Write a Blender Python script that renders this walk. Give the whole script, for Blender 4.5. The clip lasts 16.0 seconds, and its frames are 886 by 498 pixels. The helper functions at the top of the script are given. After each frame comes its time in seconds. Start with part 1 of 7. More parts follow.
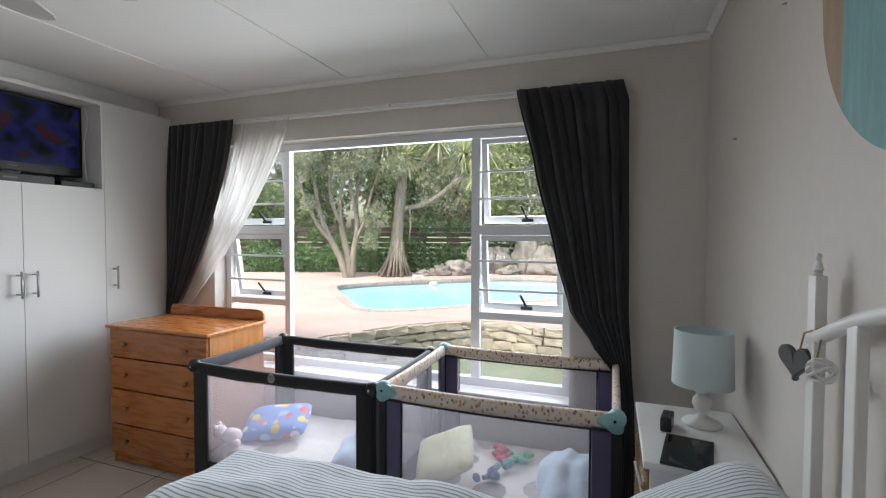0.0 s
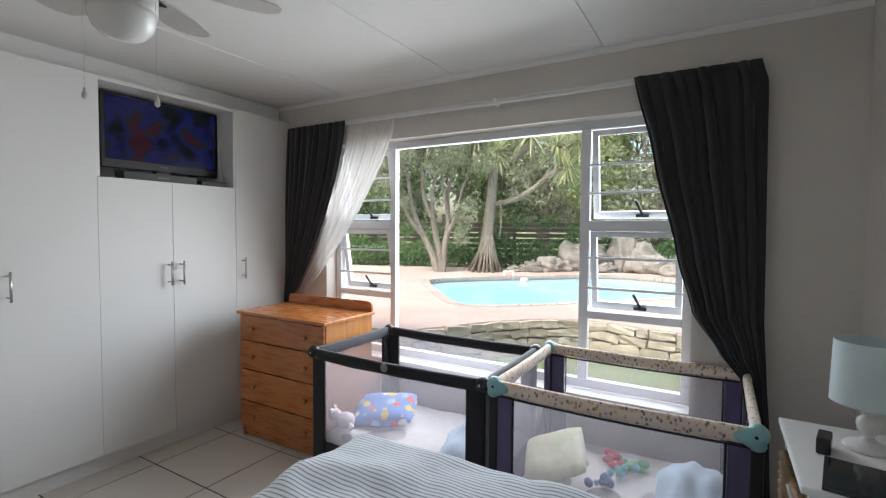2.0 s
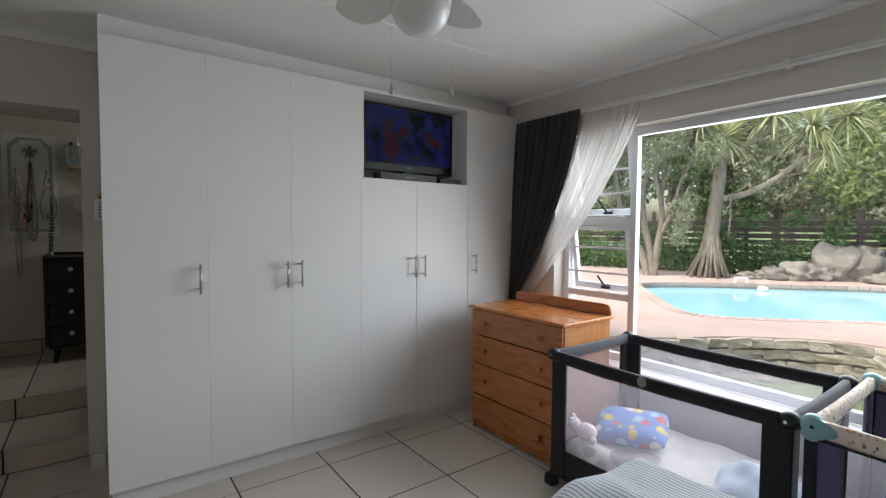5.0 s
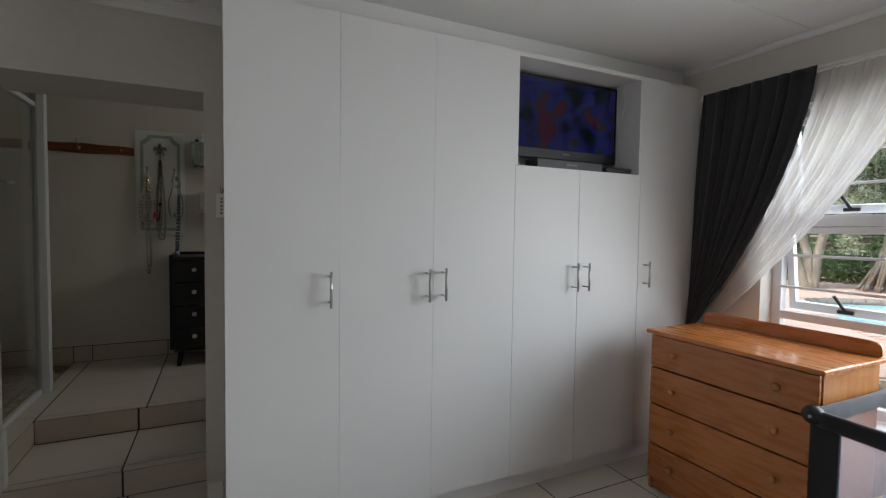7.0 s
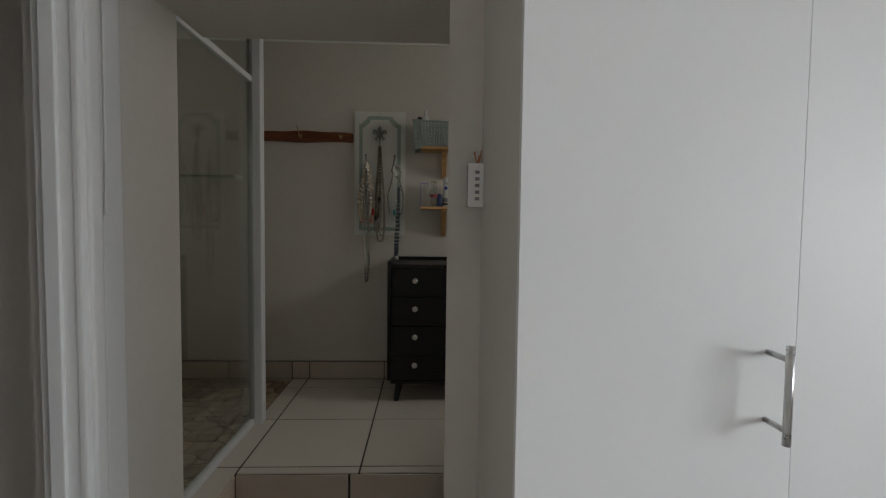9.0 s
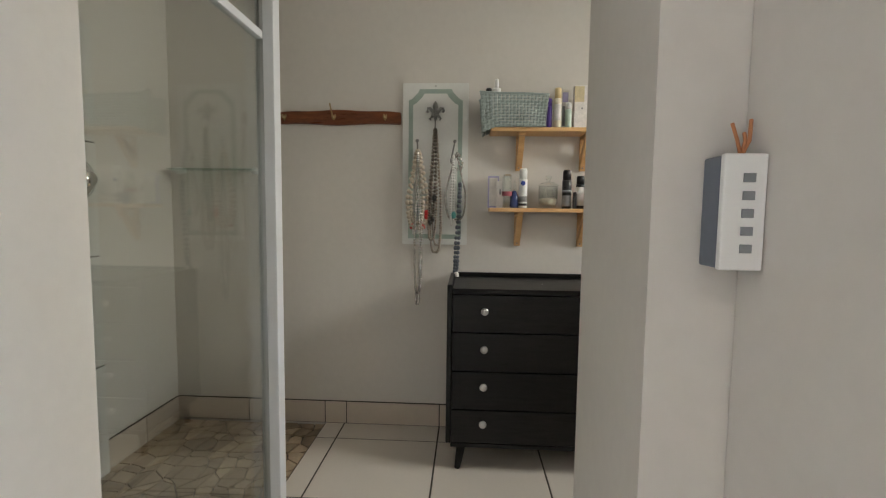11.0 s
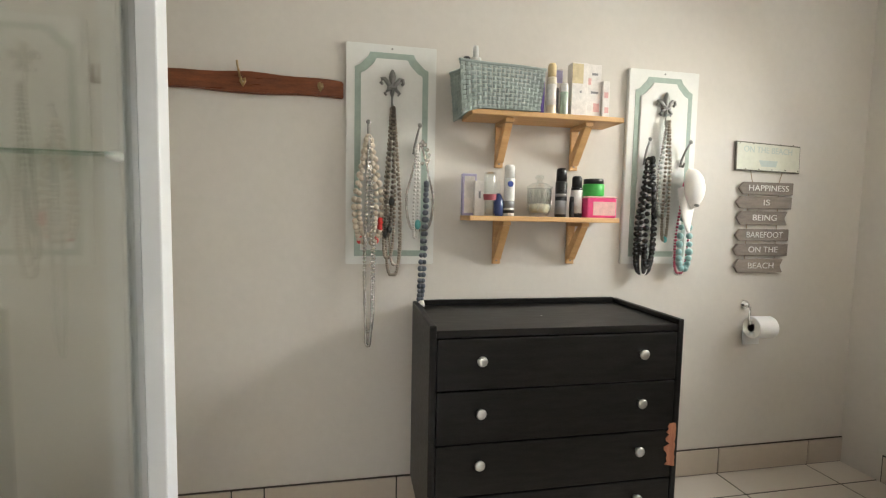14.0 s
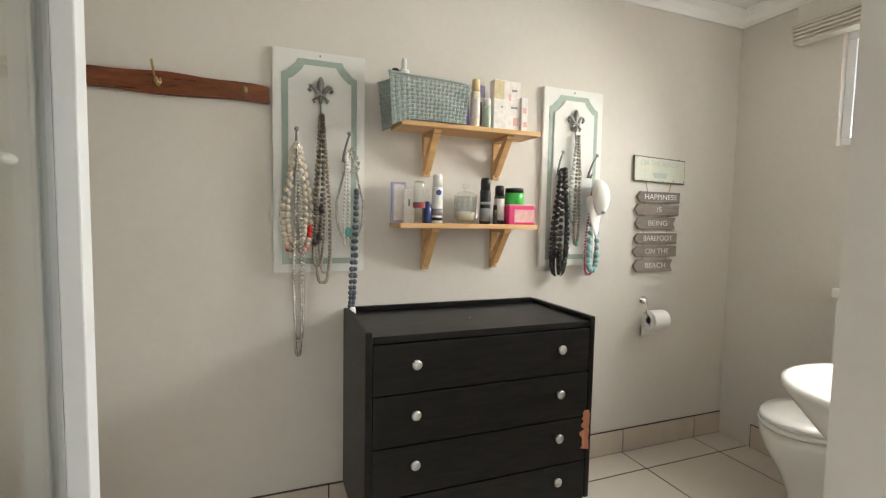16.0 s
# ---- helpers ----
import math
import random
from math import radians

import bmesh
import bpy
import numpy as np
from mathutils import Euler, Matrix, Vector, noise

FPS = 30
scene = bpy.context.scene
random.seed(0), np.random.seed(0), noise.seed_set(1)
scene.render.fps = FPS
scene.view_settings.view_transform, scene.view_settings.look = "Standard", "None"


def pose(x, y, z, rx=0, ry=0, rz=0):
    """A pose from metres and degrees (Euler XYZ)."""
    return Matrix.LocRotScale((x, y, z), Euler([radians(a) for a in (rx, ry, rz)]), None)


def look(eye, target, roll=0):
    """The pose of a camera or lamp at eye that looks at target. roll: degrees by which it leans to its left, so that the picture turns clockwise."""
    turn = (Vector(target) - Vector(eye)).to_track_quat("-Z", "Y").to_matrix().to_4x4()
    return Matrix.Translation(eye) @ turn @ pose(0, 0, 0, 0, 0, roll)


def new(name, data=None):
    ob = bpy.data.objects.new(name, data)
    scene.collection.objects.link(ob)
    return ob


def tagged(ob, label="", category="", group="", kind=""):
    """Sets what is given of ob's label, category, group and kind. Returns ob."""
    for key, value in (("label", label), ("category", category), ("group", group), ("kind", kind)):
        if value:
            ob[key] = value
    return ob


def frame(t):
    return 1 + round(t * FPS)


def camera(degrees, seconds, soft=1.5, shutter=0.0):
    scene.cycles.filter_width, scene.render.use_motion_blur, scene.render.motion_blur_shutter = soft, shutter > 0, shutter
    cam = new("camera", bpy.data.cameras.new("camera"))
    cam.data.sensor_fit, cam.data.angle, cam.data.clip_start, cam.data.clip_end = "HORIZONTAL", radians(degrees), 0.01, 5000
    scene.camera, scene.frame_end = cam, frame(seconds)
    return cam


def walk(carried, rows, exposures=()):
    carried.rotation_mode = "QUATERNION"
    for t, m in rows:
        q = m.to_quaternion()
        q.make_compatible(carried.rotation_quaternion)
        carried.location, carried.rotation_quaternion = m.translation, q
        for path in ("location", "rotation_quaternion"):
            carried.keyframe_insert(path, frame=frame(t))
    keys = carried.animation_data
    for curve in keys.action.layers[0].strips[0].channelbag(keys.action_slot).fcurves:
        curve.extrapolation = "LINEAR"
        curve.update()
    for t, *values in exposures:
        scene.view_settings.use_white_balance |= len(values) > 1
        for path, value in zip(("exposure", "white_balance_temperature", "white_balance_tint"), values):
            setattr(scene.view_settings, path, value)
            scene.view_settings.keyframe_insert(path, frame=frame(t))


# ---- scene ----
cam = camera(87.1, 16.0, soft=1.2)
EXPOSURES = [(0, 1.38), (3.0, 1.36), (4.2, 1.26), (6.3, 1.15), (7.0, 1.15), (8.0, 1.25), (8.6, 1.5), (9.2, 1.68), (11.3, 3.6), (12.0, 3.9), (13.0, 4.1), (16, 4.15)]
PATH = [
    (0, (0.779, 0.74, 1.458), (0.092, 2.618, 1.394), 0.2),
    (0.5, (0.734, 0.74, 1.465), (-0.033, 2.586, 1.393), 0.2),
    (1, (0.698, 0.718, 1.473), (-0.145, 2.529, 1.393), 0.2),
    (1.5, (0.681, 0.717, 1.468), (-0.25, 2.485, 1.386), 0.3),
    (2, (0.665, 0.7, 1.459), (-0.352, 2.42, 1.373), 0.4),
    (2.5, (0.659, 0.691, 1.433), (-0.466, 2.343, 1.351), 0.5),
    (3, (0.635, 0.682, 1.429), (-0.611, 2.243, 1.342), 0.5),
    (3.5, (0.578, 0.651, 1.421), (-0.782, 2.115, 1.337), 0.6),
    (4, (0.489, 0.623, 1.428), (-0.979, 1.978, 1.342), 0.6),
    (6.5, (-0.128, 0.647, 1.432), (-1.876, 1.614, 1.34), 0.6),
    (7, (-0.405, 0.638, 1.417), (-2.209, 1.497, 1.328), 0.8),
    (7.5, (-0.739, 0.578, 1.437), (-2.594, 1.319, 1.342), 0.8),
    (8, (-1.075, 0.547, 1.425), (-2.993, 1.104, 1.328), 0.8),
    (8.5, (-1.39, 0.52, 1.422), (-3.361, 0.844, 1.319), 0.8),
    (9, (-1.703, 0.5, 1.401), (-3.699, 0.577, 1.303), 0.7),
    (11.5, (-2.618, 0.276, 1.523), (-4.609, 0.17, 1.364), 0.7),
    (12, (-2.758, 0.182, 1.509), (-4.751, 0.158, 1.346), 0.9),
    (12.5, (-2.917, 0.13, 1.488), (-4.91, 0.176, 1.33), 0.9),
    (13, (-3.058, 0.098, 1.502), (-5.049, 0.224, 1.351), 1.0),
    (13.5, (-3.129, 0.062, 1.515), (-5.107, 0.315, 1.366), 1.1),
    (14, (-3.145, 0.021, 1.537), (-5.102, 0.404, 1.389), 1.1),
    (14.5, (-3.139, -0.008, 1.557), (-5.072, 0.482, 1.409), 1.1),
    (15, (-3.131, -0.029, 1.564), (-5.04, 0.549, 1.419), 1.2),
    (15.5, (-3.121, -0.045, 1.563), (-5.003, 0.616, 1.424), 1.2),
    (16, (-3.109, -0.05, 1.564), (-4.967, 0.678, 1.425), 1.1),
]
walk(cam, [(t, look(eye, target, roll)) for t, eye, target, roll in PATH], EXPOSURES)

# ---- light ----
world = bpy.data.worlds.new("sky")
scene.world = world
world.use_nodes = True
wn = world.node_tree
sky = wn.nodes.new("ShaderNodeTexSky")
sky.sky_type = 'NISHITA'
sky.sun_disc = False
sky.sun_elevation, sky.sun_rotation = radians(52), radians(200)
sky.air_density, sky.dust_density = 1.4, 4.0
wn.links.new(sky.outputs[0], wn.nodes["Background"].inputs[0])
wn.nodes["Background"].inputs[1].default_value = 0.15
sun_data = bpy.data.lights.new("sun", 'SUN')
sun_data.energy, sun_data.angle, sun_data.color = 1.9, radians(14), (1, 0.96, 0.9)
sun_lamp = new("sun", sun_data)
sun_lamp.matrix_world = look((0, 0, 20), (4.0, 11.0, 0))


def window_light(name, centre, target, w, h, power, col, spread):
    d = bpy.data.lights.new(name, 'AREA')
    d.shape, d.size, d.size_y, d.energy, d.color = 'RECTANGLE', w, h, power, col
    d.spread = radians(spread)
    o = new(name, d)
    o.matrix_world = look(centre, target)
    return o


window_light("window_daylight", (-0.64, 4.08, 1.60), (-1.42, 0, -0.42), 2.5, 1.6, 33.0, (0.87, 0.925, 1.0), 150)
window_light("bath_window_daylight", (-4.1, 2.575, 2.21), (-3.75, -1.2, 0.85), 0.8, 0.44, 1.75, (0.985, 0.97, 0.885), 115)


# ---- materials ----
def mat(name, col, rough=0.5, metal=0.0, var=0.08, big=2.0, fine=60.0, bump=0.1, stretch=(1, 1, 1), col2=None,
        rand=0.0, depth=0.002, coat=0.0, sheen=0.0, rvar=0.08):
    """Paint, stone, plastic and the like: a base colour that wanders at two scales, with grain in the relief."""
    m = bpy.data.materials.new(name)
    m.use_nodes = True
    nt = m.node_tree
    n, l = nt.nodes, nt.links
    b = n["Principled BSDF"]
    tc = n.new("ShaderNodeTexCoord")
    mp = n.new("ShaderNodeMapping")
    mp.inputs["Scale"].default_value = stretch
    l.new(tc.outputs["Object"], mp.inputs[0])
    n1, n2 = n.new("ShaderNodeTexNoise"), n.new("ShaderNodeTexNoise")
    n1.inputs["Scale"].default_value, n1.inputs["Detail"].default_value = big, 5
    n2.inputs["Scale"].default_value, n2.inputs["Detail"].default_value = fine, 3
    l.new(mp.outputs[0], n1.inputs[0])
    l.new(mp.outputs[0], n2.inputs[0])
    if rand:
        oi = n.new("ShaderNodeObjectInfo")
        add = n.new("ShaderNodeVectorMath")
        add.operation = 'ADD'
        sc = n.new("ShaderNodeMath")
        sc.operation = 'MULTIPLY'
        sc.inputs[1].default_value = 37.0
        l.new(oi.outputs["Random"], sc.inputs[0])
        l.new(mp.outputs[0], add.inputs[0])
        l.new(sc.outputs[0], add.inputs[1])
        l.new(add.outputs[0], n1.inputs[0])
        l.new(add.outputs[0], n2.inputs[0])
    mix = n.new("ShaderNodeMath")
    mix.operation = 'MULTIPLY_ADD'
    mix.inputs[1].default_value, mix.inputs[2].default_value = 0.35, 0
    l.new(n2.outputs[0], mix.inputs[0])
    s = n.new("ShaderNodeMath")
    s.operation = 'MULTIPLY_ADD'
    s.inputs[1].default_value = 0.65
    l.new(n1.outputs[0], s.inputs[0])
    l.new(mix.outputs[0], s.inputs[2])
    ramp = n.new("ShaderNodeValToRGB")
    lo = col2 or tuple(c * (1 - var) for c in col)
    hi = col if col2 else tuple(min(1, c * (1 + var)) for c in col)
    ramp.color_ramp.elements[0].position, ramp.color_ramp.elements[1].position = 0.32, 0.68
    ramp.color_ramp.elements[0].color, ramp.color_ramp.elements[1].color = (*lo, 1), (*hi, 1)
    l.new(s.outputs[0], ramp.inputs[0])
    out = ramp.outputs[0]
    if rand:
        hv = n.new("ShaderNodeHueSaturation")
        ml = n.new("ShaderNodeMapRange")
        ml.inputs[3].default_value, ml.inputs[4].default_value = 1 - rand, 1 + rand
        l.new(oi.outputs["Random"], ml.inputs[0])
        l.new(ml.outputs[0], hv.inputs["Value"])
        l.new(out, hv.inputs["Color"])
        out = hv.outputs[0]
    l.new(out, b.inputs["Base Color"])
    rr = n.new("ShaderNodeMapRange")
    rr.inputs[3].default_value, rr.inputs[4].default_value = max(0.02, rough - rvar), min(1, rough + rvar)
    l.new(n1.outputs[0], rr.inputs[0])
    l.new(rr.outputs[0], b.inputs["Roughness"])
    b.inputs["Metallic"].default_value = metal
    b.inputs["Coat Weight"].default_value = coat
    b.inputs["Sheen Weight"].default_value = sheen
    if bump:
        bp = n.new("ShaderNodeBump")
        bp.inputs["Strength"].default_value, bp.inputs["Distance"].default_value = bump, depth
        l.new(s.outputs[0], bp.inputs["Height"])
        l.new(bp.outputs[0], b.inputs["Normal"])
    return m


def glass(name, tint=(0.97, 0.985, 0.98), rough=0.0, low=0.04):
    m = bpy.data.materials.new(name)
    m.use_nodes = True
    n, l = m.node_tree.nodes, m.node_tree.links
    n.remove(n["Principled BSDF"])
    tr, gl, mx, lw = n.new("ShaderNodeBsdfTransparent"), n.new("ShaderNodeBsdfGlossy"), n.new("ShaderNodeMixShader"), n.new("ShaderNodeLayerWeight")
    tr.inputs[0].default_value = (*tint, 1)
    gl.inputs["Roughness"].default_value = rough
    pw, sc = n.new("ShaderNodeMath"), n.new("ShaderNodeMath")
    pw.operation, sc.operation = 'POWER', 'MULTIPLY_ADD'
    pw.inputs[1].default_value = 5
    sc.inputs[1].default_value, sc.inputs[2].default_value = 0.90, low
    l.new(lw.outputs["Facing"], pw.inputs[0])
    l.new(pw.outputs[0], sc.inputs[0])
    l.new(sc.outputs[0], mx.inputs[0])
    l.new(tr.outputs[0], mx.inputs[1])
    l.new(gl.outputs[0], mx.inputs[2])
    l.new(mx.outputs[0], n["Material Output"].inputs[0])
    return m


def wood(name, dark, light, rough=0.35, along=(1, 12, 12), scale=3.0, coat=0.0, rand=0.12):
    return mat(name, light, rough, 0, 0, scale, 40, 0.12, along, dark, rand, 0.001, coat)


def cloth(name, col, var=0.08, big=5, rough=0.9, bump=0.25, fine=900, col2=None):
    return mat(name, col, rough, 0, var, big, fine, bump, col2=col2, depth=0.001, sheen=0.2)


def see_through(name, col, alpha, rough=0.8):
    """Sheer curtain and netting: part cloth, part holes, with the weave in the mix."""
    m = bpy.data.materials.new(name)
    m.use_nodes = True
    n, l = m.node_tree.nodes, m.node_tree.links
    n.remove(n["Principled BSDF"])
    tr, df, tl, m1, m2 = (n.new("ShaderNodeBsdfTransparent"), n.new("ShaderNodeBsdfDiffuse"), n.new("ShaderNodeBsdfTranslucent"),
                          n.new("ShaderNodeMixShader"), n.new("ShaderNodeMixShader"))
    df.inputs[0].default_value = tl.inputs[0].default_value = (*col, 1)
    nz = n.new("ShaderNodeTexNoise")
    nz.inputs["Scale"].default_value = 25
    mr = n.new("ShaderNodeMapRange")
    mr.inputs[3].default_value, mr.inputs[4].default_value = alpha - 0.08, alpha + 0.08
    l.new(nz.outputs[0], mr.inputs[0])
    m1.inputs[0].default_value = 0.42
    l.new(df.outputs[0], m1.inputs[1])
    l.new(tl.outputs[0], m1.inputs[2])
    l.new(mr.outputs[0], m2.inputs[0])
    l.new(tr.outputs[0], m2.inputs[1])
    l.new(m1.outputs[0], m2.inputs[2])
    l.new(m2.outputs[0], n["Material Output"].inputs[0])
    return m


M_WALL = mat("wall_paint", (0.66, 0.62, 0.57), 0.7, var=0.04, big=1.5, fine=35, bump=0.25, depth=0.004)
M_CEIL = mat("ceiling_paint", (0.85, 0.84, 0.82), 0.75, var=0.02, big=1.2, fine=50, bump=0.05)
M_WHITE = mat("white_paint", (0.80, 0.79, 0.77), 0.4, var=0.03, big=3, fine=40, bump=0.05)
M_MELAMINE = mat("white_melamine", (0.78, 0.775, 0.76), 0.48, var=0.015, big=2, fine=90, bump=0.03, depth=0.001)
M_TILE = mat("ceramic_tile", (0.66, 0.60, 0.53), 0.32, var=0.025, big=1.2, fine=60, bump=0.03, rand=0.03, depth=0.001, rvar=0.02)
M_SKIRT = mat("skirting_tile", (0.58, 0.50, 0.42), 0.3, var=0.05, big=5, fine=30, bump=0.03, rand=0.04, depth=0.001, rvar=0.03)
M_GROUT = mat("dark_grout", (0.07, 0.06, 0.05), 0.9, var=0.2, big=8, fine=80)
M_ALU = mat("white_aluminium", (0.74, 0.75, 0.77), 0.35, 0.0, var=0.02, big=4, fine=60, bump=0.02)
M_GLASS = glass("window_glass")
M_BLACK = mat("black_plastic", (0.012, 0.012, 0.013), 0.4, var=0.1, big=5, fine=80, bump=0.03)
M_STEEL = mat("brushed_steel", (0.55, 0.55, 0.54), 0.3, 1.0, var=0.05, big=8, fine=120, bump=0.03, stretch=(1, 1, 12))
M_CHROME = mat("chrome", (0.8, 0.8, 0.8), 0.1, 1.0, var=0.02, bump=0)


# ---- mesh helpers ----
def thing(name, label, category, loc=(0, 0, 0), group="", kind="", rz=0):
    e = new(name)
    e.empty_display_size = 0.05
    e.matrix_basis = pose(*loc, 0, 0, rz)
    return tagged(e, label, category, group, kind)


def part(name, bm, material, parent=None, label="", smooth=False):
    me = bpy.data.meshes.new(name)
    bm.normal_update()
    bm.to_mesh(me)
    bm.free()
    if smooth:
        me.shade_smooth()
    me.materials.append(material)
    o = new(name, me)
    o.parent = parent
    if label:
        o["label"] = label
    return o


def share(name, ob, parent, m):
    o = new(name, ob.data)
    o.parent = parent
    o.matrix_basis = m
    return o


def solid(name, bm, material, label, category, group="", kind="", smooth=False):
    return tagged(part(name, bm, material, None, "", smooth), label, category, group, kind)


def box(x0, x1, y0, y1, z0, z1, bevel=0.0, bm=None, seg=2, m=None):
    """A box, with rounded edges if bevel is given, added to bm or to a new one."""
    one = bmesh.new()
    bmesh.ops.create_cube(one, size=1)
    for v in one.verts:
        v.co = Vector((x0 + (v.co.x + 0.5) * (x1 - x0), y0 + (v.co.y + 0.5) * (y1 - y0), z0 + (v.co.z + 0.5) * (z1 - z0)))
    if bevel:
        bmesh.ops.bevel(one, geom=one.edges[:], offset=bevel, segments=seg, affect='EDGES', profile=0.6)
    if m is not None:
        one.transform(m)
    if bm is None:
        return one
    return join(bm, one)


def join(bm, one):
    me = bpy.data.meshes.new("tmp")
    one.to_mesh(me)
    one.free()
    bm.from_mesh(me)
    bpy.data.meshes.remove(me)
    return bm


def lathe(profile, seg=24, bm=None, m=None, squash=(1, 1)):
    """A turned body from (radius, height) pairs."""
    one = bmesh.new()
    rings = []
    for r, z in profile:
        if r < 1e-5:
            rings.append([one.verts.new((0, 0, z))])
        else:
            rings.append([one.verts.new((r * squash[0] * math.cos(2 * math.pi * i / seg), r * squash[1] * math.sin(2 * math.pi * i / seg), z)) for i in range(seg)])
    for a, b in zip(rings, rings[1:]):
        for i in range(seg):
            j = (i + 1) % seg
            if len(a) == 1 and len(b) > 1:
                one.faces.new((a[0], b[j], b[i]))
            elif len(b) == 1 and len(a) > 1:
                one.faces.new((a[i], a[j], b[0]))
            elif len(a) > 1:
                one.faces.new((a[i], a[j], b[j], b[i]))
    if len(rings[0]) > 1:
        one.faces.new(rings[0][::-1])
    if len(rings[-1]) > 1:
        one.faces.new(rings[-1])
    bmesh.ops.recalc_face_normals(one, faces=one.faces[:])
    if m is not None:
        one.transform(m)
    return one if bm is None else join(bm, one)


def tube(pts, r, seg=8, bm=None, r_end=None, caps=True):
    """A round bar along points; r may taper to r_end."""
    one = bmesh.new()
    pts = [Vector(p) for p in pts]
    rings = []
    up = Vector((0.123, 0.337, 0.933))
    for i, p in enumerate(pts):
        d = (pts[min(i + 1, len(pts) - 1)] - pts[max(i - 1, 0)])
        d = d.normalized() if d.length > 1e-9 else Vector((0, 0, 1))
        u = d.cross(up)
        if u.length < 0.05:
            u = d.cross(Vector((1, 0, 0)))
        u.normalize()
        w = d.cross(u)
        rr = r if r_end is None else r + (r_end - r) * i / max(1, len(pts) - 1)
        rings.append([one.verts.new(p + rr * (u * math.cos(2 * math.pi * k / seg) + w * math.sin(2 * math.pi * k / seg))) for k in range(seg)])
    for a, b in zip(rings, rings[1:]):
        for i in range(seg):
            j = (i + 1) % seg
            one.faces.new((a[i], a[j], b[j], b[i]))
    if caps:
        one.faces.new(rings[0][::-1])
        one.faces.new(rings[-1])
    bmesh.ops.recalc_face_normals(one, faces=one.faces[:])
    return one if bm is None else join(bm, one)


def prism(outline, z0, z1, bevel=0.0, m=None, bm=None):
    """A flat outline in x, y, raised from z0 to z1."""
    one = bmesh.new()
    lo = [one.verts.new((x, y, z0)) for x, y in outline]
    hi = [one.verts.new((x, y, z1)) for x, y in outline]
    one.faces.new(lo[::-1])
    one.faces.new(hi)
    k = len(lo)
    for i in range(k):
        one.faces.new((lo[i], lo[(i + 1) % k], hi[(i + 1) % k], hi[i]))
    bmesh.ops.recalc_face_normals(one, faces=one.faces[:])
    if bevel:
        bmesh.ops.bevel(one, geom=one.edges[:], offset=bevel, segments=2, affect='EDGES')
    if m is not None:
        one.transform(m)
    return one if bm is None else join(bm, one)


def ball(r, m=None, bm=None, u=12, v=8):
    one = bmesh.new()
    bmesh.ops.create_uvsphere(one, u_segments=u, v_segments=v, radius=r)
    if m is not None:
        one.transform(m)
    return one if bm is None else join(bm, one)


# ---- the house: floors, walls, ceilings ----
FZ, S1 = 0.283, 0.142          # bathroom floor and first step
bm = box(-3.02, -2.02, 3.42, 3.67, -0.4, 2.75)
box(0.555, 1.34, 3.42, 3.67, -0.4, 2.75, bm=bm)
box(-2.02, 0.555, 3.42, 3.67, -0.4, 0.47, bm=bm)
box(-2.02, 0.555, 3.42, 3.67, 2.10, 2.75, bm=bm)
solid("wall_north", bm, M_WALL, "beige plastered bedroom wall with a wide window", "wall", kind="structure")
solid("wall_east", box(1.22, 1.34, -0.46, 3.42, -0.2, 2.75), M_WALL, "beige plastered wall behind the bed", "wall", kind="structure")
bm = box(-2.05, 1.22, -0.46, -0.34, -0.2, 2.75)
box(-2.87, -2.05, -0.46, -0.34, 2.03, 2.75, bm=bm)
box(-3.02, -2.87, -0.46, -0.34, -0.2, 2.75, bm=bm)
solid("wall_south", bm, M_WALL, "beige plastered wall with a white framed doorway", "wall", kind="structure")
bm = prism([(-3.02, 0.562), (-3.02, 3.67), (-3.45, 3.67), (-3.45, 0.592)], -0.2, 2.80)
prism([(-3.02, -1.45), (-3.02, -0.338), (-3.27, -0.308), (-3.27, -1.45)], -0.2, 2.80, bm=bm)
prism([(-3.02, -0.338), (-3.02, 0.562), (-3.45, 0.592), (-3.45, -0.308), (-3.27, -0.308)], 2.07, 2.80, bm=bm)
solid("wall_west", bm, M_WALL, "thick beige plastered wall with an open passage", "wall", kind="structure")
solid("hall_wall", box(-3.02, -1.0, -1.55, -1.45, -0.2, 2.75), M_WALL, "plain beige hallway wall beyond the doorway", "wall", kind="structure")
solid("hall_wall_end", box(-1.0, -0.9, -1.55, -0.46, -0.2, 2.75), M_WALL, "plain beige end wall of the hallway", "wall", kind="structure")
bm = box(-5.20, -5.07, -1.45, 2.70, -0.2, 2.80)
solid("bath_wall_west", bm, M_WALL, "beige plastered bathroom wall", "wall", kind="structure")
solid("bath_wall_south", box(-5.07, -3.27, -1.45, -1.33, -0.2, 2.80), M_WALL, "beige plastered shower wall", "wall", kind="structure")
bm = box(-5.07, -4.55, 2.55, 2.70, -0.2, 2.80)
box(-3.66, -3.45, 2.55, 2.70, -0.2, 2.80, bm=bm)
box(-4.55, -3.66, 2.55, 2.70, -0.2, 1.94, bm=bm)
box(-4.55, -3.66, 2.55, 2.70, 2.48, 2.80, bm=bm)
solid("bath_wall_north", bm, M_WALL, "beige plastered bathroom wall with a high window", "wall", kind="structure")
solid("ceiling", box(-3.02, 1.34, -0.46, 3.67, 2.465, 2.56), M_CEIL, "white painted board ceiling", "ceiling", kind="structure")
solid("hall_ceiling", box(-3.02, -0.9, -1.55, -0.46, 2.465, 2.56), M_CEIL, "white hallway ceiling", "ceiling", kind="structure")
solid("bath_ceiling", box(-5.20, -3.10, -1.45, 2.70, 2.75, 2.85), M_CEIL, "white bathroom ceiling", "ceiling", kind="structure")
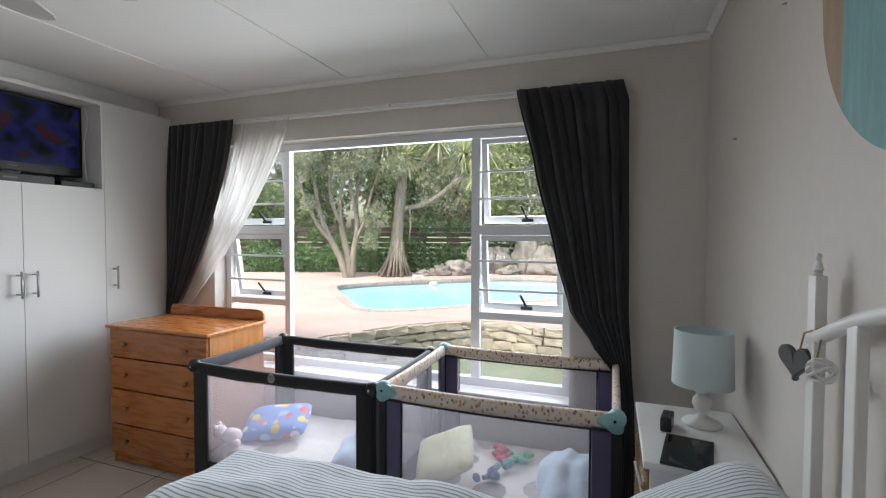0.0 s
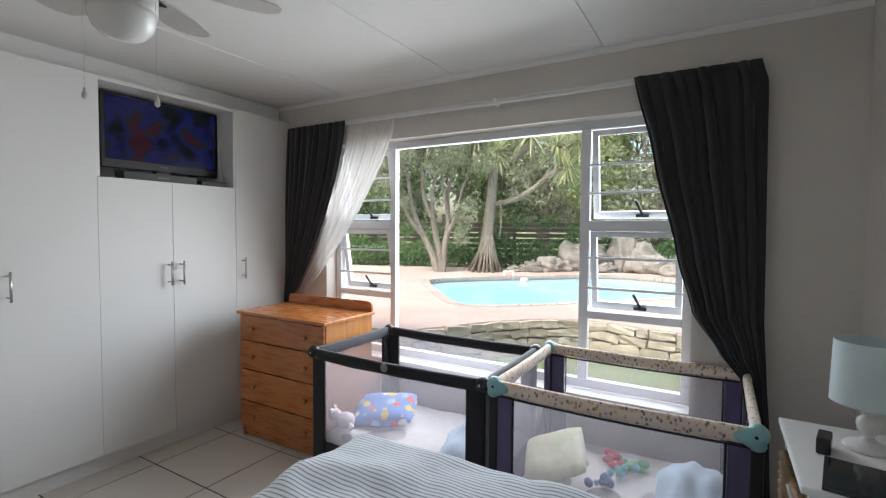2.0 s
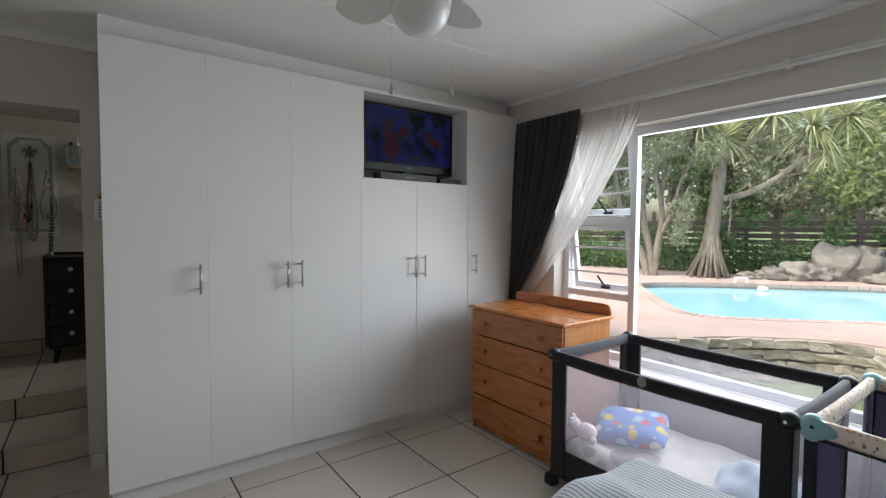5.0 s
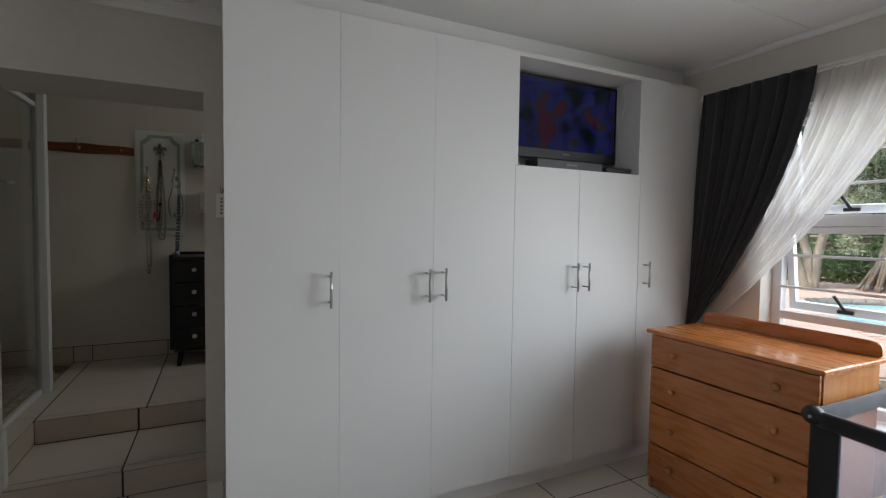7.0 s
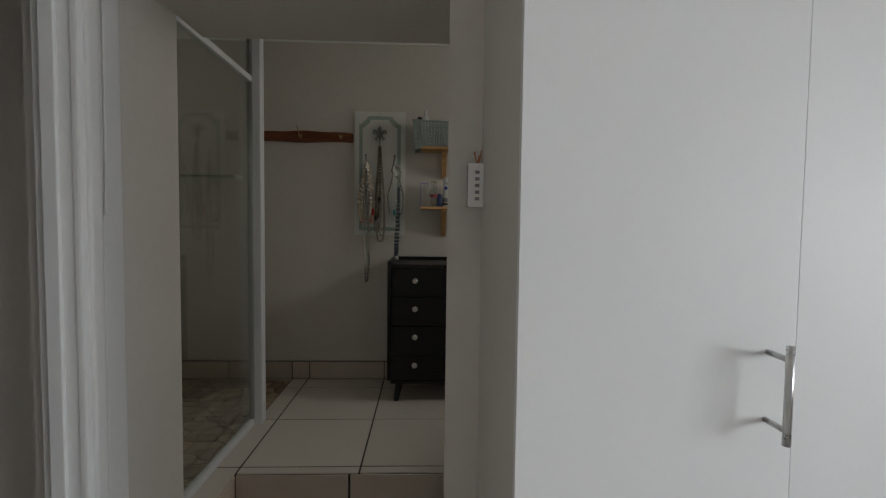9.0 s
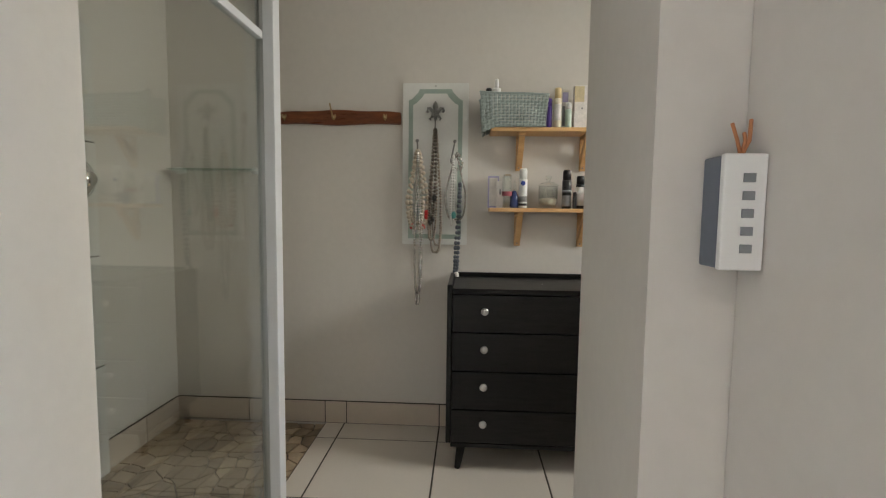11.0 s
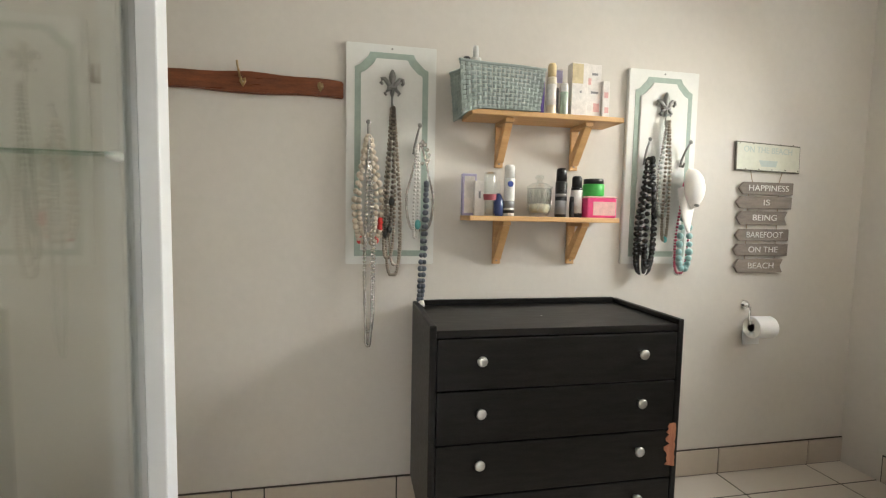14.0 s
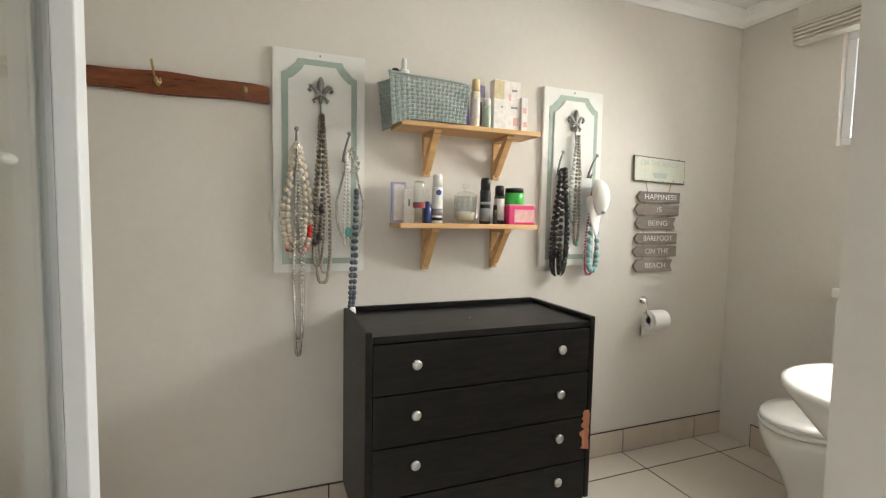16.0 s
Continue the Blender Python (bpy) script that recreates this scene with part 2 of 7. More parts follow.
floor = solid("floor", box(-3.30, 1.34, -1.55, 3.42, -0.2, -0.003), M_GROUT, "cream ceramic floor tiles with dark grout", "floor", kind="structure")
bm = box(-5.07, -3.775, -0.345, 2.55, -0.2, FZ - 0.003)
box(-3.775, -3.45, 0.62, 2.55, -0.2, FZ - 0.003, bm=bm)
box(-3.775, -3.27, -0.45, -0.345, -0.2, FZ - 0.003, bm=bm)
box(-5.07, -3.775, -0.45, -0.345, -0.2, FZ - 0.003, bm=bm)
bath_floor = solid("bath_floor", bm, M_GROUT, "cream ceramic bathroom floor tiles with dark grout", "floor", kind="structure")
step = solid("step", box(-3.775, -3.246, -0.345, 0.62, -0.2, S1 - 0.003), M_GROUT, "tiled step up to the bathroom", "step", kind="structure")
shower_floor = solid("shower_floor", box(-5.07, -3.27, -1.33, -0.45, -0.2, FZ - 0.02), M_GROUT, "shower floor of broken brown stone pieces", "shower floor", kind="structure")

# ---- bedroom ----
M_PINE = wood("varnished_pine", (0.40, 0.12, 0.027), (0.58, 0.215, 0.055), 0.28, (2.0, 16, 16), 3.0, coat=0.35)
M_PINE_END = wood("varnished_pine_side", (0.36, 0.13, 0.035), (0.55, 0.235, 0.07), 0.35, (14, 14, 2.2), 3.0, coat=0.2)
M_CHARCOAL = cloth("charcoal_curtain_cloth", (0.021, 0.021, 0.0245), 0.3, 8)
M_SHEER = see_through("sheer_white_voile", (0.82, 0.79, 0.76), 0.74)
M_FAN = mat("fan_enamel", (0.62, 0.60, 0.57), 0.4, var=0.03, big=4, fine=60, bump=0.03)
M_OPAL = mat("opal_glass", (0.80, 0.80, 0.78), 0.25, var=0.02, big=5, fine=60, bump=0.0)
M_COTBLACK = cloth("black_cot_cloth", (0.012, 0.012, 0.014), 0.2, 12)
M_GREY_LITBLACK = cloth("grey_and_lit_black_cloth", (0.05, 0.05, 0.058), 0.2, 12)
M_PURPLE = cloth("mauve_cot_cloth", (0.105, 0.09, 0.17), 0.15, 10)
M_NET = see_through("cot_netting", (0.80, 0.76, 0.82), 0.17)
M_TEAL = mat("teal_plastic", (0.25, 0.47, 0.49), 0.4, var=0.05, big=6, fine=80, bump=0.03)
M_QUILT = cloth("cream_quilt", (0.72, 0.68, 0.66), 0.08, 6, col2=(0.50, 0.47, 0.46))
M_BLUEBLANKET = cloth("pale_blue_blanket", (0.55, 0.68, 0.82), 0.08, 5)
M_SHADE = cloth("pale_blue_lampshade", (0.60, 0.70, 0.72), 0.05, 6)
M_WICKER = mat("wicker", (0.30, 0.19, 0.10), 0.7, var=0.4, big=60, fine=200, bump=0.6, depth=0.004)
M_HEART = mat("grey_slate_paint", (0.12, 0.125, 0.125), 0.6, var=0.15, big=10, fine=80)


def spots(name, ground, cols, scale=26.0, size=0.34, stretch=(1, 1, 1)):
    """Printed cloth: small scattered dots in several colours on a pale ground."""
    m = cloth(name, ground, 0.04)
    n, l = m.node_tree.nodes, m.node_tree.links
    b = n["Principled BSDF"]
    vo = n.new("ShaderNodeTexVoronoi")
    vo.inputs["Scale"].default_value = scale
    mp = n.new("ShaderNodeMapping")
    mp.inputs["Scale"].default_value = stretch
    tc = n.new("ShaderNodeTexCoord")
    l.new(tc.outputs["Object"], mp.inputs[0])
    l.new(mp.outputs[0], vo.inputs[0])
    cut = n.new("ShaderNodeMath")
    cut.operation = 'LESS_THAN'
    cut.inputs[1].default_value = size
    l.new(vo.outputs["Distance"], cut.inputs[0])
    sep = n.new("ShaderNodeSeparateColor")
    l.new(vo.outputs["Color"], sep.inputs[0])
    rp = n.new("ShaderNodeValToRGB")
    rp.color_ramp.interpolation = 'CONSTANT'
    rp.color_ramp.elements[0].color = (*cols[0], 1)
    rp.color_ramp.elements[1].position = 1 / len(cols)
    rp.color_ramp.elements[1].color = (*cols[1], 1)
    for i in range(2, len(cols)):
        e = rp.color_ramp.elements.new(i / len(cols))
        e.color = (*cols[i], 1)
    l.new(sep.outputs[0], rp.inputs[0])
    mx = n.new("ShaderNodeMix")
    mx.data_type = 'RGBA'
    src = b.inputs["Base Color"].links[0].from_socket
    l.new(cut.outputs[0], mx.inputs[0])
    l.new(src, mx.inputs[6])
    l.new(rp.outputs[0], mx.inputs[7])
    l.new(mx.outputs[2], b.inputs["Base Color"])
    return m


M_DROPS = spots("raindrop_print_cloth", (0.72, 0.60, 0.50), [(0.25, 0.16, 0.11), (0.55, 0.30, 0.08), (0.42, 0.36, 0.33), (0.26, 0.22, 0.20), (0.6, 0.42, 0.30)], 44, 0.36, (1.4, 1.4, 1))
M_BLUEPRINT = spots("blue_printed_pillowcase", (0.17, 0.29, 0.66), [(0.75, 0.12, 0.10), (0.8, 0.6, 0.12), (0.35, 0.6, 0.85), (0.85, 0.8, 0.75)], 14, 0.4)
M_YELLOWPRINT = spots("pale_yellow_printed_pillowcase", (0.78, 0.76, 0.52), [(0.80, 0.80, 0.70), (0.70, 0.72, 0.40), (0.85, 0.65, 0.45)], 16, 0.36)
M_GREYPRINT = spots("grey_printed_sheet", (0.70, 0.65, 0.62), [(0.30, 0.27, 0.27), (0.42, 0.38, 0.37), (0.66, 0.62, 0.6)], 5, 0.42)


def stripes(name, ground, line, pitch, share_, axis=1):
    m = cloth(name, ground, 0.05)
    n, l = m.node_tree.nodes, m.node_tree.links
    b = n["Principled BSDF"]
    tc, sp = n.new("ShaderNodeTexCoord"), n.new("ShaderNodeSeparateXYZ")
    l.new(tc.outputs["Object"], sp.inputs[0])
    nz = n.new("ShaderNodeTexNoise")
    nz.inputs["Scale"].default_value = 2.2
    wob = n.new("ShaderNodeMath")
    wob.operation = 'MULTIPLY_ADD'
    wob.inputs[1].default_value = 0.035
    l.new(nz.outputs[0], wob.inputs[0])
    l.new(sp.outputs[axis], wob.inputs[2])
    md = n.new("ShaderNodeMath")
    md.operation = 'PINGPONG'
    md.inputs[1].default_value = pitch / 2
    l.new(wob.outputs[0], md.inputs[0])
    mr = n.new("ShaderNodeMapRange")
    mr.interpolation_type = 'SMOOTHSTEP'
    mr.inputs[1].default_value, mr.inputs[2].default_value = pitch / 2 * (share_ - 0.1), pitch / 2 * (share_ + 0.1)
    mr.inputs[3].default_value, mr.inputs[4].default_value = 1, 0
    l.new(md.outputs[0], mr.inputs[0])
    mx = n.new("ShaderNodeMix")
    mx.data_type = 'RGBA'
    l.new(mr.outputs[0], mx.inputs[0])
    l.new(b.inputs["Base Color"].links[0].from_socket, mx.inputs[6])
    mx.inputs[7].default_value = (*line, 1)
    l.new(mx.outputs[2], b.inputs["Base Color"])
    return m


M_STRIPE = stripes("blue_grey_striped_cotton", (0.62, 0.65, 0.68), (0.25, 0.27, 0.305), 0.0178, 0.33)

# ceiling joint strips and cornice
for i, x in enumerate((-1.81, -0.865, 0.08, 1.02)):
    solid("ceiling_trim_%d" % (i + 1), box(x - 0.016, x + 0.016, -0.34, 3.36, 2.459, 2.466, 0.002), M_CEIL, "flat white strip over a ceiling joint", "trim", kind="structure")


def cove(a, b, normal, z, r, name):
    """A cove cornice from a to b under the ceiling at z; normal points into the room."""
    a, b, nrm = Vector((*a, 0)), Vector((*b, 0)), Vector((*normal, 0))
    prof = [(0.0, -r), (r * 0.12, -r), (r * 0.2, -r * 0.72), (r * 0.42, -r * 0.38), (r * 0.75, -r * 0.18), (r, -r * 0.1), (r, 0.0), (0.0, 0.0)]
    g = bmesh.new()
    ra = [g.verts.new(a + nrm * p[0] + Vector((0, 0, z + p[1]))) for p in prof]
    rb = [g.verts.new(b + nrm * p[0] + Vector((0, 0, z + p[1]))) for p in prof]
    k = len(prof)
    for i in range(k):
        g.faces.new((ra[i], ra[(i + 1) % k], rb[(i + 1) % k], rb[i]))
    g.faces.new(ra[::-1])
    g.faces.new(rb)
    bmesh.ops.recalc_face_normals(g, faces=g.faces[:])
    solid(name, g, M_CEIL, "white plaster cornice under the ceiling", "cornice", kind="structure")


cove((-2.55, 3.418), (1.218, 3.418), (0, -1), 2.464, 0.028, "cornice_north")
cove((1.218, 3.36), (1.218, -0.34), (-1, 0), 2.464, 0.03, "cornice_east")
cove((-3.018, -0.34), (-3.018, 0.647), (1, 0), 2.464, 0.06, "cornice_west")
cove((-5.068, 2.548), (-5.068, -1.33), (1, 0), 2.749, 0.075, "bath_cornice_west")
cove((-5.06, 2.548), (-3.45, 2.548), (0, -1), 2.749, 0.075, "bath_cornice_north")
solid("bulkhead", box(-3.01, -2.56, 0.648, 3.418, 2.3335, 2.464, 0.004), M_CEIL, "white boxed bulkhead above the wardrobes", "bulkhead", kind="structure")
solid("baseboard_1", box(-3.018, -3.002, 0.57, 0.637, 0.0, 0.095, 0.003), M_WHITE, "white painted skirting board", "skirting", kind="structure")
solid("baseboard_2", box(-2.0, 1.2, -0.338, -0.322, 0.0, 0.095, 0.003), M_WHITE, "white painted skirting board", "skirting", kind="structure")
solid("baseboard_3", box(1.2, 1.217, -0.32, 3.40, 0.0, 0.095, 0.003), M_WHITE, "white painted skirting board", "skirting", kind="structure")
solid("corner_trim", box(-3.29, -3.258, -0.335, -0.298, S1, 0.42, 0.006), M_WHITE, "white painted wooden block at the passage corner", "trim", kind="structure")

solid("wall_return", box(-3.018, -2.450, 0.659, 0.677, 0.0, 2.333), M_WALL, "beige plastered return wall beside the wardrobes", "wall", kind="structure")

# doorway in the south wall
door = thing("door_1", "white painted door frame with chipped edges", "door frame", (-2.45, -0.4, 0), kind="structure")
door.matrix_basis = pose(0, 0, 0)
part("jamb", box(-2.87, -2.848, -0.425, -0.335, 0, 2.03, 0.004), M_WHITE, door)
part("jamb", box(-2.085, -2.05, -0.462, -0.335, 0, 2.03, 0.004), M_WHITE, door)
part("door_head", box(-2.848, -2.085, -0.462, -0.335, 1.995, 2.03, 0.004), M_WHITE, door)
part("door_stop", box(-2.848, -2.836, -0.40, -0.365, 0, 1.99, 0.003), M_WHITE, door)
bm = box(-2.925, -2.845, -0.338, -0.318, 0, 2.075, 0.006)
box(-2.905, -2.865, -0.32, -0.306, 0, 2.075, 0.006, bm=bm)
part("architrave", bm, M_WHITE, door)
part("architrave", box(-2.05, -1.97, -0.338, -0.318, 0, 2.075, 0.006), M_WHITE, door)
part("architrave", box(-2.845, -2.05, -0.338, -0.318, 2.03, 2.075, 0.006), M_WHITE, door)
part("cover_strip", box(-3.012, -2.93, -0.338, -0.324, 0, 2.06, 0.005), M_WHITE, door)
cable = tube([(-2.935, -0.318, 2.3 - 0.08 * i + 0.0) if i < 10 else (-2.935 + 0.004 * (i - 9), -0.316, 2.3 - 0.08 * i) for i in range(12)], 0.0025, 6)
solid("cable", cable, M_WHITE, "thin loose cable hanging beside the door frame", "cable")

# window
win = thing("window_1", "white aluminium window with burglar bars, side sashes open", "window", kind="structure")
WY = 3.53


def bar(name, x0, x1, z0, z1, y0=WY, y1=WY + 0.05, parent=win, bev=0.004):
    return part(name, box(x0, x1, y0, y1, z0, z1, bev), M_ALU, parent)


bar("window_frame", -2.02, 0.555, 2.05, 2.10)
bar("window_frame", -2.02, 0.555, 0.505, 0.56)
bar("window_frame", -2.02, -1.97, 0.56, 2.05)
bar("window_frame", 0.505, 0.555, 0.56, 2.05)
bar("mullion", -1.47, -1.425, 0.56, 2.05)
bar("mullion", -0.055, 0.0, 0.56, 2.05)


def pane(name, x0, x1, z0, z1, y, parent, m=None):
    p = part(name, box(x0, x1, y, y + 0.004, z0, z1, m=m), M_GLASS, parent)
    p.visible_shadow = False
    return p


pane("pane", -1.425, -0.055, 0.56, 2.05, WY + 0.022, win)
for x0, x1 in ((-1.97, -1.47), (0.0, 0.505)):
    bar("transom", x0, x1, 1.455, 1.515)
    bar("transom", x0, x1, 0.93, 0.975)
    pane("pane", x0, x1, 0.56, 0.93, WY + 0.022, win)
    for z0, z1, tilt in ((1.52, 2.045, 9), (0.98, 1.45, 9)):
        hinge = Matrix.Translation((0, WY + 0.02, z1)) @ Matrix.Rotation(radians(tilt), 4, 'X') @ Matrix.Translation((0, -WY - 0.02, -z1))
        a, b = x0 + 0.006, x1 - 0.006
        sash = part("sash", box(a, b, WY + 0.005, WY + 0.04, z1 - 0.032, z1, 0.003, m=hinge), M_ALU, win)
        bm = box(a, b, WY + 0.005, WY + 0.04, z0, z0 + 0.045, 0.003, m=hinge)
        box(a, a + 0.035, WY + 0.005, WY + 0.04, z0 + 0.045, z1 - 0.032, 0.003, bm, m=hinge)
        box(b - 0.035, b, WY + 0.005, WY + 0.04, z0 + 0.045, z1 - 0.032, 0.003, bm, m=hinge)
        part("sash_frame", bm, M_ALU, sash)
        p = part("pane", box(a + 0.035, b - 0.035, WY + 0.02, WY + 0.024, z0 + 0.045, z1 - 0.032, m=hinge), M_GLASS, sash)
        p.visible_shadow = False
        cx = (x0 + x1) / 2 + 0.03
        hb = box(cx - 0.035, cx + 0.035, WY - 0.012, WY + 0.006, z0 + 0.012, z0 + 0.03, 0.003, m=hinge)
        tube([(cx, WY + 0.06, z0 + 0.03), (cx - 0.012, WY + 0.03, z0 + 0.07), (cx - 0.03, WY + 0.01, z0 + 0.11)], 0.008, 8, hb)
        part("stay_handle", hb, M_BLACK, sash, "black window stay handle")
    for z in (1.84, 1.674, 1.294, 1.116):
        part("burglar_bar", tube([(x0 - 0.01, WY - 0.012, z), (x1 + 0.01, WY - 0.012, z)], 0.008, 8), M_ALU, win)
bm = box(-2.02, 0.555, 3.405, WY, 0.472, 0.505, 0.006)
part("window_sill", bm, M_WHITE, win, "white painted inner sill")

# curtain rail, curtains
rail = thing("curtain_rail", "white double curtain rail above the window", "curtain rail")
part("rod", tube([(-2.40, 3.372, 2.240), (0.80, 3.372, 2.236)], 0.009, 8), M_WHITE, rail)
part("rod", tube([(-2.40, 3.385, 2.262), (0.80, 3.385, 2.256)], 0.009, 8), M_WHITE, rail)
for x in (-2.38, -0.55, 0.79):
    bm = box(x - 0.012, x + 0.012, 3.36, 3.42, 2.228, 2.268, 0.003)
    part("bracket", bm, M_WHITE, rail)


def lerp_table(table, z):
    for (z0, v0), (z1, v1) in zip(table, table[1:]):
        if z <= z0 and z >= z1:
            k = (z0 - z) / (z0 - z1)
            k = k * k * (3 - 2 * k) * 0.4 + k * 0.6
            return v0 + (v1 - v0) * k
    return table[-1][1]


def drape(name, left, right, y, top, low, folds, amp, mat_, label, thick=0.003, seed=1, pull=None):
    """A hanging cloth between two edge lines, gathered at the top into folds."""
    g = bmesh.new()
    nu, nv = folds * 8, 46
    rows = []
    for j in range(nv + 1):
        z = top + (low - top) * j / nv
        xl, xr = lerp_table(left, z), lerp_table(right, z)
        row = []
        for i in range(nu + 1):
            u = i / nu
            sway = noise.noise((u * 5 + seed, z * 1.6, seed)) * 0.25
            ph = 2 * math.pi * folds * (u + 0.02 * noise.noise((u * 9, z * 0.8, seed + 5)))
            a = amp * (0.55 + 0.45 * math.sin(u * 23 + seed)) * min(1, 0.35 + j / 8) * (0.6 + 0.4 * min(1, (xr - xl) / 0.4))
            yy = y + a * math.sin(ph) + 0.25 * amp * sway + (pull(u, z) if pull else 0)
            row.append(g.verts.new((xl + (xr - xl) * (u + 0.012 * math.cos(ph) * 8 / folds), yy, z)))
        rows.append(row)
    for a, b in zip(rows, rows[1:]):
        for i in range(nu):
            g.faces.new((a[i], a[i + 1], b[i + 1], b[i]))
    o = solid(name, g, mat_, label, "curtain", smooth=True)
    if thick:
        md = o.modifiers.new("thickness", 'SOLIDIFY')
        md.thickness = thick
    return o


TOPZ = 2.258


def edge(x0, x1, p, z0=TOPZ, z1=0.80):
    return [(z0 + (z1 - z0) * i / 14, x0 + (x1 - x0) * (i / 14) ** p) for i in range(15)]


drape("curtain", edge(-2.36, -2.42, 1.0), edge(-1.75, -2.375, 1.55), 3.335, TOPZ, 0.80, 9, 0.028, M_CHARCOAL, "charcoal curtain swept aside behind the pine chest", seed=2)
drape("sheer_curtain", edge(-1.75, -2.385, 1.5), edge(-1.29, -2.335, 1.4), 3.37, TOPZ - 0.015, 0.80, 13, 0.018, M_SHEER, "sheer white voile curtain swept to one side", 0, seed=4)
LR = [(2.258, 0.255), (1.82, 0.36), (1.35, 0.475), (1.05, 0.555), (0.86, 0.68), (0.74, 0.775), (0.55, 0.80), (0.0, 0.77)]
RR = [(2.258, 0.81), (2.15, 0.84), (1.05, 0.855), (0.74, 0.875), (0.55, 0.89), (0.0, 0.91)]
drape("curtain", LR, RR, 3.335, 2.258, 0.02, 10, 0.032, M_CHARCOAL, "charcoal curtain hanging bunched beside the window", seed=7)

# built-in wardrobes
WX = -2.43


def handle(y, z0, z1, parent):
    y += 0.008
    b = tube([(WX + 0.047, y, z0), (WX + 0.047, y, z1)], 0.0062, 10)
    for z in (z0 + 0.022, z1 - 0.022):
        tube([(WX - 0.002, y, z), (WX + 0.047, y, z)], 0.0048, 8, b)
    part("handle", b, M_STEEL, parent, "brushed steel bar handle", True)


def wardrobe(y0, y1, doors, top, niche=False, label="", gap=0.0014):
    w = thing("wardrobe", label, "wardrobe", group="built-in wardrobes")
    def piece(name, *a):
        part(name, box(*a), M_MELAMINE, w)
    piece("side_panel", -3.01, WX - 0.022, y0, y0 + 0.016, 0.09, 2.33)
    piece("side_panel", -3.01, WX - 0.022, y1 - 0.016, y1, 0.09, 2.33)
    piece("back_panel", -3.01, -2.995, y0 + 0.016, y1 - 0.016, 0.09, 2.33)
    piece("bottom_panel", -2.995, WX - 0.022, y0 + 0.016, y1 - 0.016, 0.09, 0.106)
    piece("top_panel", -2.995, WX - 0.022, y0 + 0.016, y1 - 0.016, 2.312, 2.33)
    if niche:
        piece("niche_shelf", -2.995, WX - 0.001, y0 + 0.016, y1 - 0.016, 1.735, 1.750)
        piece("edge_strip", WX - 0.022, WX - 0.001, y0, y0 + 0.016, 1.75, 2.33)
        piece("edge_strip", WX - 0.022, WX - 0.001, y1 - 0.016, y1, 1.75, 2.33)
        piece("edge_strip", WX - 0.022, WX - 0.001, y0 + 0.016, y1 - 0.016, 2.306, 2.33)
    part("plinth", box(-2.99, WX - 0.045, y0, y1, 0, 0.09), M_MELAMINE, w)
    for a, b, hy, hz in doors:
        d = part("door", box(WX - 0.018, WX, a + gap, b - gap, 0.105, top, 0.0012), M_MELAMINE, w)
        handle(hy, hz, hz + 0.155, d)
    return w


wardrobe(0.678, 1.104, [(0.648, 1.104, 1.050, 1.07)], 2.33, gap=0.0002, label="tall white melamine wardrobe with one closed door")
wardrobe(1.104, 2.009, [(1.104, 1.553, 1.508, 1.071), (1.553, 2.009, 1.592, 1.073)], 2.33, gap=0.0003, label="tall white double wardrobe with both doors closed")
wardrobe(2.009, 2.904, [(2.009, 2.438, 2.395, 1.08), (2.438, 2.904, 2.474, 1.08)], 1.748, True, label="white double cupboard with an open television niche above")
wardrobe(2.904, 3.352, [(2.904, 3.352, 2.945, 1.08)], 2.33, label="tall white single wardrobe in the room corner")
solid("trim_1", box(-2.46, WX - 0.006, 3.354, 3.418, 0.0, 2.33, 0.002), M_MELAMINE, "narrow white filler strip beside the wardrobe", "trim", kind="structure")

# television and decoder in the niche
tv = thing("television", "flat black television showing a dark blue cartoon picture", "television", (0, 0, 0))
part("casing", box(-2.66, -2.615, 2.112, 2.886, 1.832, 2.300, 0.006), M_BLACK, tv)
ms = bpy.data.materials.new("tv_picture")
ms.use_nodes = True
n, l = ms.node_tree.nodes, ms.node_tree.links
vo, rp = n.new("ShaderNodeTexNoise"), n.new("ShaderNodeValToRGB")
tcm = n.new("ShaderNodeTexCoord")
vo.inputs["Scale"].default_value, vo.inputs["Detail"].default_value = 7.0, 2.0
l.new(tcm.outputs["Object"], vo.inputs[0])
for pos, c in ((0.0, (0.003, 0.004, 0.008)), (0.38, (0.005, 0.010, 0.010)), (0.46, (0.010, 0.012, 0.075)), (0.55, (0.018, 0.022, 0.16)), (0.60, (0.012, 0.03, 0.02)), (0.66, (0.07, 0.010, 0.03))):
    e = rp.color_ramp.elements.new(pos) if pos > 0 else rp.color_ramp.elements[0]
    e.color = (*c, 1)
rp.color_ramp.elements[-1].color = (0.012, 0.02, 0.06, 1)
l.new(vo.outputs[0], rp.inputs[0])
bs = n["Principled BSDF"]
bs.inputs["Base Color"].default_value = (0.004, 0.004, 0.005, 1)
bs.inputs["Roughness"].default_value = 0.12
bs.inputs["Specular IOR Level"].default_value = 0.25
l.new(rp.outputs[0], bs.inputs["Emission Color"])
bs.inputs["Emission Strength"].default_value = 0.13
part("screen", box(-2.615, -2.6125, 2.135, 2.864, 1.885, 2.282), ms, tv)
part("brand_plate", box(-2.615, -2.6125, 2.465, 2.515, 1.860, 1.868), M_HEART, tv)
g = box(-2.655, -2.625, 2.44, 2.54, 1.79, 1.85, 0.004)
box(-2.74, -2.56, 2.33, 2.65, 1.7505, 1.768, 0.006, g)
part("stand", g, M_BLACK, tv)
dec = thing("decoder", "black satellite decoder box below the television", "decoder")
part("body", box(-2.56, -2.45, 2.16, 2.62, 1.7505, 1.80, 0.004), M_BLACK, dec)
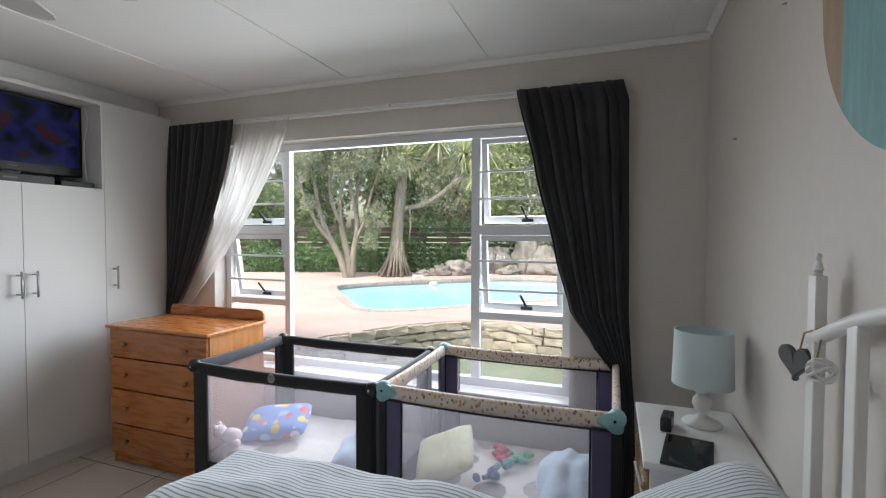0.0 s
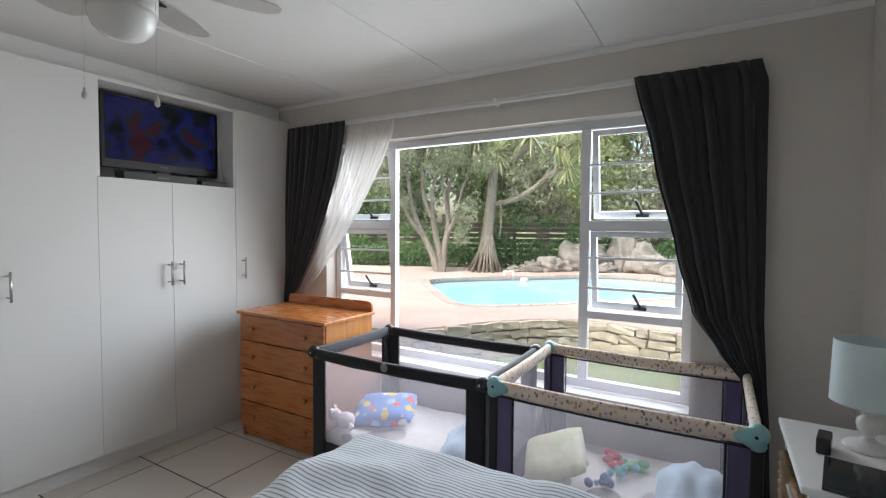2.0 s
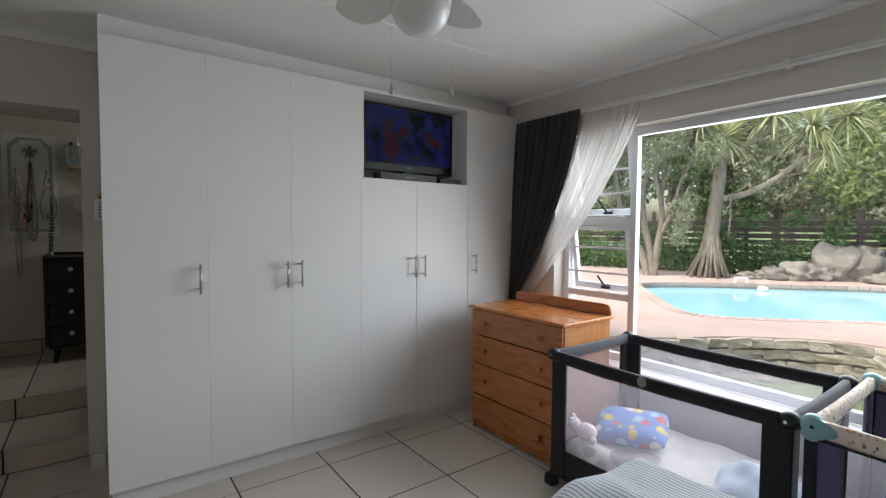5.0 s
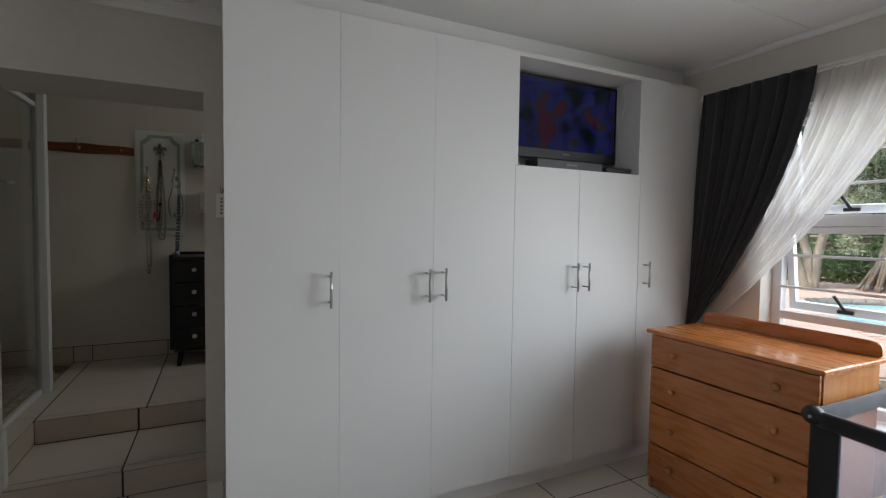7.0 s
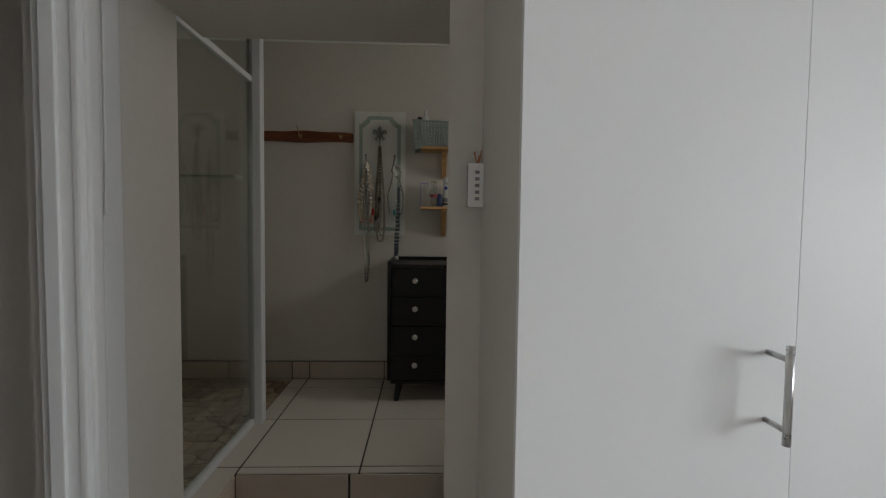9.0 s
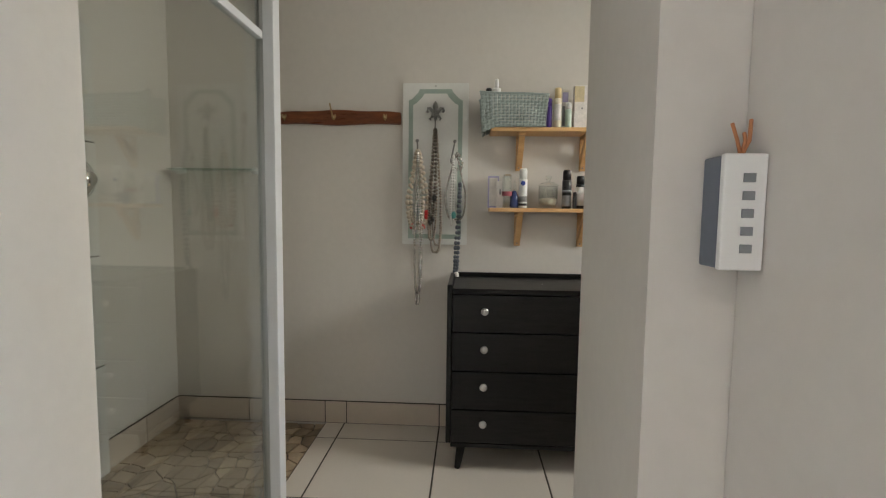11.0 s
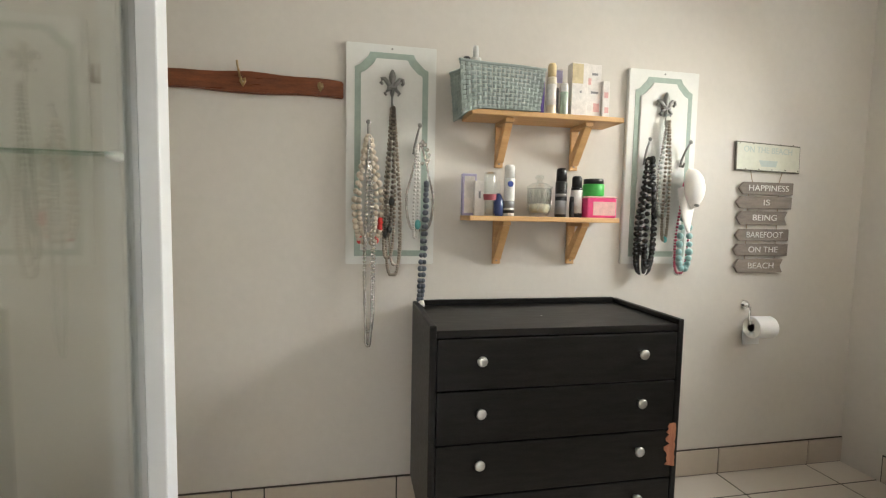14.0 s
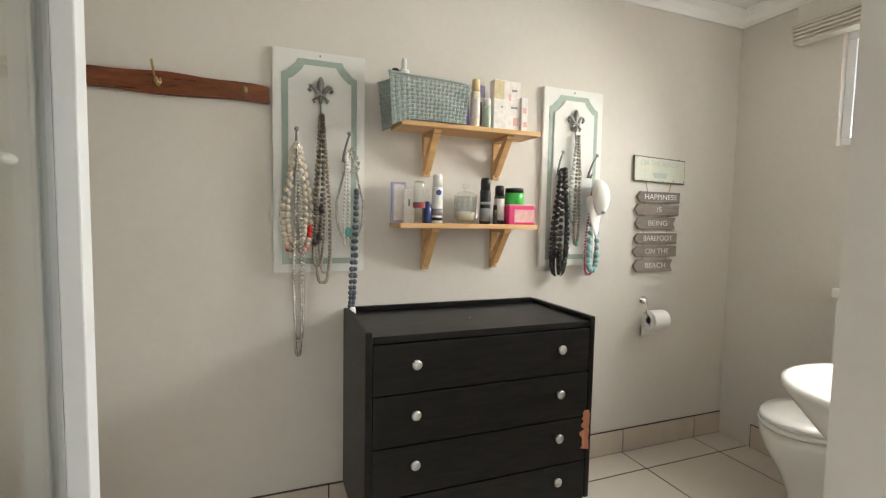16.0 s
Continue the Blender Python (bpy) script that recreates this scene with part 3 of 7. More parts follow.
part("display", box(-2.451, -2.4485, 2.36, 2.43, 1.770, 1.780), M_HEART, dec)
dec2 = thing("router", "small black box with cables on the niche shelf", "router")
part("body", box(-2.58, -2.46, 2.66, 2.86, 1.7505, 1.785, 0.006), M_BLACK, dec2)
solid("cable", tube([(-2.56 + 0.02 * math.sin(i * 0.7), 2.872 + 0.006 * math.sin(i * 1.1), 2.29 - 0.045 * i) for i in range(12)], 0.0035, 6), M_WHITE, "white cable hanging inside the television niche", "cable")

# ceiling fan
fan = thing("ceiling_fan", "white six-blade ceiling fan with an opal glass lamp", "ceiling fan", (-0.88, 1.43, 0.018))
part("rod", tube([(0, 0, 2.26), (0, 0, 2.445)], 0.014, 12), M_FAN, fan)
part("canopy", lathe([(0.02, 2.40), (0.055, 2.42), (0.065, 2.446)], 24), M_FAN, fan, "", True)
part("motor", lathe([(0.03, 2.275), (0.085, 2.26), (0.104, 2.235), (0.104, 2.165), (0.09, 2.14)], 32), M_FAN, fan, "", True)
part("lamp_collar", lathe([(0.088, 2.14), (0.093, 2.135), (0.093, 2.085), (0.089, 2.08)], 32), M_FAN, fan, "", True)
part("lamp_bowl", lathe([(0.090, 2.082), (0.088, 2.06), (0.077, 2.03), (0.055, 2.008), (0.03, 1.997), (0, 1.994)], 32), M_OPAL, fan, "opal glass bowl", True)
outline = [(0.15, -0.035), (0.2, -0.055), (0.29, -0.082), (0.38, -0.085), (0.432, -0.066), (0.455, -0.03), (0.459, 0.0), (0.455, 0.03), (0.432, 0.066), (0.38, 0.085), (0.30, 0.082), (0.2, 0.055), (0.15, 0.035)]
for i in range(6):
    m = Matrix.Rotation(radians(63 + 60 * i), 4, 'Z') @ Matrix.Translation((0, 0, 2.195)) @ Matrix.Rotation(radians(10), 4, 'X')
    part("blade", prism(outline, -0.003, 0.003, 0.0015, m), M_FAN, fan)
    g = prism([(0.10, -0.015), (0.165, -0.026), (0.20, -0.026), (0.20, 0.026), (0.165, 0.026), (0.10, 0.015)], -0.008, -0.003, 0, m)
    for k in (-0.015, 0.015):
        lathe([(0, -0.012), (0.006, -0.011), (0.006, -0.008)], 8, g, m @ Matrix.Translation((0.185, k, 0)))
    part("blade_arm", g, M_BLACK, fan)
for dx, dy in ((0.01, -0.106), (0.15 * 0.7, 0.04)):
    g = tube([(dx, dy, 2.10), (dx, dy, 1.828)], 0.0007, 5)
    part("pull_cord", g, M_FAN, fan)
    part("cord_knob", lathe([(0, 1.83), (0.003, 1.828), (0.004, 1.82), (0.0075, 1.81), (0.0075, 1.80), (0, 1.794)], 12, m=Matrix.Translation((dx, dy, 0))), M_FAN, fan, "", True)

# pine chest of drawers
ch = thing("chest_of_drawers", "varnished pine chest with four drawers and a raised back", "chest of drawers")
part("tabletop", box(-2.213, -1.373, 2.742, 3.225, 0.862, 0.884, 0.006), M_PINE, ch)
g = prism([(-2.205, 0.884), (-1.382, 0.884), (-1.382, 0.925), (-1.392, 0.945), (-1.415, 0.952), (-2.172, 0.952), (-2.195, 0.945), (-2.205, 0.925)], 0, 0.02, 0.004, Matrix(((1, 0, 0, 0), (0, 0, 1, 3.20), (0, 1, 0, 0), (0, 0, 0, 1))))
part("back_rail", g, M_PINE, ch)
for x0 in (-2.195, -1.411):
    g = prism([(2.775, 0.0), (2.86, 0.0), (2.90, 0.05), (3.09, 0.05), (3.13, 0.0), (3.215, 0.0), (3.215, 0.862), (2.775, 0.862)], x0, x0 + 0.02, 0.002, Matrix(((0, 0, 1, 0), (1, 0, 0, 0), (0, 1, 0, 0), (0, 0, 0, 1))))
    part("side_panel", g, M_PINE_END, ch)
part("back_panel", box(-2.175, -1.411, 3.195, 3.21, 0.05, 0.862), M_PINE, ch)
part("apron", box(-2.175, -1.411, 2.782, 2.80, 0.012, 0.066, 0.003), M_PINE, ch)
for z0, z1 in ((0.683, 0.858), (0.482, 0.679), (0.262, 0.478), (0.068, 0.258)):
    dr = part("drawer", box(-2.19, -1.396, 2.757, 2.776, z0 + 0.002, z1 - 0.002, 0.005), M_PINE, ch)
    part("drawer_box", box(-2.16, -1.43, 2.776, 3.15, z0 + 0.02, z1 - 0.03), M_PINE, dr)
    for x in (-2.045, -1.546):
        part("knob", lathe([(0.009, 0), (0.009, 0.008), (0.017, 0.016), (0.018, 0.022), (0.012, 0.028), (0, 0.030)], 14, m=Matrix.Translation((x, 2.757, (z0 + z1) / 2)) @ Matrix.Rotation(radians(90), 4, 'X')), M_PINE_END, dr, "turned pine knob", True)


# travel cots
def padded(p, q, h, t, sag=0.0):
    """A padded cloth rail from p to q, h high and t thick, with small puckers."""
    g = bmesh.new()
    p, q = Vector(p), Vector(q)
    d = (q - p).normalized()
    s = d.cross(Vector((0, 0, 1)))
    nn, k = 28, 10
    rings = []
    for i in range(nn + 1):
        f = i / nn
        c = p.lerp(q, f) - Vector((0, 0, sag * math.sin(math.pi * f)))
        wob = 1 + 0.10 * noise.noise((f * 9, p.x * 3, p.y * 3))
        hh = h * (1 + 0.10 * noise.noise((f * 5, p.y, 3)))
        rings.append([g.verts.new(c + s * (t / 2 * wob * (abs(math.cos(a)) ** 0.6) * (1 if math.cos(a) > 0 else -1)) + Vector((0, 0, -hh / 2 + hh / 2 * (abs(math.sin(a)) ** 0.7) * (1 if math.sin(a) > 0 else -1)))) for a in [2 * math.pi * j / k for j in range(k)]])
    for a, b in zip(rings, rings[1:]):
        for j in range(k):
            g.faces.new((a[j], a[(j + 1) % k], b[(j + 1) % k], b[j]))
    g.faces.new(rings[0][::-1])
    g.faces.new(rings[-1])
    bmesh.ops.recalc_face_normals(g, faces=g.faces[:])
    return g


def cushion(w, d, h, seed=0, n=14, power=0.45):
    """A soft pillow."""
    g = bmesh.new()
    top, bot = {}, {}
    for i in range(n + 1):
        for j in range(n + 1):
            u, v = 2 * i / n - 1, 2 * j / n - 1
            e = max(0, (1 - u ** 4) * (1 - v ** 4)) ** power
            pinch = 1 - 0.06 * (u * u * v * v)
            x, y = u * w / 2 * pinch, v * d / 2 * pinch
            z = h / 2 * e * (1 + 0.25 * noise.noise((u * 1.7 + seed, v * 1.7, seed)))
            top[i, j] = g.verts.new((x, y, z))
            bot[i, j] = top[i, j] if i in (0, n) or j in (0, n) else g.verts.new((x, y, -z * 0.8))
    for i in range(n):
        for j in range(n):
            g.faces.new((top[i, j], top[i + 1, j], top[i + 1, j + 1], top[i, j + 1]))
            f = (bot[i, j], bot[i, j + 1], bot[i + 1, j + 1], bot[i + 1, j])
            if len(set(f)) == 4 and not all(k in top.values() for k in f):
                try:
                    g.faces.new(f)
                except ValueError:
                    pass
    bmesh.ops.recalc_face_normals(g, faces=g.faces[:])
    return g


def crumple(w, d, h, seed, n=22):
    """A bundled blanket: a lumpy heap on a flat base."""
    g = bmesh.new()
    vs = {}
    for i in range(n + 1):
        for j in range(n + 1):
            u, v = 2 * i / n - 1, 2 * j / n - 1
            r = max(0, 1 - u * u) * max(0, 1 - v * v)
            f = noise.fractal((u * 1.1 + seed, v * 1.1, seed), 1.0, 2.0, 2)
            ridge = abs(noise.noise((u * 1.6 + seed * 2, v * 2.0, 1.5)))
            vs[i, j] = g.verts.new((u * w / 2 * (1 + 0.12 * noise.noise((v * 2, seed, 0))), v * d / 2 * (1 + 0.12 * noise.noise((u * 2, seed, 4))), h * (r ** 0.45) * (0.72 + 0.3 * f + 0.25 * ridge)))
    for i in range(n):
        for j in range(n):
            g.faces.new((vs[i, j], vs[i + 1, j], vs[i + 1, j + 1], vs[i, j + 1]))
    return g


def cot(name, x0, x1, y0, y1, top, railm, postm, capm, label, trim=None, side=None):
    c = thing(name, label, "travel cot", group="travel cots beside the window")
    t, h = 0.036, 0.062
    part("front_rail", padded((x0 + 0.02, y0, top), (x1 - 0.02, y0, top), h, t, 0.008), railm, c, "", True)
    part("back_rail", padded((x0 + 0.02, y1, top), (x1 - 0.02, y1, top), h, t, 0.006), railm, c, "", True)
    part("side_rail", padded((x0, y0 + 0.02, top), (x0, y1 - 0.02, top), h, t, 0.005), side or railm, c, "", True)
    part("side_rail", padded((x1, y0 + 0.02, top), (x1, y1 - 0.02, top), h, t, 0.005), side or railm, c, "", True)
    for x in (x0, x1):
        for y in (y0, y1):
            sx, sy = (1 if x == x0 else -1), (1 if y == y0 else -1)
            g = box(min(x, x + sx * 0.085) - 0.004, max(x, x + sx * 0.085) + 0.004, y - 0.012, y + 0.012, 0.06, top - h + 0.01, 0.008)
            box(x - 0.012, x + 0.012, min(y, y + sy * 0.075), max(y, y + sy * 0.075), 0.06, top - h + 0.01, 0.008, g)
            po = part("corner_post", g, postm, c)
            if trim:
                part("piping", tube([(x + sx * 0.094, y - sy * 0.014, 0.06), (x + sx * 0.094, y - sy * 0.014, top - h)], 0.005, 6), trim, po)
                part("corner_sleeve", box(x - 0.020, x + 0.020, y - 0.020, y + 0.020, 0.06, top - h, 0.008), trim, po)
            cap = ball(1, Matrix.Translation((x, y, top - 0.022)) @ Matrix.Diagonal((0.036, 0.036, 0.038, 1) if trim else (0.038, 0.038, 0.036, 1)), u=16, v=10)
            if trim:
                prism([(-0.028, -0.030), (-0.006, -0.046), (0.022, -0.040), (0.045, -0.020), (0.068, -0.014), (0.074, 0.004), (0.052, 0.022), (0.018, 0.036), (-0.018, 0.032)], -0.014, 0.014, 0.005, Matrix.Translation((x, y - 0.014 * sy, top - 0.03)) @ Matrix.Rotation(radians(90), 4, 'X') @ Matrix.Diagonal((sx, 1, 1, 1)), cap)
            cp = part("corner_cap", cap, capm, c, "", True)
            part("bolt", lathe([(0, 0.004), (0.006, 0.003), (0.006, 0)], 10, m=Matrix.Translation((x + sx * 0.006, y - 0.036, top - 0.02)) @ Matrix.Rotation(radians(90), 4, 'X')), M_STEEL if not trim else M_COTBLACK, cp)
            part("foot", box(x - 0.03, x + 0.03, y - 0.03, y + 0.03, 0, 0.06, 0.01), M_COTBLACK, c)
    net = [((x0 + 0.09, x1 - 0.09, y0 - 0.002, y0), 0), ((x0 + 0.09, x1 - 0.09, y1, y1 + 0.002), 0), ((x0 - 0.002, x0, y0 + 0.08, y1 - 0.08), 0), ((x1, x1 + 0.002, y0 + 0.08, y1 - 0.08), 0)]
    for (u0, u1, v0, v1), _ in net:
        part("netting", box(u0, u1, v0, v1, 0.22, top - h - 0.005), M_NET, c)
        part("skirt", box(u0, u1, v0 - 0.002, v1 + 0.002, 0.06, 0.22), postm, c)
    if trim:
        part("rail_piping", tube([(x0 + 0.02 + (x1 - x0 - 0.04) * i / 16, y0 - 0.019, top - h - 0.002 - 0.008 * math.sin(math.pi * i / 16)) for i in range(17)], 0.005, 6), trim, c)
        part("rail_piping", tube([(x0 + 0.02 + (x1 - x0 - 0.04) * i / 16, y1 - 0.019, top - h - 0.002 - 0.006 * math.sin(math.pi * i / 16)) for i in range(17)], 0.005, 6), trim, c)
    part("base", box(x0 + 0.02, x1 - 0.02, y0 + 0.02, y1 - 0.02, 0.10, 0.13, 0.01), M_GREY_LITBLACK, c)
    return c


# side rails are black cloth too; their grey is window light put into the colour
ca = cot("travel_cot", -1.36, -0.262, 2.648, 3.37, 0.757, M_COTBLACK, M_COTBLACK, M_BLACK, "black folding travel cot with white netting sides", side=M_GREY_LITBLACK)
g = lathe([(0.019, 0), (0.021, 0.003), (0.023, 0.0), (0.019, 0)], 24, m=Matrix.Translation((-0.83, 2.626, 0.727)) @ Matrix.Rotation(radians(90), 4, 'X'))
box(-0.832, -0.828, 2.622, 2.626, 0.708, 0.746, bm=g)
box(-0.849, -0.811, 2.622, 2.626, 0.725, 0.729, bm=g)
part("emblem", g, M_FAN, ca, "round pale emblem")
cb = cot("travel_cot", -0.185, 0.80, 2.605, 3.40, 0.782, M_DROPS, M_PURPLE, M_TEAL, "cream raindrop-print travel cot with teal corners and mauve posts", trim=M_COTBLACK)


def cot_mattress(x0, x1, y0, y1, mat_, label):
    g = bmesh.new()
    nx, ny = 30, 22
    vs = {}
    for i in range(nx + 1):
        for j in range(ny + 1):
            u, v = i / nx, j / ny
            e = min(1, min(u, 1 - u, v, 1 - v) * 12)
            vs[i, j] = g.verts.new((x0 + (x1 - x0) * u, y0 + (y1 - y0) * v, 0.20 + 0.07 * e ** 0.4 + 0.015 * e * noise.fractal((u * 5, v * 4, x0), 1, 2, 3)))
    for i in range(nx):
        for j in range(ny):
            g.faces.new((vs[i, j], vs[i + 1, j], vs[i + 1, j + 1], vs[i, j + 1]))
    ext = bmesh.ops.extrude_face_region(g, geom=g.faces[:])
    for v in ext["geom"]:
        if isinstance(v, bmesh.types.BMVert):
            v.co.z = 0.131
    bmesh.ops.recalc_face_normals(g, faces=g.faces[:])
    return solid("cot_mattress", g, mat_, label, "mattress", smooth=True)


cot_mattress(-1.335, -0.285, 2.67, 3.35, M_GREYPRINT, "thin cot mattress with a grey printed sheet")
cot_mattress(-0.16, 0.775, 2.63, 3.375, M_GREYPRINT, "thin cot mattress under a grey animal-print sheet")


def rest(name, g, material, label, cat, m, smooth=True):
    o = solid(name, g, material, label, cat, smooth=smooth)
    o.matrix_basis = m
    return o


rest("pillow", cushion(0.38, 0.30, 0.10, 3), M_BLUEPRINT, "blue printed baby pillow lying in the cot", "pillow", pose(-1.09, 2.98, 0.335, 14, -4, 24))
rest("blanket", crumple(0.34, 0.40, 0.14, 5), M_BLUEBLANKET, "pale blue blanket bundled in the black cot", "blanket", pose(-0.44, 2.93, 0.265, 0, 0, 15))
g = ball(0.05, Matrix.Translation((0, 0, 0.05)) @ Matrix.Diagonal((1.2, 0.9, 0.9, 1)))
ball(0.038, Matrix.Translation((-0.065, 0.0, 0.075)), g)
ball(0.016, Matrix.Translation((-0.08, 0.02, 0.11)), g)
ball(0.016, Matrix.Translation((-0.08, -0.025, 0.105)), g)
ball(0.022, Matrix.Translation((0.05, 0.05, 0.03)), g)
ball(0.022, Matrix.Translation((0.05, -0.05, 0.03)), g)
rest("soft_toy", g, cloth("pink_white_plush", (0.75, 0.55, 0.58), 0.2, 18, col2=(0.8, 0.76, 0.76)), "small pink and white plush toy in the cot", "soft toy", pose(-1.22, 2.76, 0.27, 0, 0, 20))
rest("pillow", cushion(0.31, 0.33, 0.085, 9), M_YELLOWPRINT, "pale yellow printed baby pillow leaning in the cot", "pillow", pose(0.01, 2.88, 0.365, 16, -24, 12))
rest("blanket", crumple(0.32, 0.50, 0.20, 12), M_BLUEBLANKET, "pale blue blanket bundled at the cot end", "blanket", pose(0.62, 2.92, 0.262, 0, 0, 8))
rng = random.Random(4)
for k, (c, lab) in enumerate((((0.62, 0.05, 0.07), "red"), ((0.10, 0.42, 0.16), "green"), ((0.12, 0.42, 0.45), "teal"), ((0.08, 0.14, 0.32), "dark blue"))):
    g = bmesh.new()
    for i in range(9):
        a = rng.uniform(0, 6.28)
        rr = rng.uniform(0.0, 0.075)
        ball(rng.uniform(0.013, 0.026), Matrix.Translation((rr * math.cos(a), rr * math.sin(a), rng.uniform(0.018, 0.045))) @ Matrix.Diagonal((1.3, 0.8, 0.8, 1)), g, 8, 6)
    px, py = ((0.22, 3.14), (0.34, 3.13), (0.30, 3.02), (0.24, 2.88))[k]
    rest("rattle_toy", g, cloth("toy_%s_cloth" % lab.replace(" ", "_"), c, 0.3, 30), "small %s cloth toy lying on the cot sheet" % lab, "toy", pose(px, py, 0.268, 0, 0, k * 40))

# bed
bed = thing("bed", "double bed under a blue-grey striped duvet, white slatted headboard", "bed")
BX0, BX1, BY0, BY1, BZ = -0.60, 1.15, 0.90, 2.19, 0.635
part("base", box(BX0 + 0.05, BX1, BY0 + 0.05, BY1 - 0.05, 0.06, 0.32, 0.01), M_GREY_LITBLACK, bed)
part("mattress", box(BX0 + 0.02, BX1, BY0 + 0.02, BY1 - 0.02, 0.32, 0.56, 0.04, seg=3), M_QUILT, bed)
for x in (BX0 + 0.12, BX1 - 0.1):
    for y in (BY0 + 0.12, BY1 - 0.12):
        part("leg", lathe([(0.025, 0), (0.03, 0.06)], 12, m=Matrix.Translation((x, y, 0))), M_BLACK, bed)
g = bmesh.new()
nx, ny = 96, 80
vs = {}
for i in range(nx + 1):
    for j in range(ny + 1):
        u, v = i / nx, j / ny
        sx = -0.42 + u * (0.42 + (BX1 - 0.30 - BX0))
        sy = -0.30 + v * (0.60 + (BY1 - BY0))
        ox, oy = max(0, -sx), max(0, -sy, sy - (BY1 - BY0))
        o = math.hypot(ox, oy)
        r = 0.07
        drop = o if o > r * 1.57 else r * (1 - math.cos(o / r)) if o > 0 else 0
        if o > r * 1.57:
            drop = r + (o - r * 1.57)
        out = r * math.sin(min(o / r, 1.57)) if o > 0 else 0
        x = BX0 + 0.07 + (max(0, sx) * (BX1 - 0.3 - BX0 - 0.07) / (BX1 - 0.3 - BX0) if sx > 0 else 0) - (out * ox / o if o > 0 else 0)
        y = min(max(sy, 0.07), BY1 - BY0 - 0.07) + BY0
        if oy > 0:
            y += (out if sy > 0 else -out) * oy / o
        wrink = 0.026 * noise.fractal((x * 2.4, y * 3.4, 2), 1, 2, 3) + 0.012 * abs(noise.noise((x * 6 + y * 5, y * 3, 7)))
        z = BZ - drop + wrink * (1 if drop < 0.03 else 0.4)
        wave = 0.022 * math.sin((x + y) * 17) * min(1, drop / 0.2)
        vs[i, j] = g.verts.new((x - wave if ox > oy else x, y + (wave if oy > ox else 0), max(z, 0.10)))
for i in range(nx):
    for j in range(ny):
        g.faces.new((vs[i, j], vs[i + 1, j], vs[i + 1, j + 1], vs[i, j + 1]))
du = solid("duvet", g, M_STRIPE, "white duvet with narrow blue-grey stripes, slightly rumpled on the bed", "duvet", smooth=True)
rest("pillow", cushion(0.42, 0.62, 0.19, 21), M_STRIPE, "striped pillow propped against the headboard", "pillow", pose(1.0, 1.83, 0.755, 0, -28, 4))
HX = 1.183
hb = part("headboard", box(HX - 0.02, HX + 0.02, BY0 + 0.02, BY1 - 0.27, 0.40, 0.46, 0.004), M_WHITE, bed)
for y in (1.925, 0.93):
    g = box(HX - 0.011, HX + 0.011, y - 0.020, y + 0.020, 0.0, 1.374, 0.003)
    lathe([(0.006, 1.374), (0.009, 1.377), (0.006, 1.380), (0.0095, 1.386), (0.0075, 1.396), (0.0045, 1.404), (0.006, 1.414), (0.004, 1.420), (0, 1.421)], 14, g, Matrix.Translation((HX, y, 0)))
    part("post", g, M_WHITE, hb, "white bed post with a turned finial")
part("top_rail", tube([(HX, 1.94 - 1.0 * i / 16, 1.235 + 0.13 * math.sin(math.pi * i / 16)) for i in range(17)], 0.015, 10), M_WHITE, hb, "", True)
for i in range(1, 6):
    y = 1.925 - 0.176 * i
    part("slat", box(HX - 0.010, HX + 0.010, y - 0.020, y + 0.020, 0.455, 1.23 + 0.13 * math.sin(math.pi * (1.94 - y)), 0.004), M_WHITE, hb)

# heart and wicker ball on the bed post
hd = thing("hanging_heart", "grey wooden heart hanging on a string from the bed post", "ornament")
pts = []
for i in range(36):
    t = 2 * math.pi * i / 36
    pts.append((0.0026 * 16 * math.sin(t) ** 3, 0.0026 * (13 * math.cos(t) - 5 * math.cos(2 * t) - 2 * math.cos(3 * t) - math.cos(4 * t))))
mh = Matrix.Translation((HX - 0.026, 1.955, 1.185)) @ Matrix.Rotation(radians(-62), 4, 'Z') @ Matrix.Rotation(radians(90), 4, 'X')
part("heart", prism(pts, -0.007, 0.007, 0.003, mh), M_HEART, hd)
part("string", tube([(HX - 0.026, 1.945, 1.19), (HX - 0.02, 1.93, 1.25), (HX, 1.89, 1.272), (HX - 0.02, 1.86, 1.215)], 0.002, 6), M_WICKER, hd)
wb = thing("wicker_ball", "small white woven wicker ball hanging from the bed post", "ornament")
for k in range(9):
    ax = Vector((rng.uniform(-1, 1), rng.uniform(-1, 1), rng.uniform(-1, 1))).normalized()
    rot = ax.to_track_quat('Z', 'Y').to_matrix().to_4x4()
    part("strand", tube([Matrix.Translation((HX - 0.014, 1.855, 1.19)) @ rot @ Vector((0.024 * math.cos(2 * math.pi * i / 18), 0.024 * math.sin(2 * math.pi * i / 18), 0)) for i in range(19)], 0.003, 5, caps=False), M_WHITE, wb)

# bedside table and what stands on it
ns = thing("bedside_table", "white painted bedside table with a wicker basket", "bedside table")
NX0, NX1, NY0, NY1, NZ = 0.872, 1.212, 2.235, 2.775, 0.78
part("tabletop", box(NX0, NX1, NY0, NY1, NZ - 0.022, NZ, 0.006), M_WHITE, ns)
part("side_panel", box(NX0 + 0.02, NX1 - 0.01, NY0 + 0.02, NY0 + 0.038, 0.0, NZ - 0.022, 0.003), M_WHITE, ns)
part("side_panel", box(NX0 + 0.02, NX1 - 0.01, NY1 - 0.038, NY1 - 0.02, 0.0, NZ - 0.022, 0.003), M_WHITE, ns)
part("back_panel", box(NX1 - 0.022, NX1 - 0.01, NY0 + 0.038, NY1 - 0.038, 0.05, NZ - 0.022), M_WHITE, ns)
part("shelf", box(NX0 + 0.02, NX1 - 0.022, NY0 + 0.038, NY1 - 0.038, 0.36, 0.378), M_WHITE, ns)
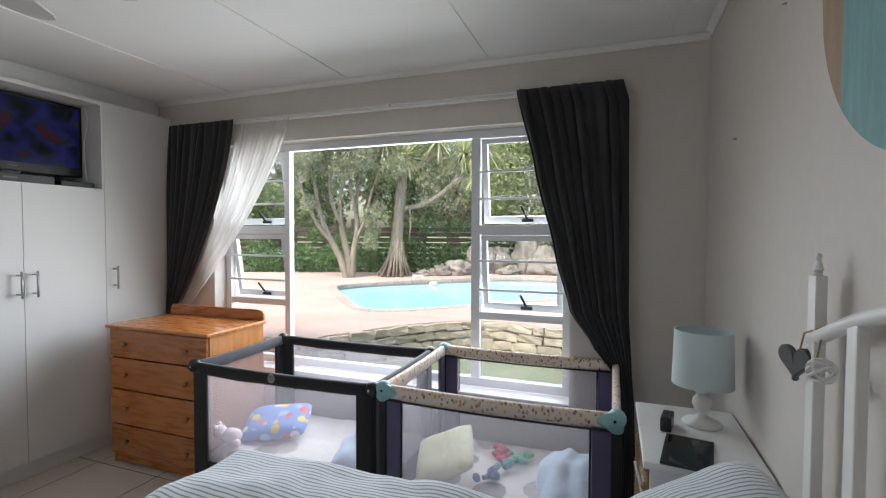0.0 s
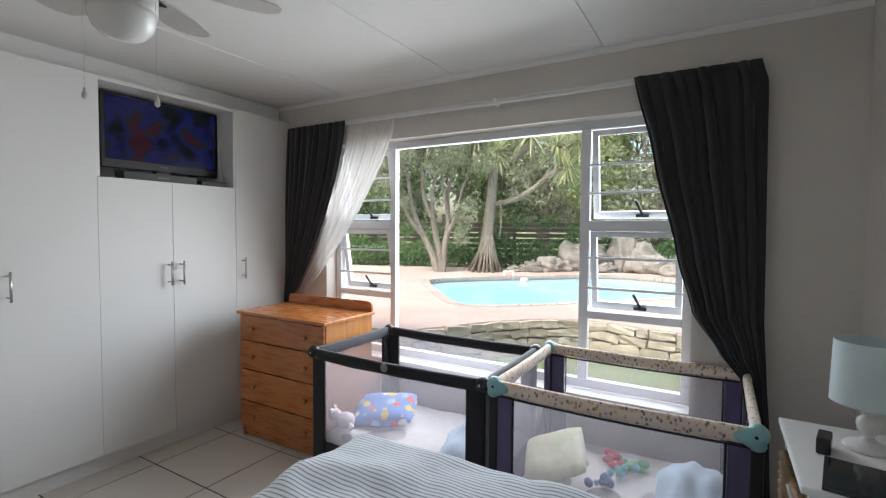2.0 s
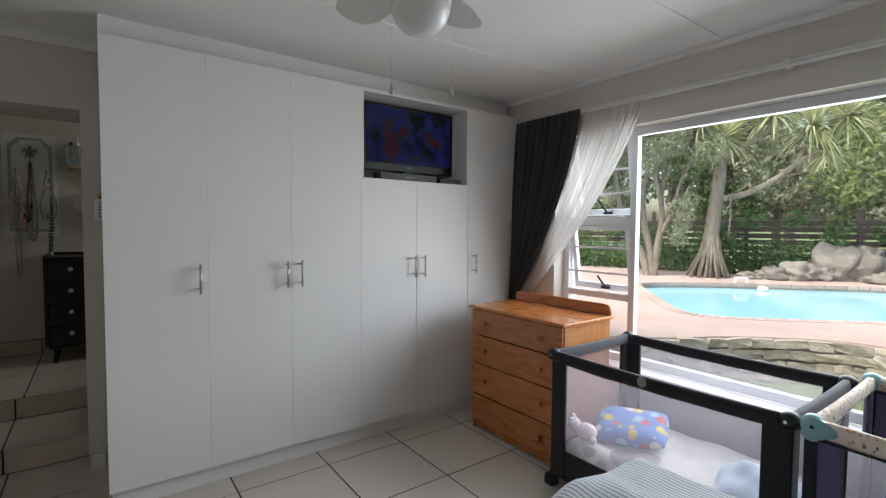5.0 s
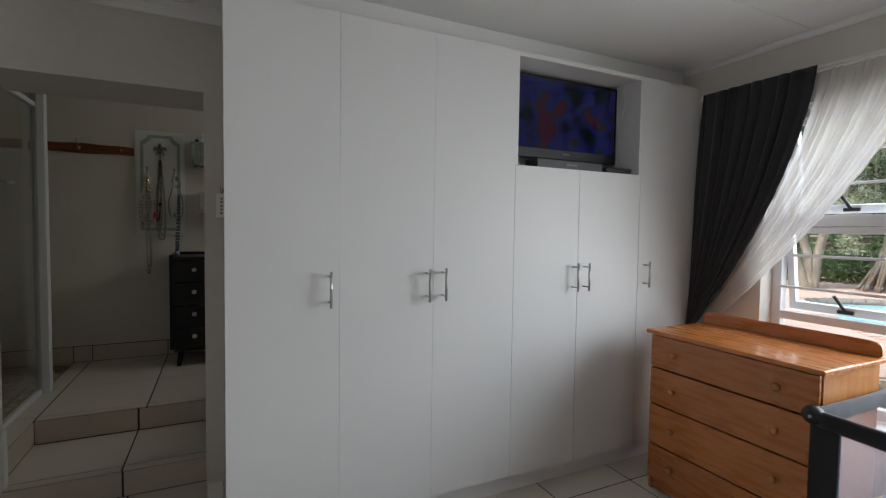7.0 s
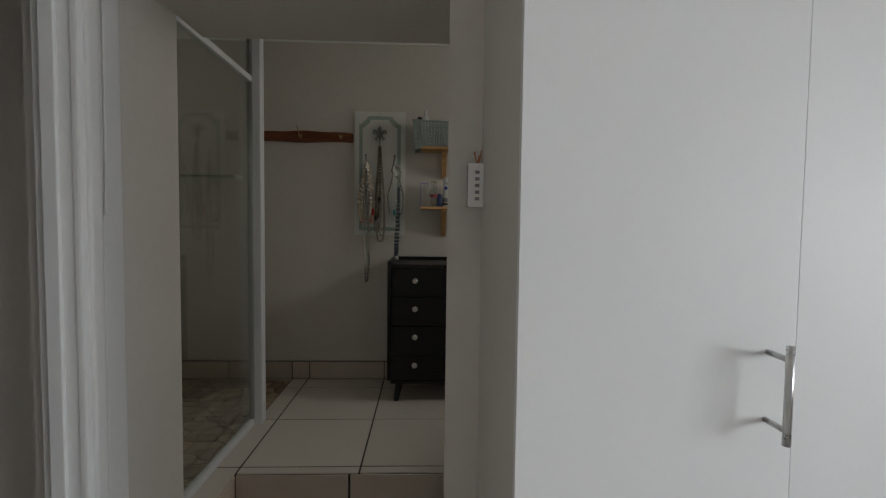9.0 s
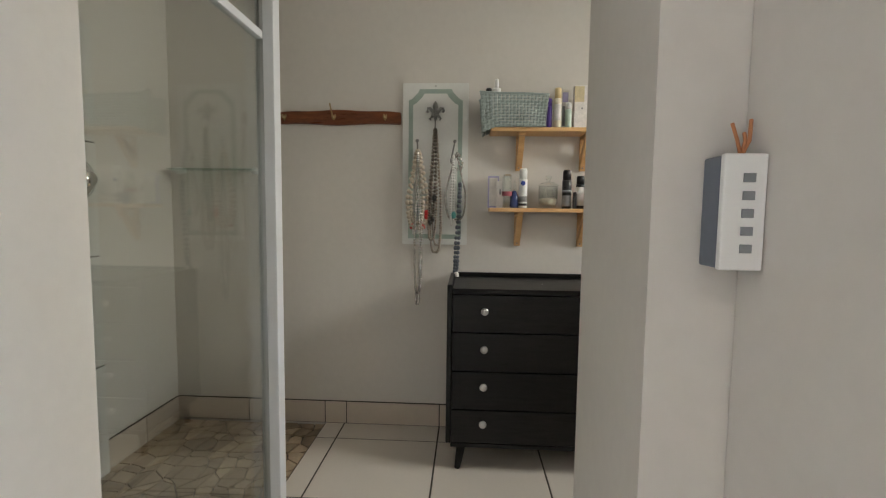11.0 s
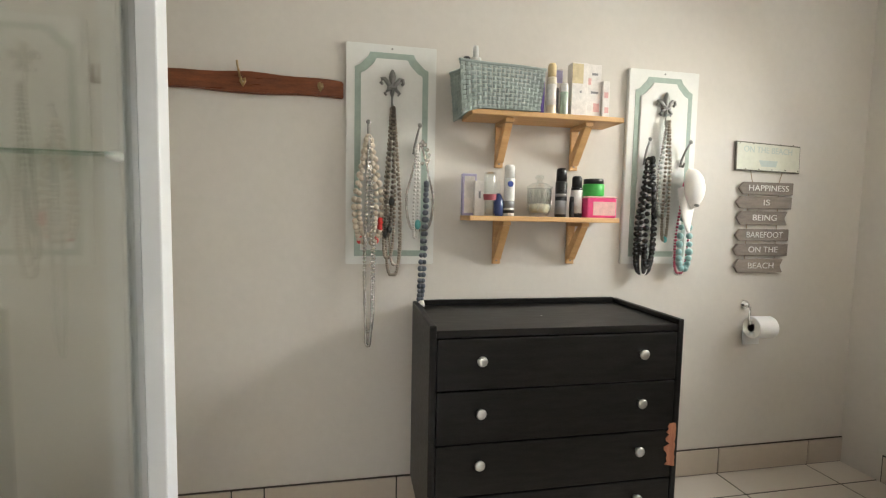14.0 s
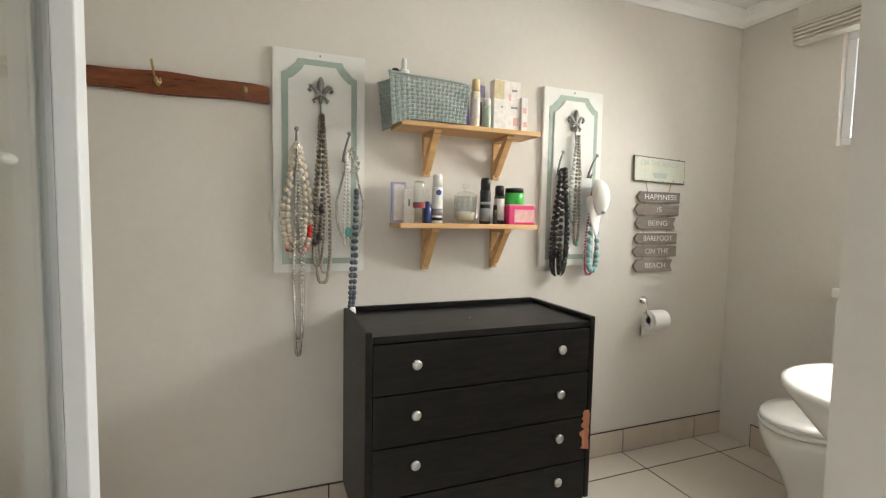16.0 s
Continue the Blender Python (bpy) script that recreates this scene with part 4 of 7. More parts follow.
part("shelf", box(NX0 + 0.02, NX1 - 0.022, NY0 + 0.038, NY1 - 0.038, 0.05, 0.068), M_WHITE, ns)
g = bmesh.new()
for k in range(9):
    z = 0.40 + k * 0.034
    tube([(NX0 + 0.012 + 0.006 * (i % 2), NY0 + 0.06 + (NY1 - NY0 - 0.12) * i / 20, z) for i in range(21)], 0.016, 6, g)
bk = thing("wicker_basket", "brown woven wicker basket inside the bedside table", "basket")
part("weave", g, M_WICKER, bk, "", True)
part("liner", box(NX0 + 0.03, NX1 - 0.04, NY0 + 0.06, NY1 - 0.06, 0.379, 0.68, 0.01), M_WICKER, bk)
solid("cable", tube([(NX0 - 0.02 + 0.03 * math.sin(i * 0.55), NY0 + 0.03 + 0.05 * math.cos(i * 0.5), 0.74 - 0.06 * i) for i in range(12)], 0.004, 6), M_WHITE, "white charging cable hanging beside the bedside table", "cable")
lamp = thing("table_lamp", "white turned table lamp with a pale blue drum shade", "table lamp", (1.085, 2.61, NZ))
part("base", lathe([(0.062, 0), (0.064, 0.006), (0.058, 0.014), (0.03, 0.024), (0.016, 0.034), (0.014, 0.042), (0.024, 0.056), (0.032, 0.075), (0.030, 0.092), (0.017, 0.108), (0.022, 0.114), (0.022, 0.120), (0.012, 0.126), (0.011, 0.15), (0.0, 0.152)], 28), M_WHITE, lamp, "", True)
g = bmesh.new()
for k, (ra, rb) in enumerate(((0.094, 0.100), (0.0925, 0.0985))):
    a = [g.verts.new((rb * math.cos(2 * math.pi * i / 40), rb * math.sin(2 * math.pi * i / 40), 0.145)) for i in range(40)]
    b = [g.verts.new((ra * math.cos(2 * math.pi * i / 40), ra * math.sin(2 * math.pi * i / 40), 0.338)) for i in range(40)]
    for i in range(40):
        g.faces.new((a[i], a[(i + 1) % 40], b[(i + 1) % 40], b[i]) if k == 0 else (a[i], b[i], b[(i + 1) % 40], a[(i + 1) % 40]))
part("shade", g, M_SHADE, lamp, "pale blue cloth drum shade", True)
part("shade_ring", tube([(0.094 * math.cos(2 * math.pi * i / 32), 0.094 * math.sin(2 * math.pi * i / 32), 0.338) for i in range(33)], 0.002, 6, caps=False), M_SHADE, lamp)
part("bulb", lathe([(0.013, 0.15), (0.014, 0.18), (0.028, 0.215), (0.026, 0.235), (0, 0.25)], 16), M_OPAL, lamp, "", True)
tab = thing("tablet", "black tablet computer lying on the bedside table", "tablet", (1.005, 2.34, NZ), rz=-10)
part("body", box(-0.07, 0.07, -0.115, 0.115, 0, 0.008, 0.003), M_BLACK, tab)
part("screen", box(-0.06, 0.06, -0.10, 0.10, 0.008, 0.0086), mat("dark_glass", (0.01, 0.011, 0.012), 0.08, var=0.02, bump=0), tab)
rem = thing("remote_control", "small black remote control standing on the bedside table", "remote control", (0.965, 2.53, NZ), rz=-12)
part("body", box(-0.018, 0.018, -0.045, 0.045, 0, 0.05, 0.006), M_BLACK, rem)
for i in range(5):
    for j in range(3):
        part("button", box(-0.012 + j * 0.009, -0.006 + j * 0.009, -0.035 + i * 0.015, -0.027 + i * 0.015, 0.05, 0.0515, 0.0005), M_GREY_LITBLACK, rem)

# round plank sign on the east wall
sign = thing("round_sign", "round wall plaque of teal and tan painted planks", "wall plaque")
cyy, czz, RR_ = 1.60, 1.985, 0.405
for k, (a, b, c) in enumerate(((0.405, 0.30, (0.42, 0.30, 0.20)), (0.30, 0.10, (0.22, 0.42, 0.42)), (0.10, -0.08, (0.70, 0.68, 0.62)), (-0.08, -0.26, (0.20, 0.38, 0.40)), (-0.26, -0.405, (0.42, 0.30, 0.20)))):
    nn = 10
    ys = [a + (b - a) * i / nn for i in range(nn + 1)]
    outl = [(y, math.sqrt(max(0, RR_ ** 2 - y * y))) for y in ys] + [(y, -math.sqrt(max(0, RR_ ** 2 - y * y))) for y in ys[::-1]]
    ded = []
    for p in outl:
        if not ded or (Vector(p) - Vector(ded[-1])).length > 1e-4:
            ded.append(p)
    if (Vector(ded[0]) - Vector(ded[-1])).length < 1e-4:
        ded.pop()
    m = Matrix(((0, 0, -1, 1.217), (1, 0, 0, cyy), (0, 1, 0, czz), (0, 0, 0, 1)))
    part("plank", prism(ded, 0.0, 0.014, 0, m), wood("weathered_plank_%d" % k, tuple(v * 0.7 for v in c), c, 0.7, (12, 12, 1.5), 3), sign)
for y, z in ((2.83, 1.83), (2.3, 2.1)):
    solid("wall_hook", lathe([(0.004, 0), (0.003, 0.012)], 8, m=Matrix.Translation((1.22, y, z)) @ Matrix.Rotation(radians(-90), 4, 'Y')), M_STEEL, "small steel nail in the plastered bedroom wall", "nail")
key = thing("alarm_keypad", "white alarm keypad fixed to the plastered wall", "keypad")
part("body", box(-3.019, -2.982, 0.616, 0.657, 1.455, 1.572, 0.003), mat("slate_blue_plastic", (0.14, 0.16, 0.20), 0.4), key, "slate blue casing")
part("face_plate", box(-2.982, -2.974, 0.615, 0.658, 1.454, 1.573, 0.002), M_WHITE, key, "white front plate")
for i in range(5):
    part("button", box(-2.974, -2.9725, 0.634, 0.646, 1.472 + i * 0.018, 1.481 + i * 0.018, 0.0005), mat("grey_rubber", (0.22, 0.23, 0.24), 0.6), key)
for dy, dz in ((-0.005, 0.036), (0.003, 0.026), (0.007, 0.040)):
    part("wire", tube([(-2.995, 0.642, 1.571), (-2.994, 0.642 + dy, 1.588), (-3.0, 0.642 + 1.6 * dy, 1.571 + dz)], 0.002, 6), mat("orange_plastic", (0.5, 0.2, 0.08), 0.5), key, "thin orange wire")

# ---- bathroom ----
M_EBONY = wood("black_stained_wood", (0.0018, 0.0017, 0.0017), (0.0125, 0.0115, 0.011), 0.38, (9, 2.0, 13), 5.0, coat=0.0, rand=0.25)
M_EBONY.node_tree.nodes["Principled BSDF"].inputs["Specular IOR Level"].default_value = 0.26
M_BOARD = mat("white_board_paint", (0.76, 0.76, 0.73), 0.5, var=0.04, big=6, fine=50, bump=0.08)
M_SAGE = mat("sage_green_paint", (0.36, 0.44, 0.39), 0.6, var=0.12, big=14, fine=60, bump=0.1)
M_PEWTER = mat("pewter", (0.30, 0.30, 0.29), 0.4, 0.8, var=0.2, big=30, fine=120, bump=0.15)
M_SHELF = wood("pale_pine", (0.56, 0.31, 0.125), (0.74, 0.47, 0.22), 0.5, (12, 1.6, 12), 3.0)
M_RACK = wood("red_brown_hardwood", (0.09, 0.022, 0.008), (0.24, 0.075, 0.028), 0.3, (14, 2, 14), 4.0, coat=0.3)
M_BRASS = mat("aged_brass", (0.42, 0.31, 0.16), 0.35, 1.0, var=0.15, big=20)
M_CERAMIC = mat("white_ceramic", (0.82, 0.81, 0.78), 0.12, var=0.015, big=3, fine=40, bump=0.0, coat=0.4)
M_SIGN = wood("grey_driftwood", (0.20, 0.165, 0.14), (0.32, 0.27, 0.235), 0.8, (12, 2.2, 12), 5.0, rand=0.18)
M_STONE = mat("broken_stone", (0.43, 0.33, 0.22), 0.55, var=0.3, big=10, fine=60, bump=0.2, rand=0.35, col2=(0.24, 0.18, 0.125))
M_BASKET = mat("grey_green_woven_strap", (0.30, 0.35, 0.33), 0.6, var=0.1, big=20, fine=200, bump=0.15, rand=0.1)
M_SGLASS = glass("shower_glass", (0.93, 0.95, 0.93), low=0.12)
M_SHOWERTILE = mat("white_wall_tile", (0.74, 0.73, 0.70), 0.22, var=0.02, big=4, fine=30, bump=0.02, rand=0.03)
M_PAPER = cloth("white_paper", (0.82, 0.81, 0.79), 0.02, 8)
WALLX = -5.07
FACE = Matrix(((0, 0, 1, 0), (1, 0, 0, 0), (0, 1, 0, 0), (0, 0, 0, 1)))      # x, y, z of a flat outline become y, z, x


def plate(outline, x0, x1, material, name, parent, bevel=0.0, label=""):
    return part(name, prism(outline, x0, x1, bevel, FACE), material, parent, label)


def octo(y0, y1, z0, z1, c):
    """An outline with cut and hollowed upper corners."""
    pts = [(y0, z0), (y1, z0), (y1, z1 - c)]
    pts += [(y1 - c * 0.30, z1 - c * 0.86), (y1 - c * 0.86, z1 - c * 0.30)]
    pts += [(y1 - c, z1), (y0 + c, z1), (y0 + c * 0.86, z1 - c * 0.30), (y0 + c * 0.30, z1 - c * 0.86), (y0, z1 - c)]
    return pts


def fleur(y, z, parent):
    x = WALLX + 0.038
    g = prism([(y, z + 0.058), (y + 0.008, z + 0.046), (y + 0.015, z + 0.026), (y + 0.010, z + 0.004), (y + 0.006, z - 0.016), (y + 0.009, z - 0.040), (y, z - 0.056), (y - 0.009, z - 0.040), (y - 0.006, z - 0.016), (y - 0.010, z + 0.004), (y - 0.015, z + 0.026), (y - 0.008, z + 0.046)], x - 0.007, x + 0.007, 0.003, FACE)
    box(x - 0.008, x + 0.009, y - 0.020, y + 0.020, z - 0.020, z - 0.010, 0.003, g)
    for s in (-1, 1):
        tube([(x, y + s * 0.006, z - 0.012), (x, y + s * 0.019, z + 0.004), (x, y + s * 0.030, z + 0.018), (x, y + s * 0.042, z + 0.016), (x, y + s * 0.045, z + 0.003), (x, y + s * 0.037, z - 0.004)], 0.0095, 8, g, 0.006)
        tube([(x, y + s * 0.005, z - 0.018), (x, y + s * 0.018, z - 0.026), (x, y + s * 0.030, z - 0.038), (x, y + s * 0.022, z - 0.046)], 0.0075, 8, g, 0.005)
    tube([(x, y, z - 0.045), (x, y, z - 0.085), (x + 0.014, y, z - 0.095), (x + 0.018, y, z - 0.082)], 0.004, 8, g)
    part("fleur_hook", g, M_PEWTER, parent, "cast pewter fleur-de-lis hook", True)


def coat_hook(y, z, parent, dy=0.0):
    x = WALLX + 0.035
    g = tube([(x, y - dy, z - 0.10), (x + 0.004, y - dy * 0.8, z - 0.07), (x + 0.015, y - dy * 0.4, z - 0.03), (x + 0.035, y, z + 0.005)], 0.006, 8, r_end=0.0045)
    lathe([(0, 0.006), (0.008, 0.004), (0.010, 0), (0.004, -0.005)], 12, g, Matrix.Translation((x + 0.037, y, z + 0.008)) @ Matrix.Rotation(radians(65), 4, 'Y'))
    tube([(x, y - dy, z - 0.09), (x + 0.02, y - dy, z - 0.10), (x + 0.03, y - dy, z - 0.082)], 0.005, 8, g)
    part("coat_hook", g, M_PEWTER, parent, "pewter coat hook", True)


def board(y0, y1, z0, z1, label):
    b = thing("hook_board", label, "hook board", group="hook boards on the wall")
    plate([(y0, z0), (y1, z0), (y1, z1), (y0, z1)], WALLX + 0.001, WALLX + 0.020, M_BOARD, "panel", b, 0.003)
    i, c, w = 0.033, 0.06, 0.024
    plate(octo(y0 + i, y1 - i, z0 + i, z1 - i, c), WALLX + 0.020, WALLX + 0.022, M_SAGE, "border", b, label="sage green painted border")
    plate(octo(y0 + i + w, y1 - i - w, z0 + i + w, z1 - i - w, c), WALLX + 0.020, WALLX + 0.028, M_BOARD, "raised_panel", b, 0.002)
    ym = (y0 + y1) / 2
    part("screw", lathe([(0.004, 0), (0.003, 0.003)], 8, m=Matrix.Translation((WALLX + 0.02, ym, z1 - 0.016)) @ Matrix.Rotation(radians(90), 4, 'Y')), M_PEWTER, b)
    fleur(ym, z1 - 0.155, b)
    coat_hook(ym - 0.093, z1 - 0.322, b)
    coat_hook(ym + 0.108, z1 - 0.325, b, 0.02)
    return b


board(-0.005, 0.353, 1.330, 2.202, "white hook board with sage green border, holding necklaces")
board(1.214, 1.564, 1.330, 2.195, "white hook board with sage green border, holding necklaces and cap")


def hang(y, z_top, z_low, spread, r, material, label, x=WALLX + 0.05, dy=0.0, step=2.0, extra=(), name="necklace"):
    """A bead necklace that hangs from a hook in a narrow loop; extra: (share along, radius, material, part name)."""
    t = thing(name, label, "necklace", group="necklaces on the hook boards")
    pts = []
    n = max(10, int(((z_top - z_low) * 2 + spread) / (r * step)))
    for i in range(n + 1):
        f = i / n
        a = 2 * math.pi * f
        down = (1 - math.cos(a)) / 2
        w = spread * math.copysign(abs(math.sin(a)) ** 0.55, math.sin(a)) * (0.4 + 0.6 * min(1, 2.2 * down))
        pts.append((x + 0.004 * math.sin(9 * f), y + w + dy * down + 0.002 * noise.noise((f * 9, y, z_low)), z_top - (z_top - z_low) * (down ** 0.72)))
    proto = ball(1, None, None, 7, 5)
    me = bpy.data.meshes.new("bead")
    proto.to_mesh(me)
    proto.free()
    g = bmesh.new()
    for i, p in enumerate(pts):
        rr = 1.12 * r * (0.85 + 0.3 * ((i * 37) % 10) / 10)
        k = len(g.verts)
        g.from_mesh(me)
        g.verts.ensure_lookup_table()
        for v in g.verts[k:]:
            v.co = v.co * rr + Vector(p)
    bpy.data.meshes.remove(me)
    tagged(part("bead_string", g, material, t, "", True), kind="stuff")
    for f, rr, mm, nm in extra:
        p = pts[int(f * n)]
        part(nm, ball(rr, Matrix.Translation(p) @ Matrix.Diagonal((0.8, 0.8, 1.3, 1)), None, 12, 8), mm, t, "", True)
    return t


def plain(name, col, rough=0.4, metal=0.0):
    return mat(name, col, rough, metal, var=0.15, big=40, fine=200, bump=0.03)


B_CREAM, B_RED, B_SILVER = plain("cream_bead", (0.58, 0.50, 0.40)), plain("red_bead", (0.55, 0.02, 0.015)), plain("silver_bead", (0.5, 0.48, 0.45), 0.25, 0.8)
B_TAUPE, B_DARK, B_SLATE = plain("taupe_bead", (0.28, 0.24, 0.19)), plain("black_bead", (0.012, 0.012, 0.012), 0.25), plain("slate_bead", (0.09, 0.105, 0.13))
B_TEAL, B_WHITE, B_PINK, B_AQUA = plain("teal_bead", (0.10, 0.38, 0.38)), plain("white_bead", (0.75, 0.73, 0.70)), plain("pink_bead", (0.55, 0.10, 0.18)), plain("aqua_bead", (0.30, 0.50, 0.50))
zb = 1.832
hang(0.083, zb, 1.42, 0.054, 0.0118, B_CREAM, "necklace of large cream wooden beads with red ones", extra=((0.33, 0.016, B_RED, "red_bead"), (0.36, 0.015, B_RED, "red_bead"), (0.44, 0.014, B_RED, "red_bead"), (0.58, 0.015, B_RED, "red_bead")))
hang(0.080, zb, 1.45, 0.034, 0.0105, B_CREAM, "short necklace of cream wooden beads", x=WALLX + 0.055)
hang(0.085, zb, 1.003, 0.014, 0.0055, B_SILVER, "long fine silver bead necklace", x=WALLX + 0.062, dy=0.0)
hang(0.088, zb, 1.06, 0.020, 0.0052, B_SILVER, "long fine silver bead necklace", x=WALLX + 0.058)
zc = 1.948
hang(0.176, zc, 1.29, 0.030, 0.0068, B_TAUPE, "long taupe bead necklace", dy=0.006)
hang(0.172, zc, 1.36, 0.022, 0.0065, B_TAUPE, "long taupe bead necklace", x=WALLX + 0.056, dy=-0.012)
hang(0.178, zc, 1.45, 0.012, 0.0075, plain("brown_shell", (0.10, 0.08, 0.06)), "dark brown shell necklace", x=WALLX + 0.060, dy=-0.022, extra=((0.30, 0.015, B_DARK, "shell"), (0.42, 0.014, B_DARK, "shell"), (0.55, 0.013, B_DARK, "shell")))
hang(0.180, zc, 1.33, 0.026, 0.0050, plain("sand_bead", (0.36, 0.31, 0.25)), "thin sand-coloured bead necklace", x=WALLX + 0.053, dy=0.012)
hang(0.288, 1.81, 1.47, 0.054, 0.0050, B_SILVER, "open grey cord necklace", dy=0.0, step=1.4)
hang(0.275, 1.81, 1.44, 0.009, 0.0055, B_WHITE, "white bead necklace with a turquoise drop", x=WALLX + 0.058, dy=-0.004, extra=((0.36, 0.016, B_TEAL, "pendant"),))
hang(0.296, 1.825, 1.74, 0.026, 0.008, B_SILVER, "bunched silver bracelet on the hook")
hang(0.312, 1.66, 1.150, 0.007, 0.0100, B_SLATE, "long necklace of slate blue wooden beads", x=WALLX + 0.066, dy=-0.02, extra=((0.44, 0.020, B_WHITE, "white_bead"),))
yb = 1.390
hang(yb - 0.074, 1.80, 1.32, 0.016, 0.0115, B_DARK, "black bead necklace on the hook", x=WALLX + 0.064)
hang(yb - 0.083, 1.80, 1.29, 0.046, 0.0095, B_DARK, "black bead necklace on the hook")
hang(yb - 0.080, 1.79, 1.34, 0.030, 0.0105, B_DARK, "black bead necklace on the hook", x=WALLX + 0.058)
hang(yb - 0.086, 1.80, 1.31, 0.034, 0.0055, B_DARK, "thin black cord necklace", x=WALLX + 0.054, step=1.5, extra=((0.5, 0.022, B_DARK, "pendant"),))
hang(yb - 0.088, 1.78, 1.285, 0.020, 0.0035, B_WHITE, "fine white string necklace", x=WALLX + 0.062)
hang(yb, 1.965, 1.55, 0.024, 0.0080, plain("pale_glass_bead", (0.52, 0.56, 0.53), 0.15), "pale green glass bead necklace", dy=0.0)
hang(yb + 0.004, 1.965, 1.44, 0.014, 0.0065, B_TAUPE, "taupe and teal bead necklace", x=WALLX + 0.058, dy=0.006, extra=((0.48, 0.012, B_TEAL, "pendant"),))
hang(yb - 0.004, 1.965, 1.60, 0.032, 0.0045, B_SILVER, "fine silver chain necklace on the hook", x=WALLX + 0.054)
hang(yb + 0.108, 1.62, 1.31, 0.026, 0.0135, B_AQUA, "necklace of large aqua beads", x=WALLX + 0.058, dy=0.008)
hang(yb + 0.102, 1.70, 1.29, 0.032, 0.0055, B_PINK, "pink and red bead necklace", x=WALLX + 0.052)
hang(yb + 0.104, 1.70, 1.283, 0.036, 0.0050, B_WHITE, "white bead necklace on the hook", x=WALLX + 0.048)

# cap on the hook board
cap = thing("sun_visor_cap", "white baseball cap hanging on the hook board", "cap")
ax_z = Vector((0.86, 0.42, 0.16)).normalized()
ax_x = (Vector((0.10, -0.22, -0.95)) - ax_z * ax_z.dot(Vector((0.10, -0.22, -0.95)))).normalized()
ax_y = ax_z.cross(ax_x)
mc = Matrix.Translation((WALLX + 0.088, yb + 0.104, 1.672)) @ Matrix((ax_x, ax_y, ax_z)).transposed().to_4x4() @ Matrix.Diagonal((1.12, 0.76, 0.80, 1))
M_CAP = cloth("white_cap_cloth", (0.76, 0.74, 0.72), 0.05)
g = bmesh.new()
rows = []
for j in range(8):
    a = math.pi / 2 * j / 7
    rows.append([g.verts.new((0.083 * math.cos(a * 0.98) * math.cos(t), 0.072 * math.cos(a * 0.98) * math.sin(t), 0.075 * math.sin(a))) for t in [2 * math.pi * i / 24 for i in range(24)]])
for a, b in zip(rows, rows[1:]):
    for i in range(24):
        g.faces.new((a[i], a[(i + 1) % 24], b[(i + 1) % 24], b[i]))
g.transform(mc)
crown = part("crown", g, M_CAP, cap, "", True)
crown.modifiers.new("thickness", 'SOLIDIFY').thickness = 0.003
g = bmesh.new()
rows = []
for j in range(6):
    k = j / 5
    rows.append([g.verts.new(((0.080 + 0.10 * k * math.cos(t) ** 0.5) * math.cos(t), 0.074 * math.sin(t) * (1 - 0.05 * k), -0.012 * k - 0.02 * math.sin(t) ** 2 * k)) for t in [math.pi * (i / 16 - 0.5) * 0.94 for i in range(17)]])
for a, b in zip(rows, rows[1:]):
    for i in range(16):
        g.faces.new((a[i], a[i + 1], b[i + 1], b[i]))
g.transform(mc)
visor = part("peak", g, M_CAP, cap, "", True)
visor.modifiers.new("thickness", 'SOLIDIFY').thickness = 0.004
part("badge", ball(1, mc @ Matrix.Translation((0.074, 0.0, 0.036)) @ Matrix.Diagonal((0.006, 0.02, 0.013, 1)), None, 12, 6), M_PEWTER, cap, "small grey badge")

# coat rack
rk = thing("coat_rack", "red-brown wooden coat rack with brass hooks", "coat rack")
oz = [(-0.70 + 0.685 * i / 12, 1.982 + 0.004 * math.sin(i * 0.8)) for i in range(13)]
ot = [(-0.015 - 0.685 * i / 12, 2.046 + 0.012 * math.sin(math.pi * i / 12) + 0.003 * math.sin(i * 1.3)) for i in range(13)]
plate(oz + ot, WALLX + 0.001, WALLX + 0.022, M_RACK, "board", rk, 0.004)
for y in (-0.66, -0.384, -0.102):
    x = WALLX + 0.022
    g = prism([(y - 0.012, 2.02), (y, 2.0), (y + 0.012, 2.02), (y + 0.010, 2.036), (y, 2.03), (y - 0.010, 2.036)], x, x + 0.004, 0, FACE)
    tube([(x + 0.003, y, 2.02), (x + 0.03, y, 2.012), (x + 0.034, y, 2.03)], 0.004, 8, g)
    if y == -0.384:
        tube([(x, y - 0.01, 2.035), (x + 0.016, y - 0.014, 2.07), (x + 0.03, y - 0.014, 2.088)], 0.004, 8, g)
    part("hook", g, M_BRASS, rk, "brass hook", True)

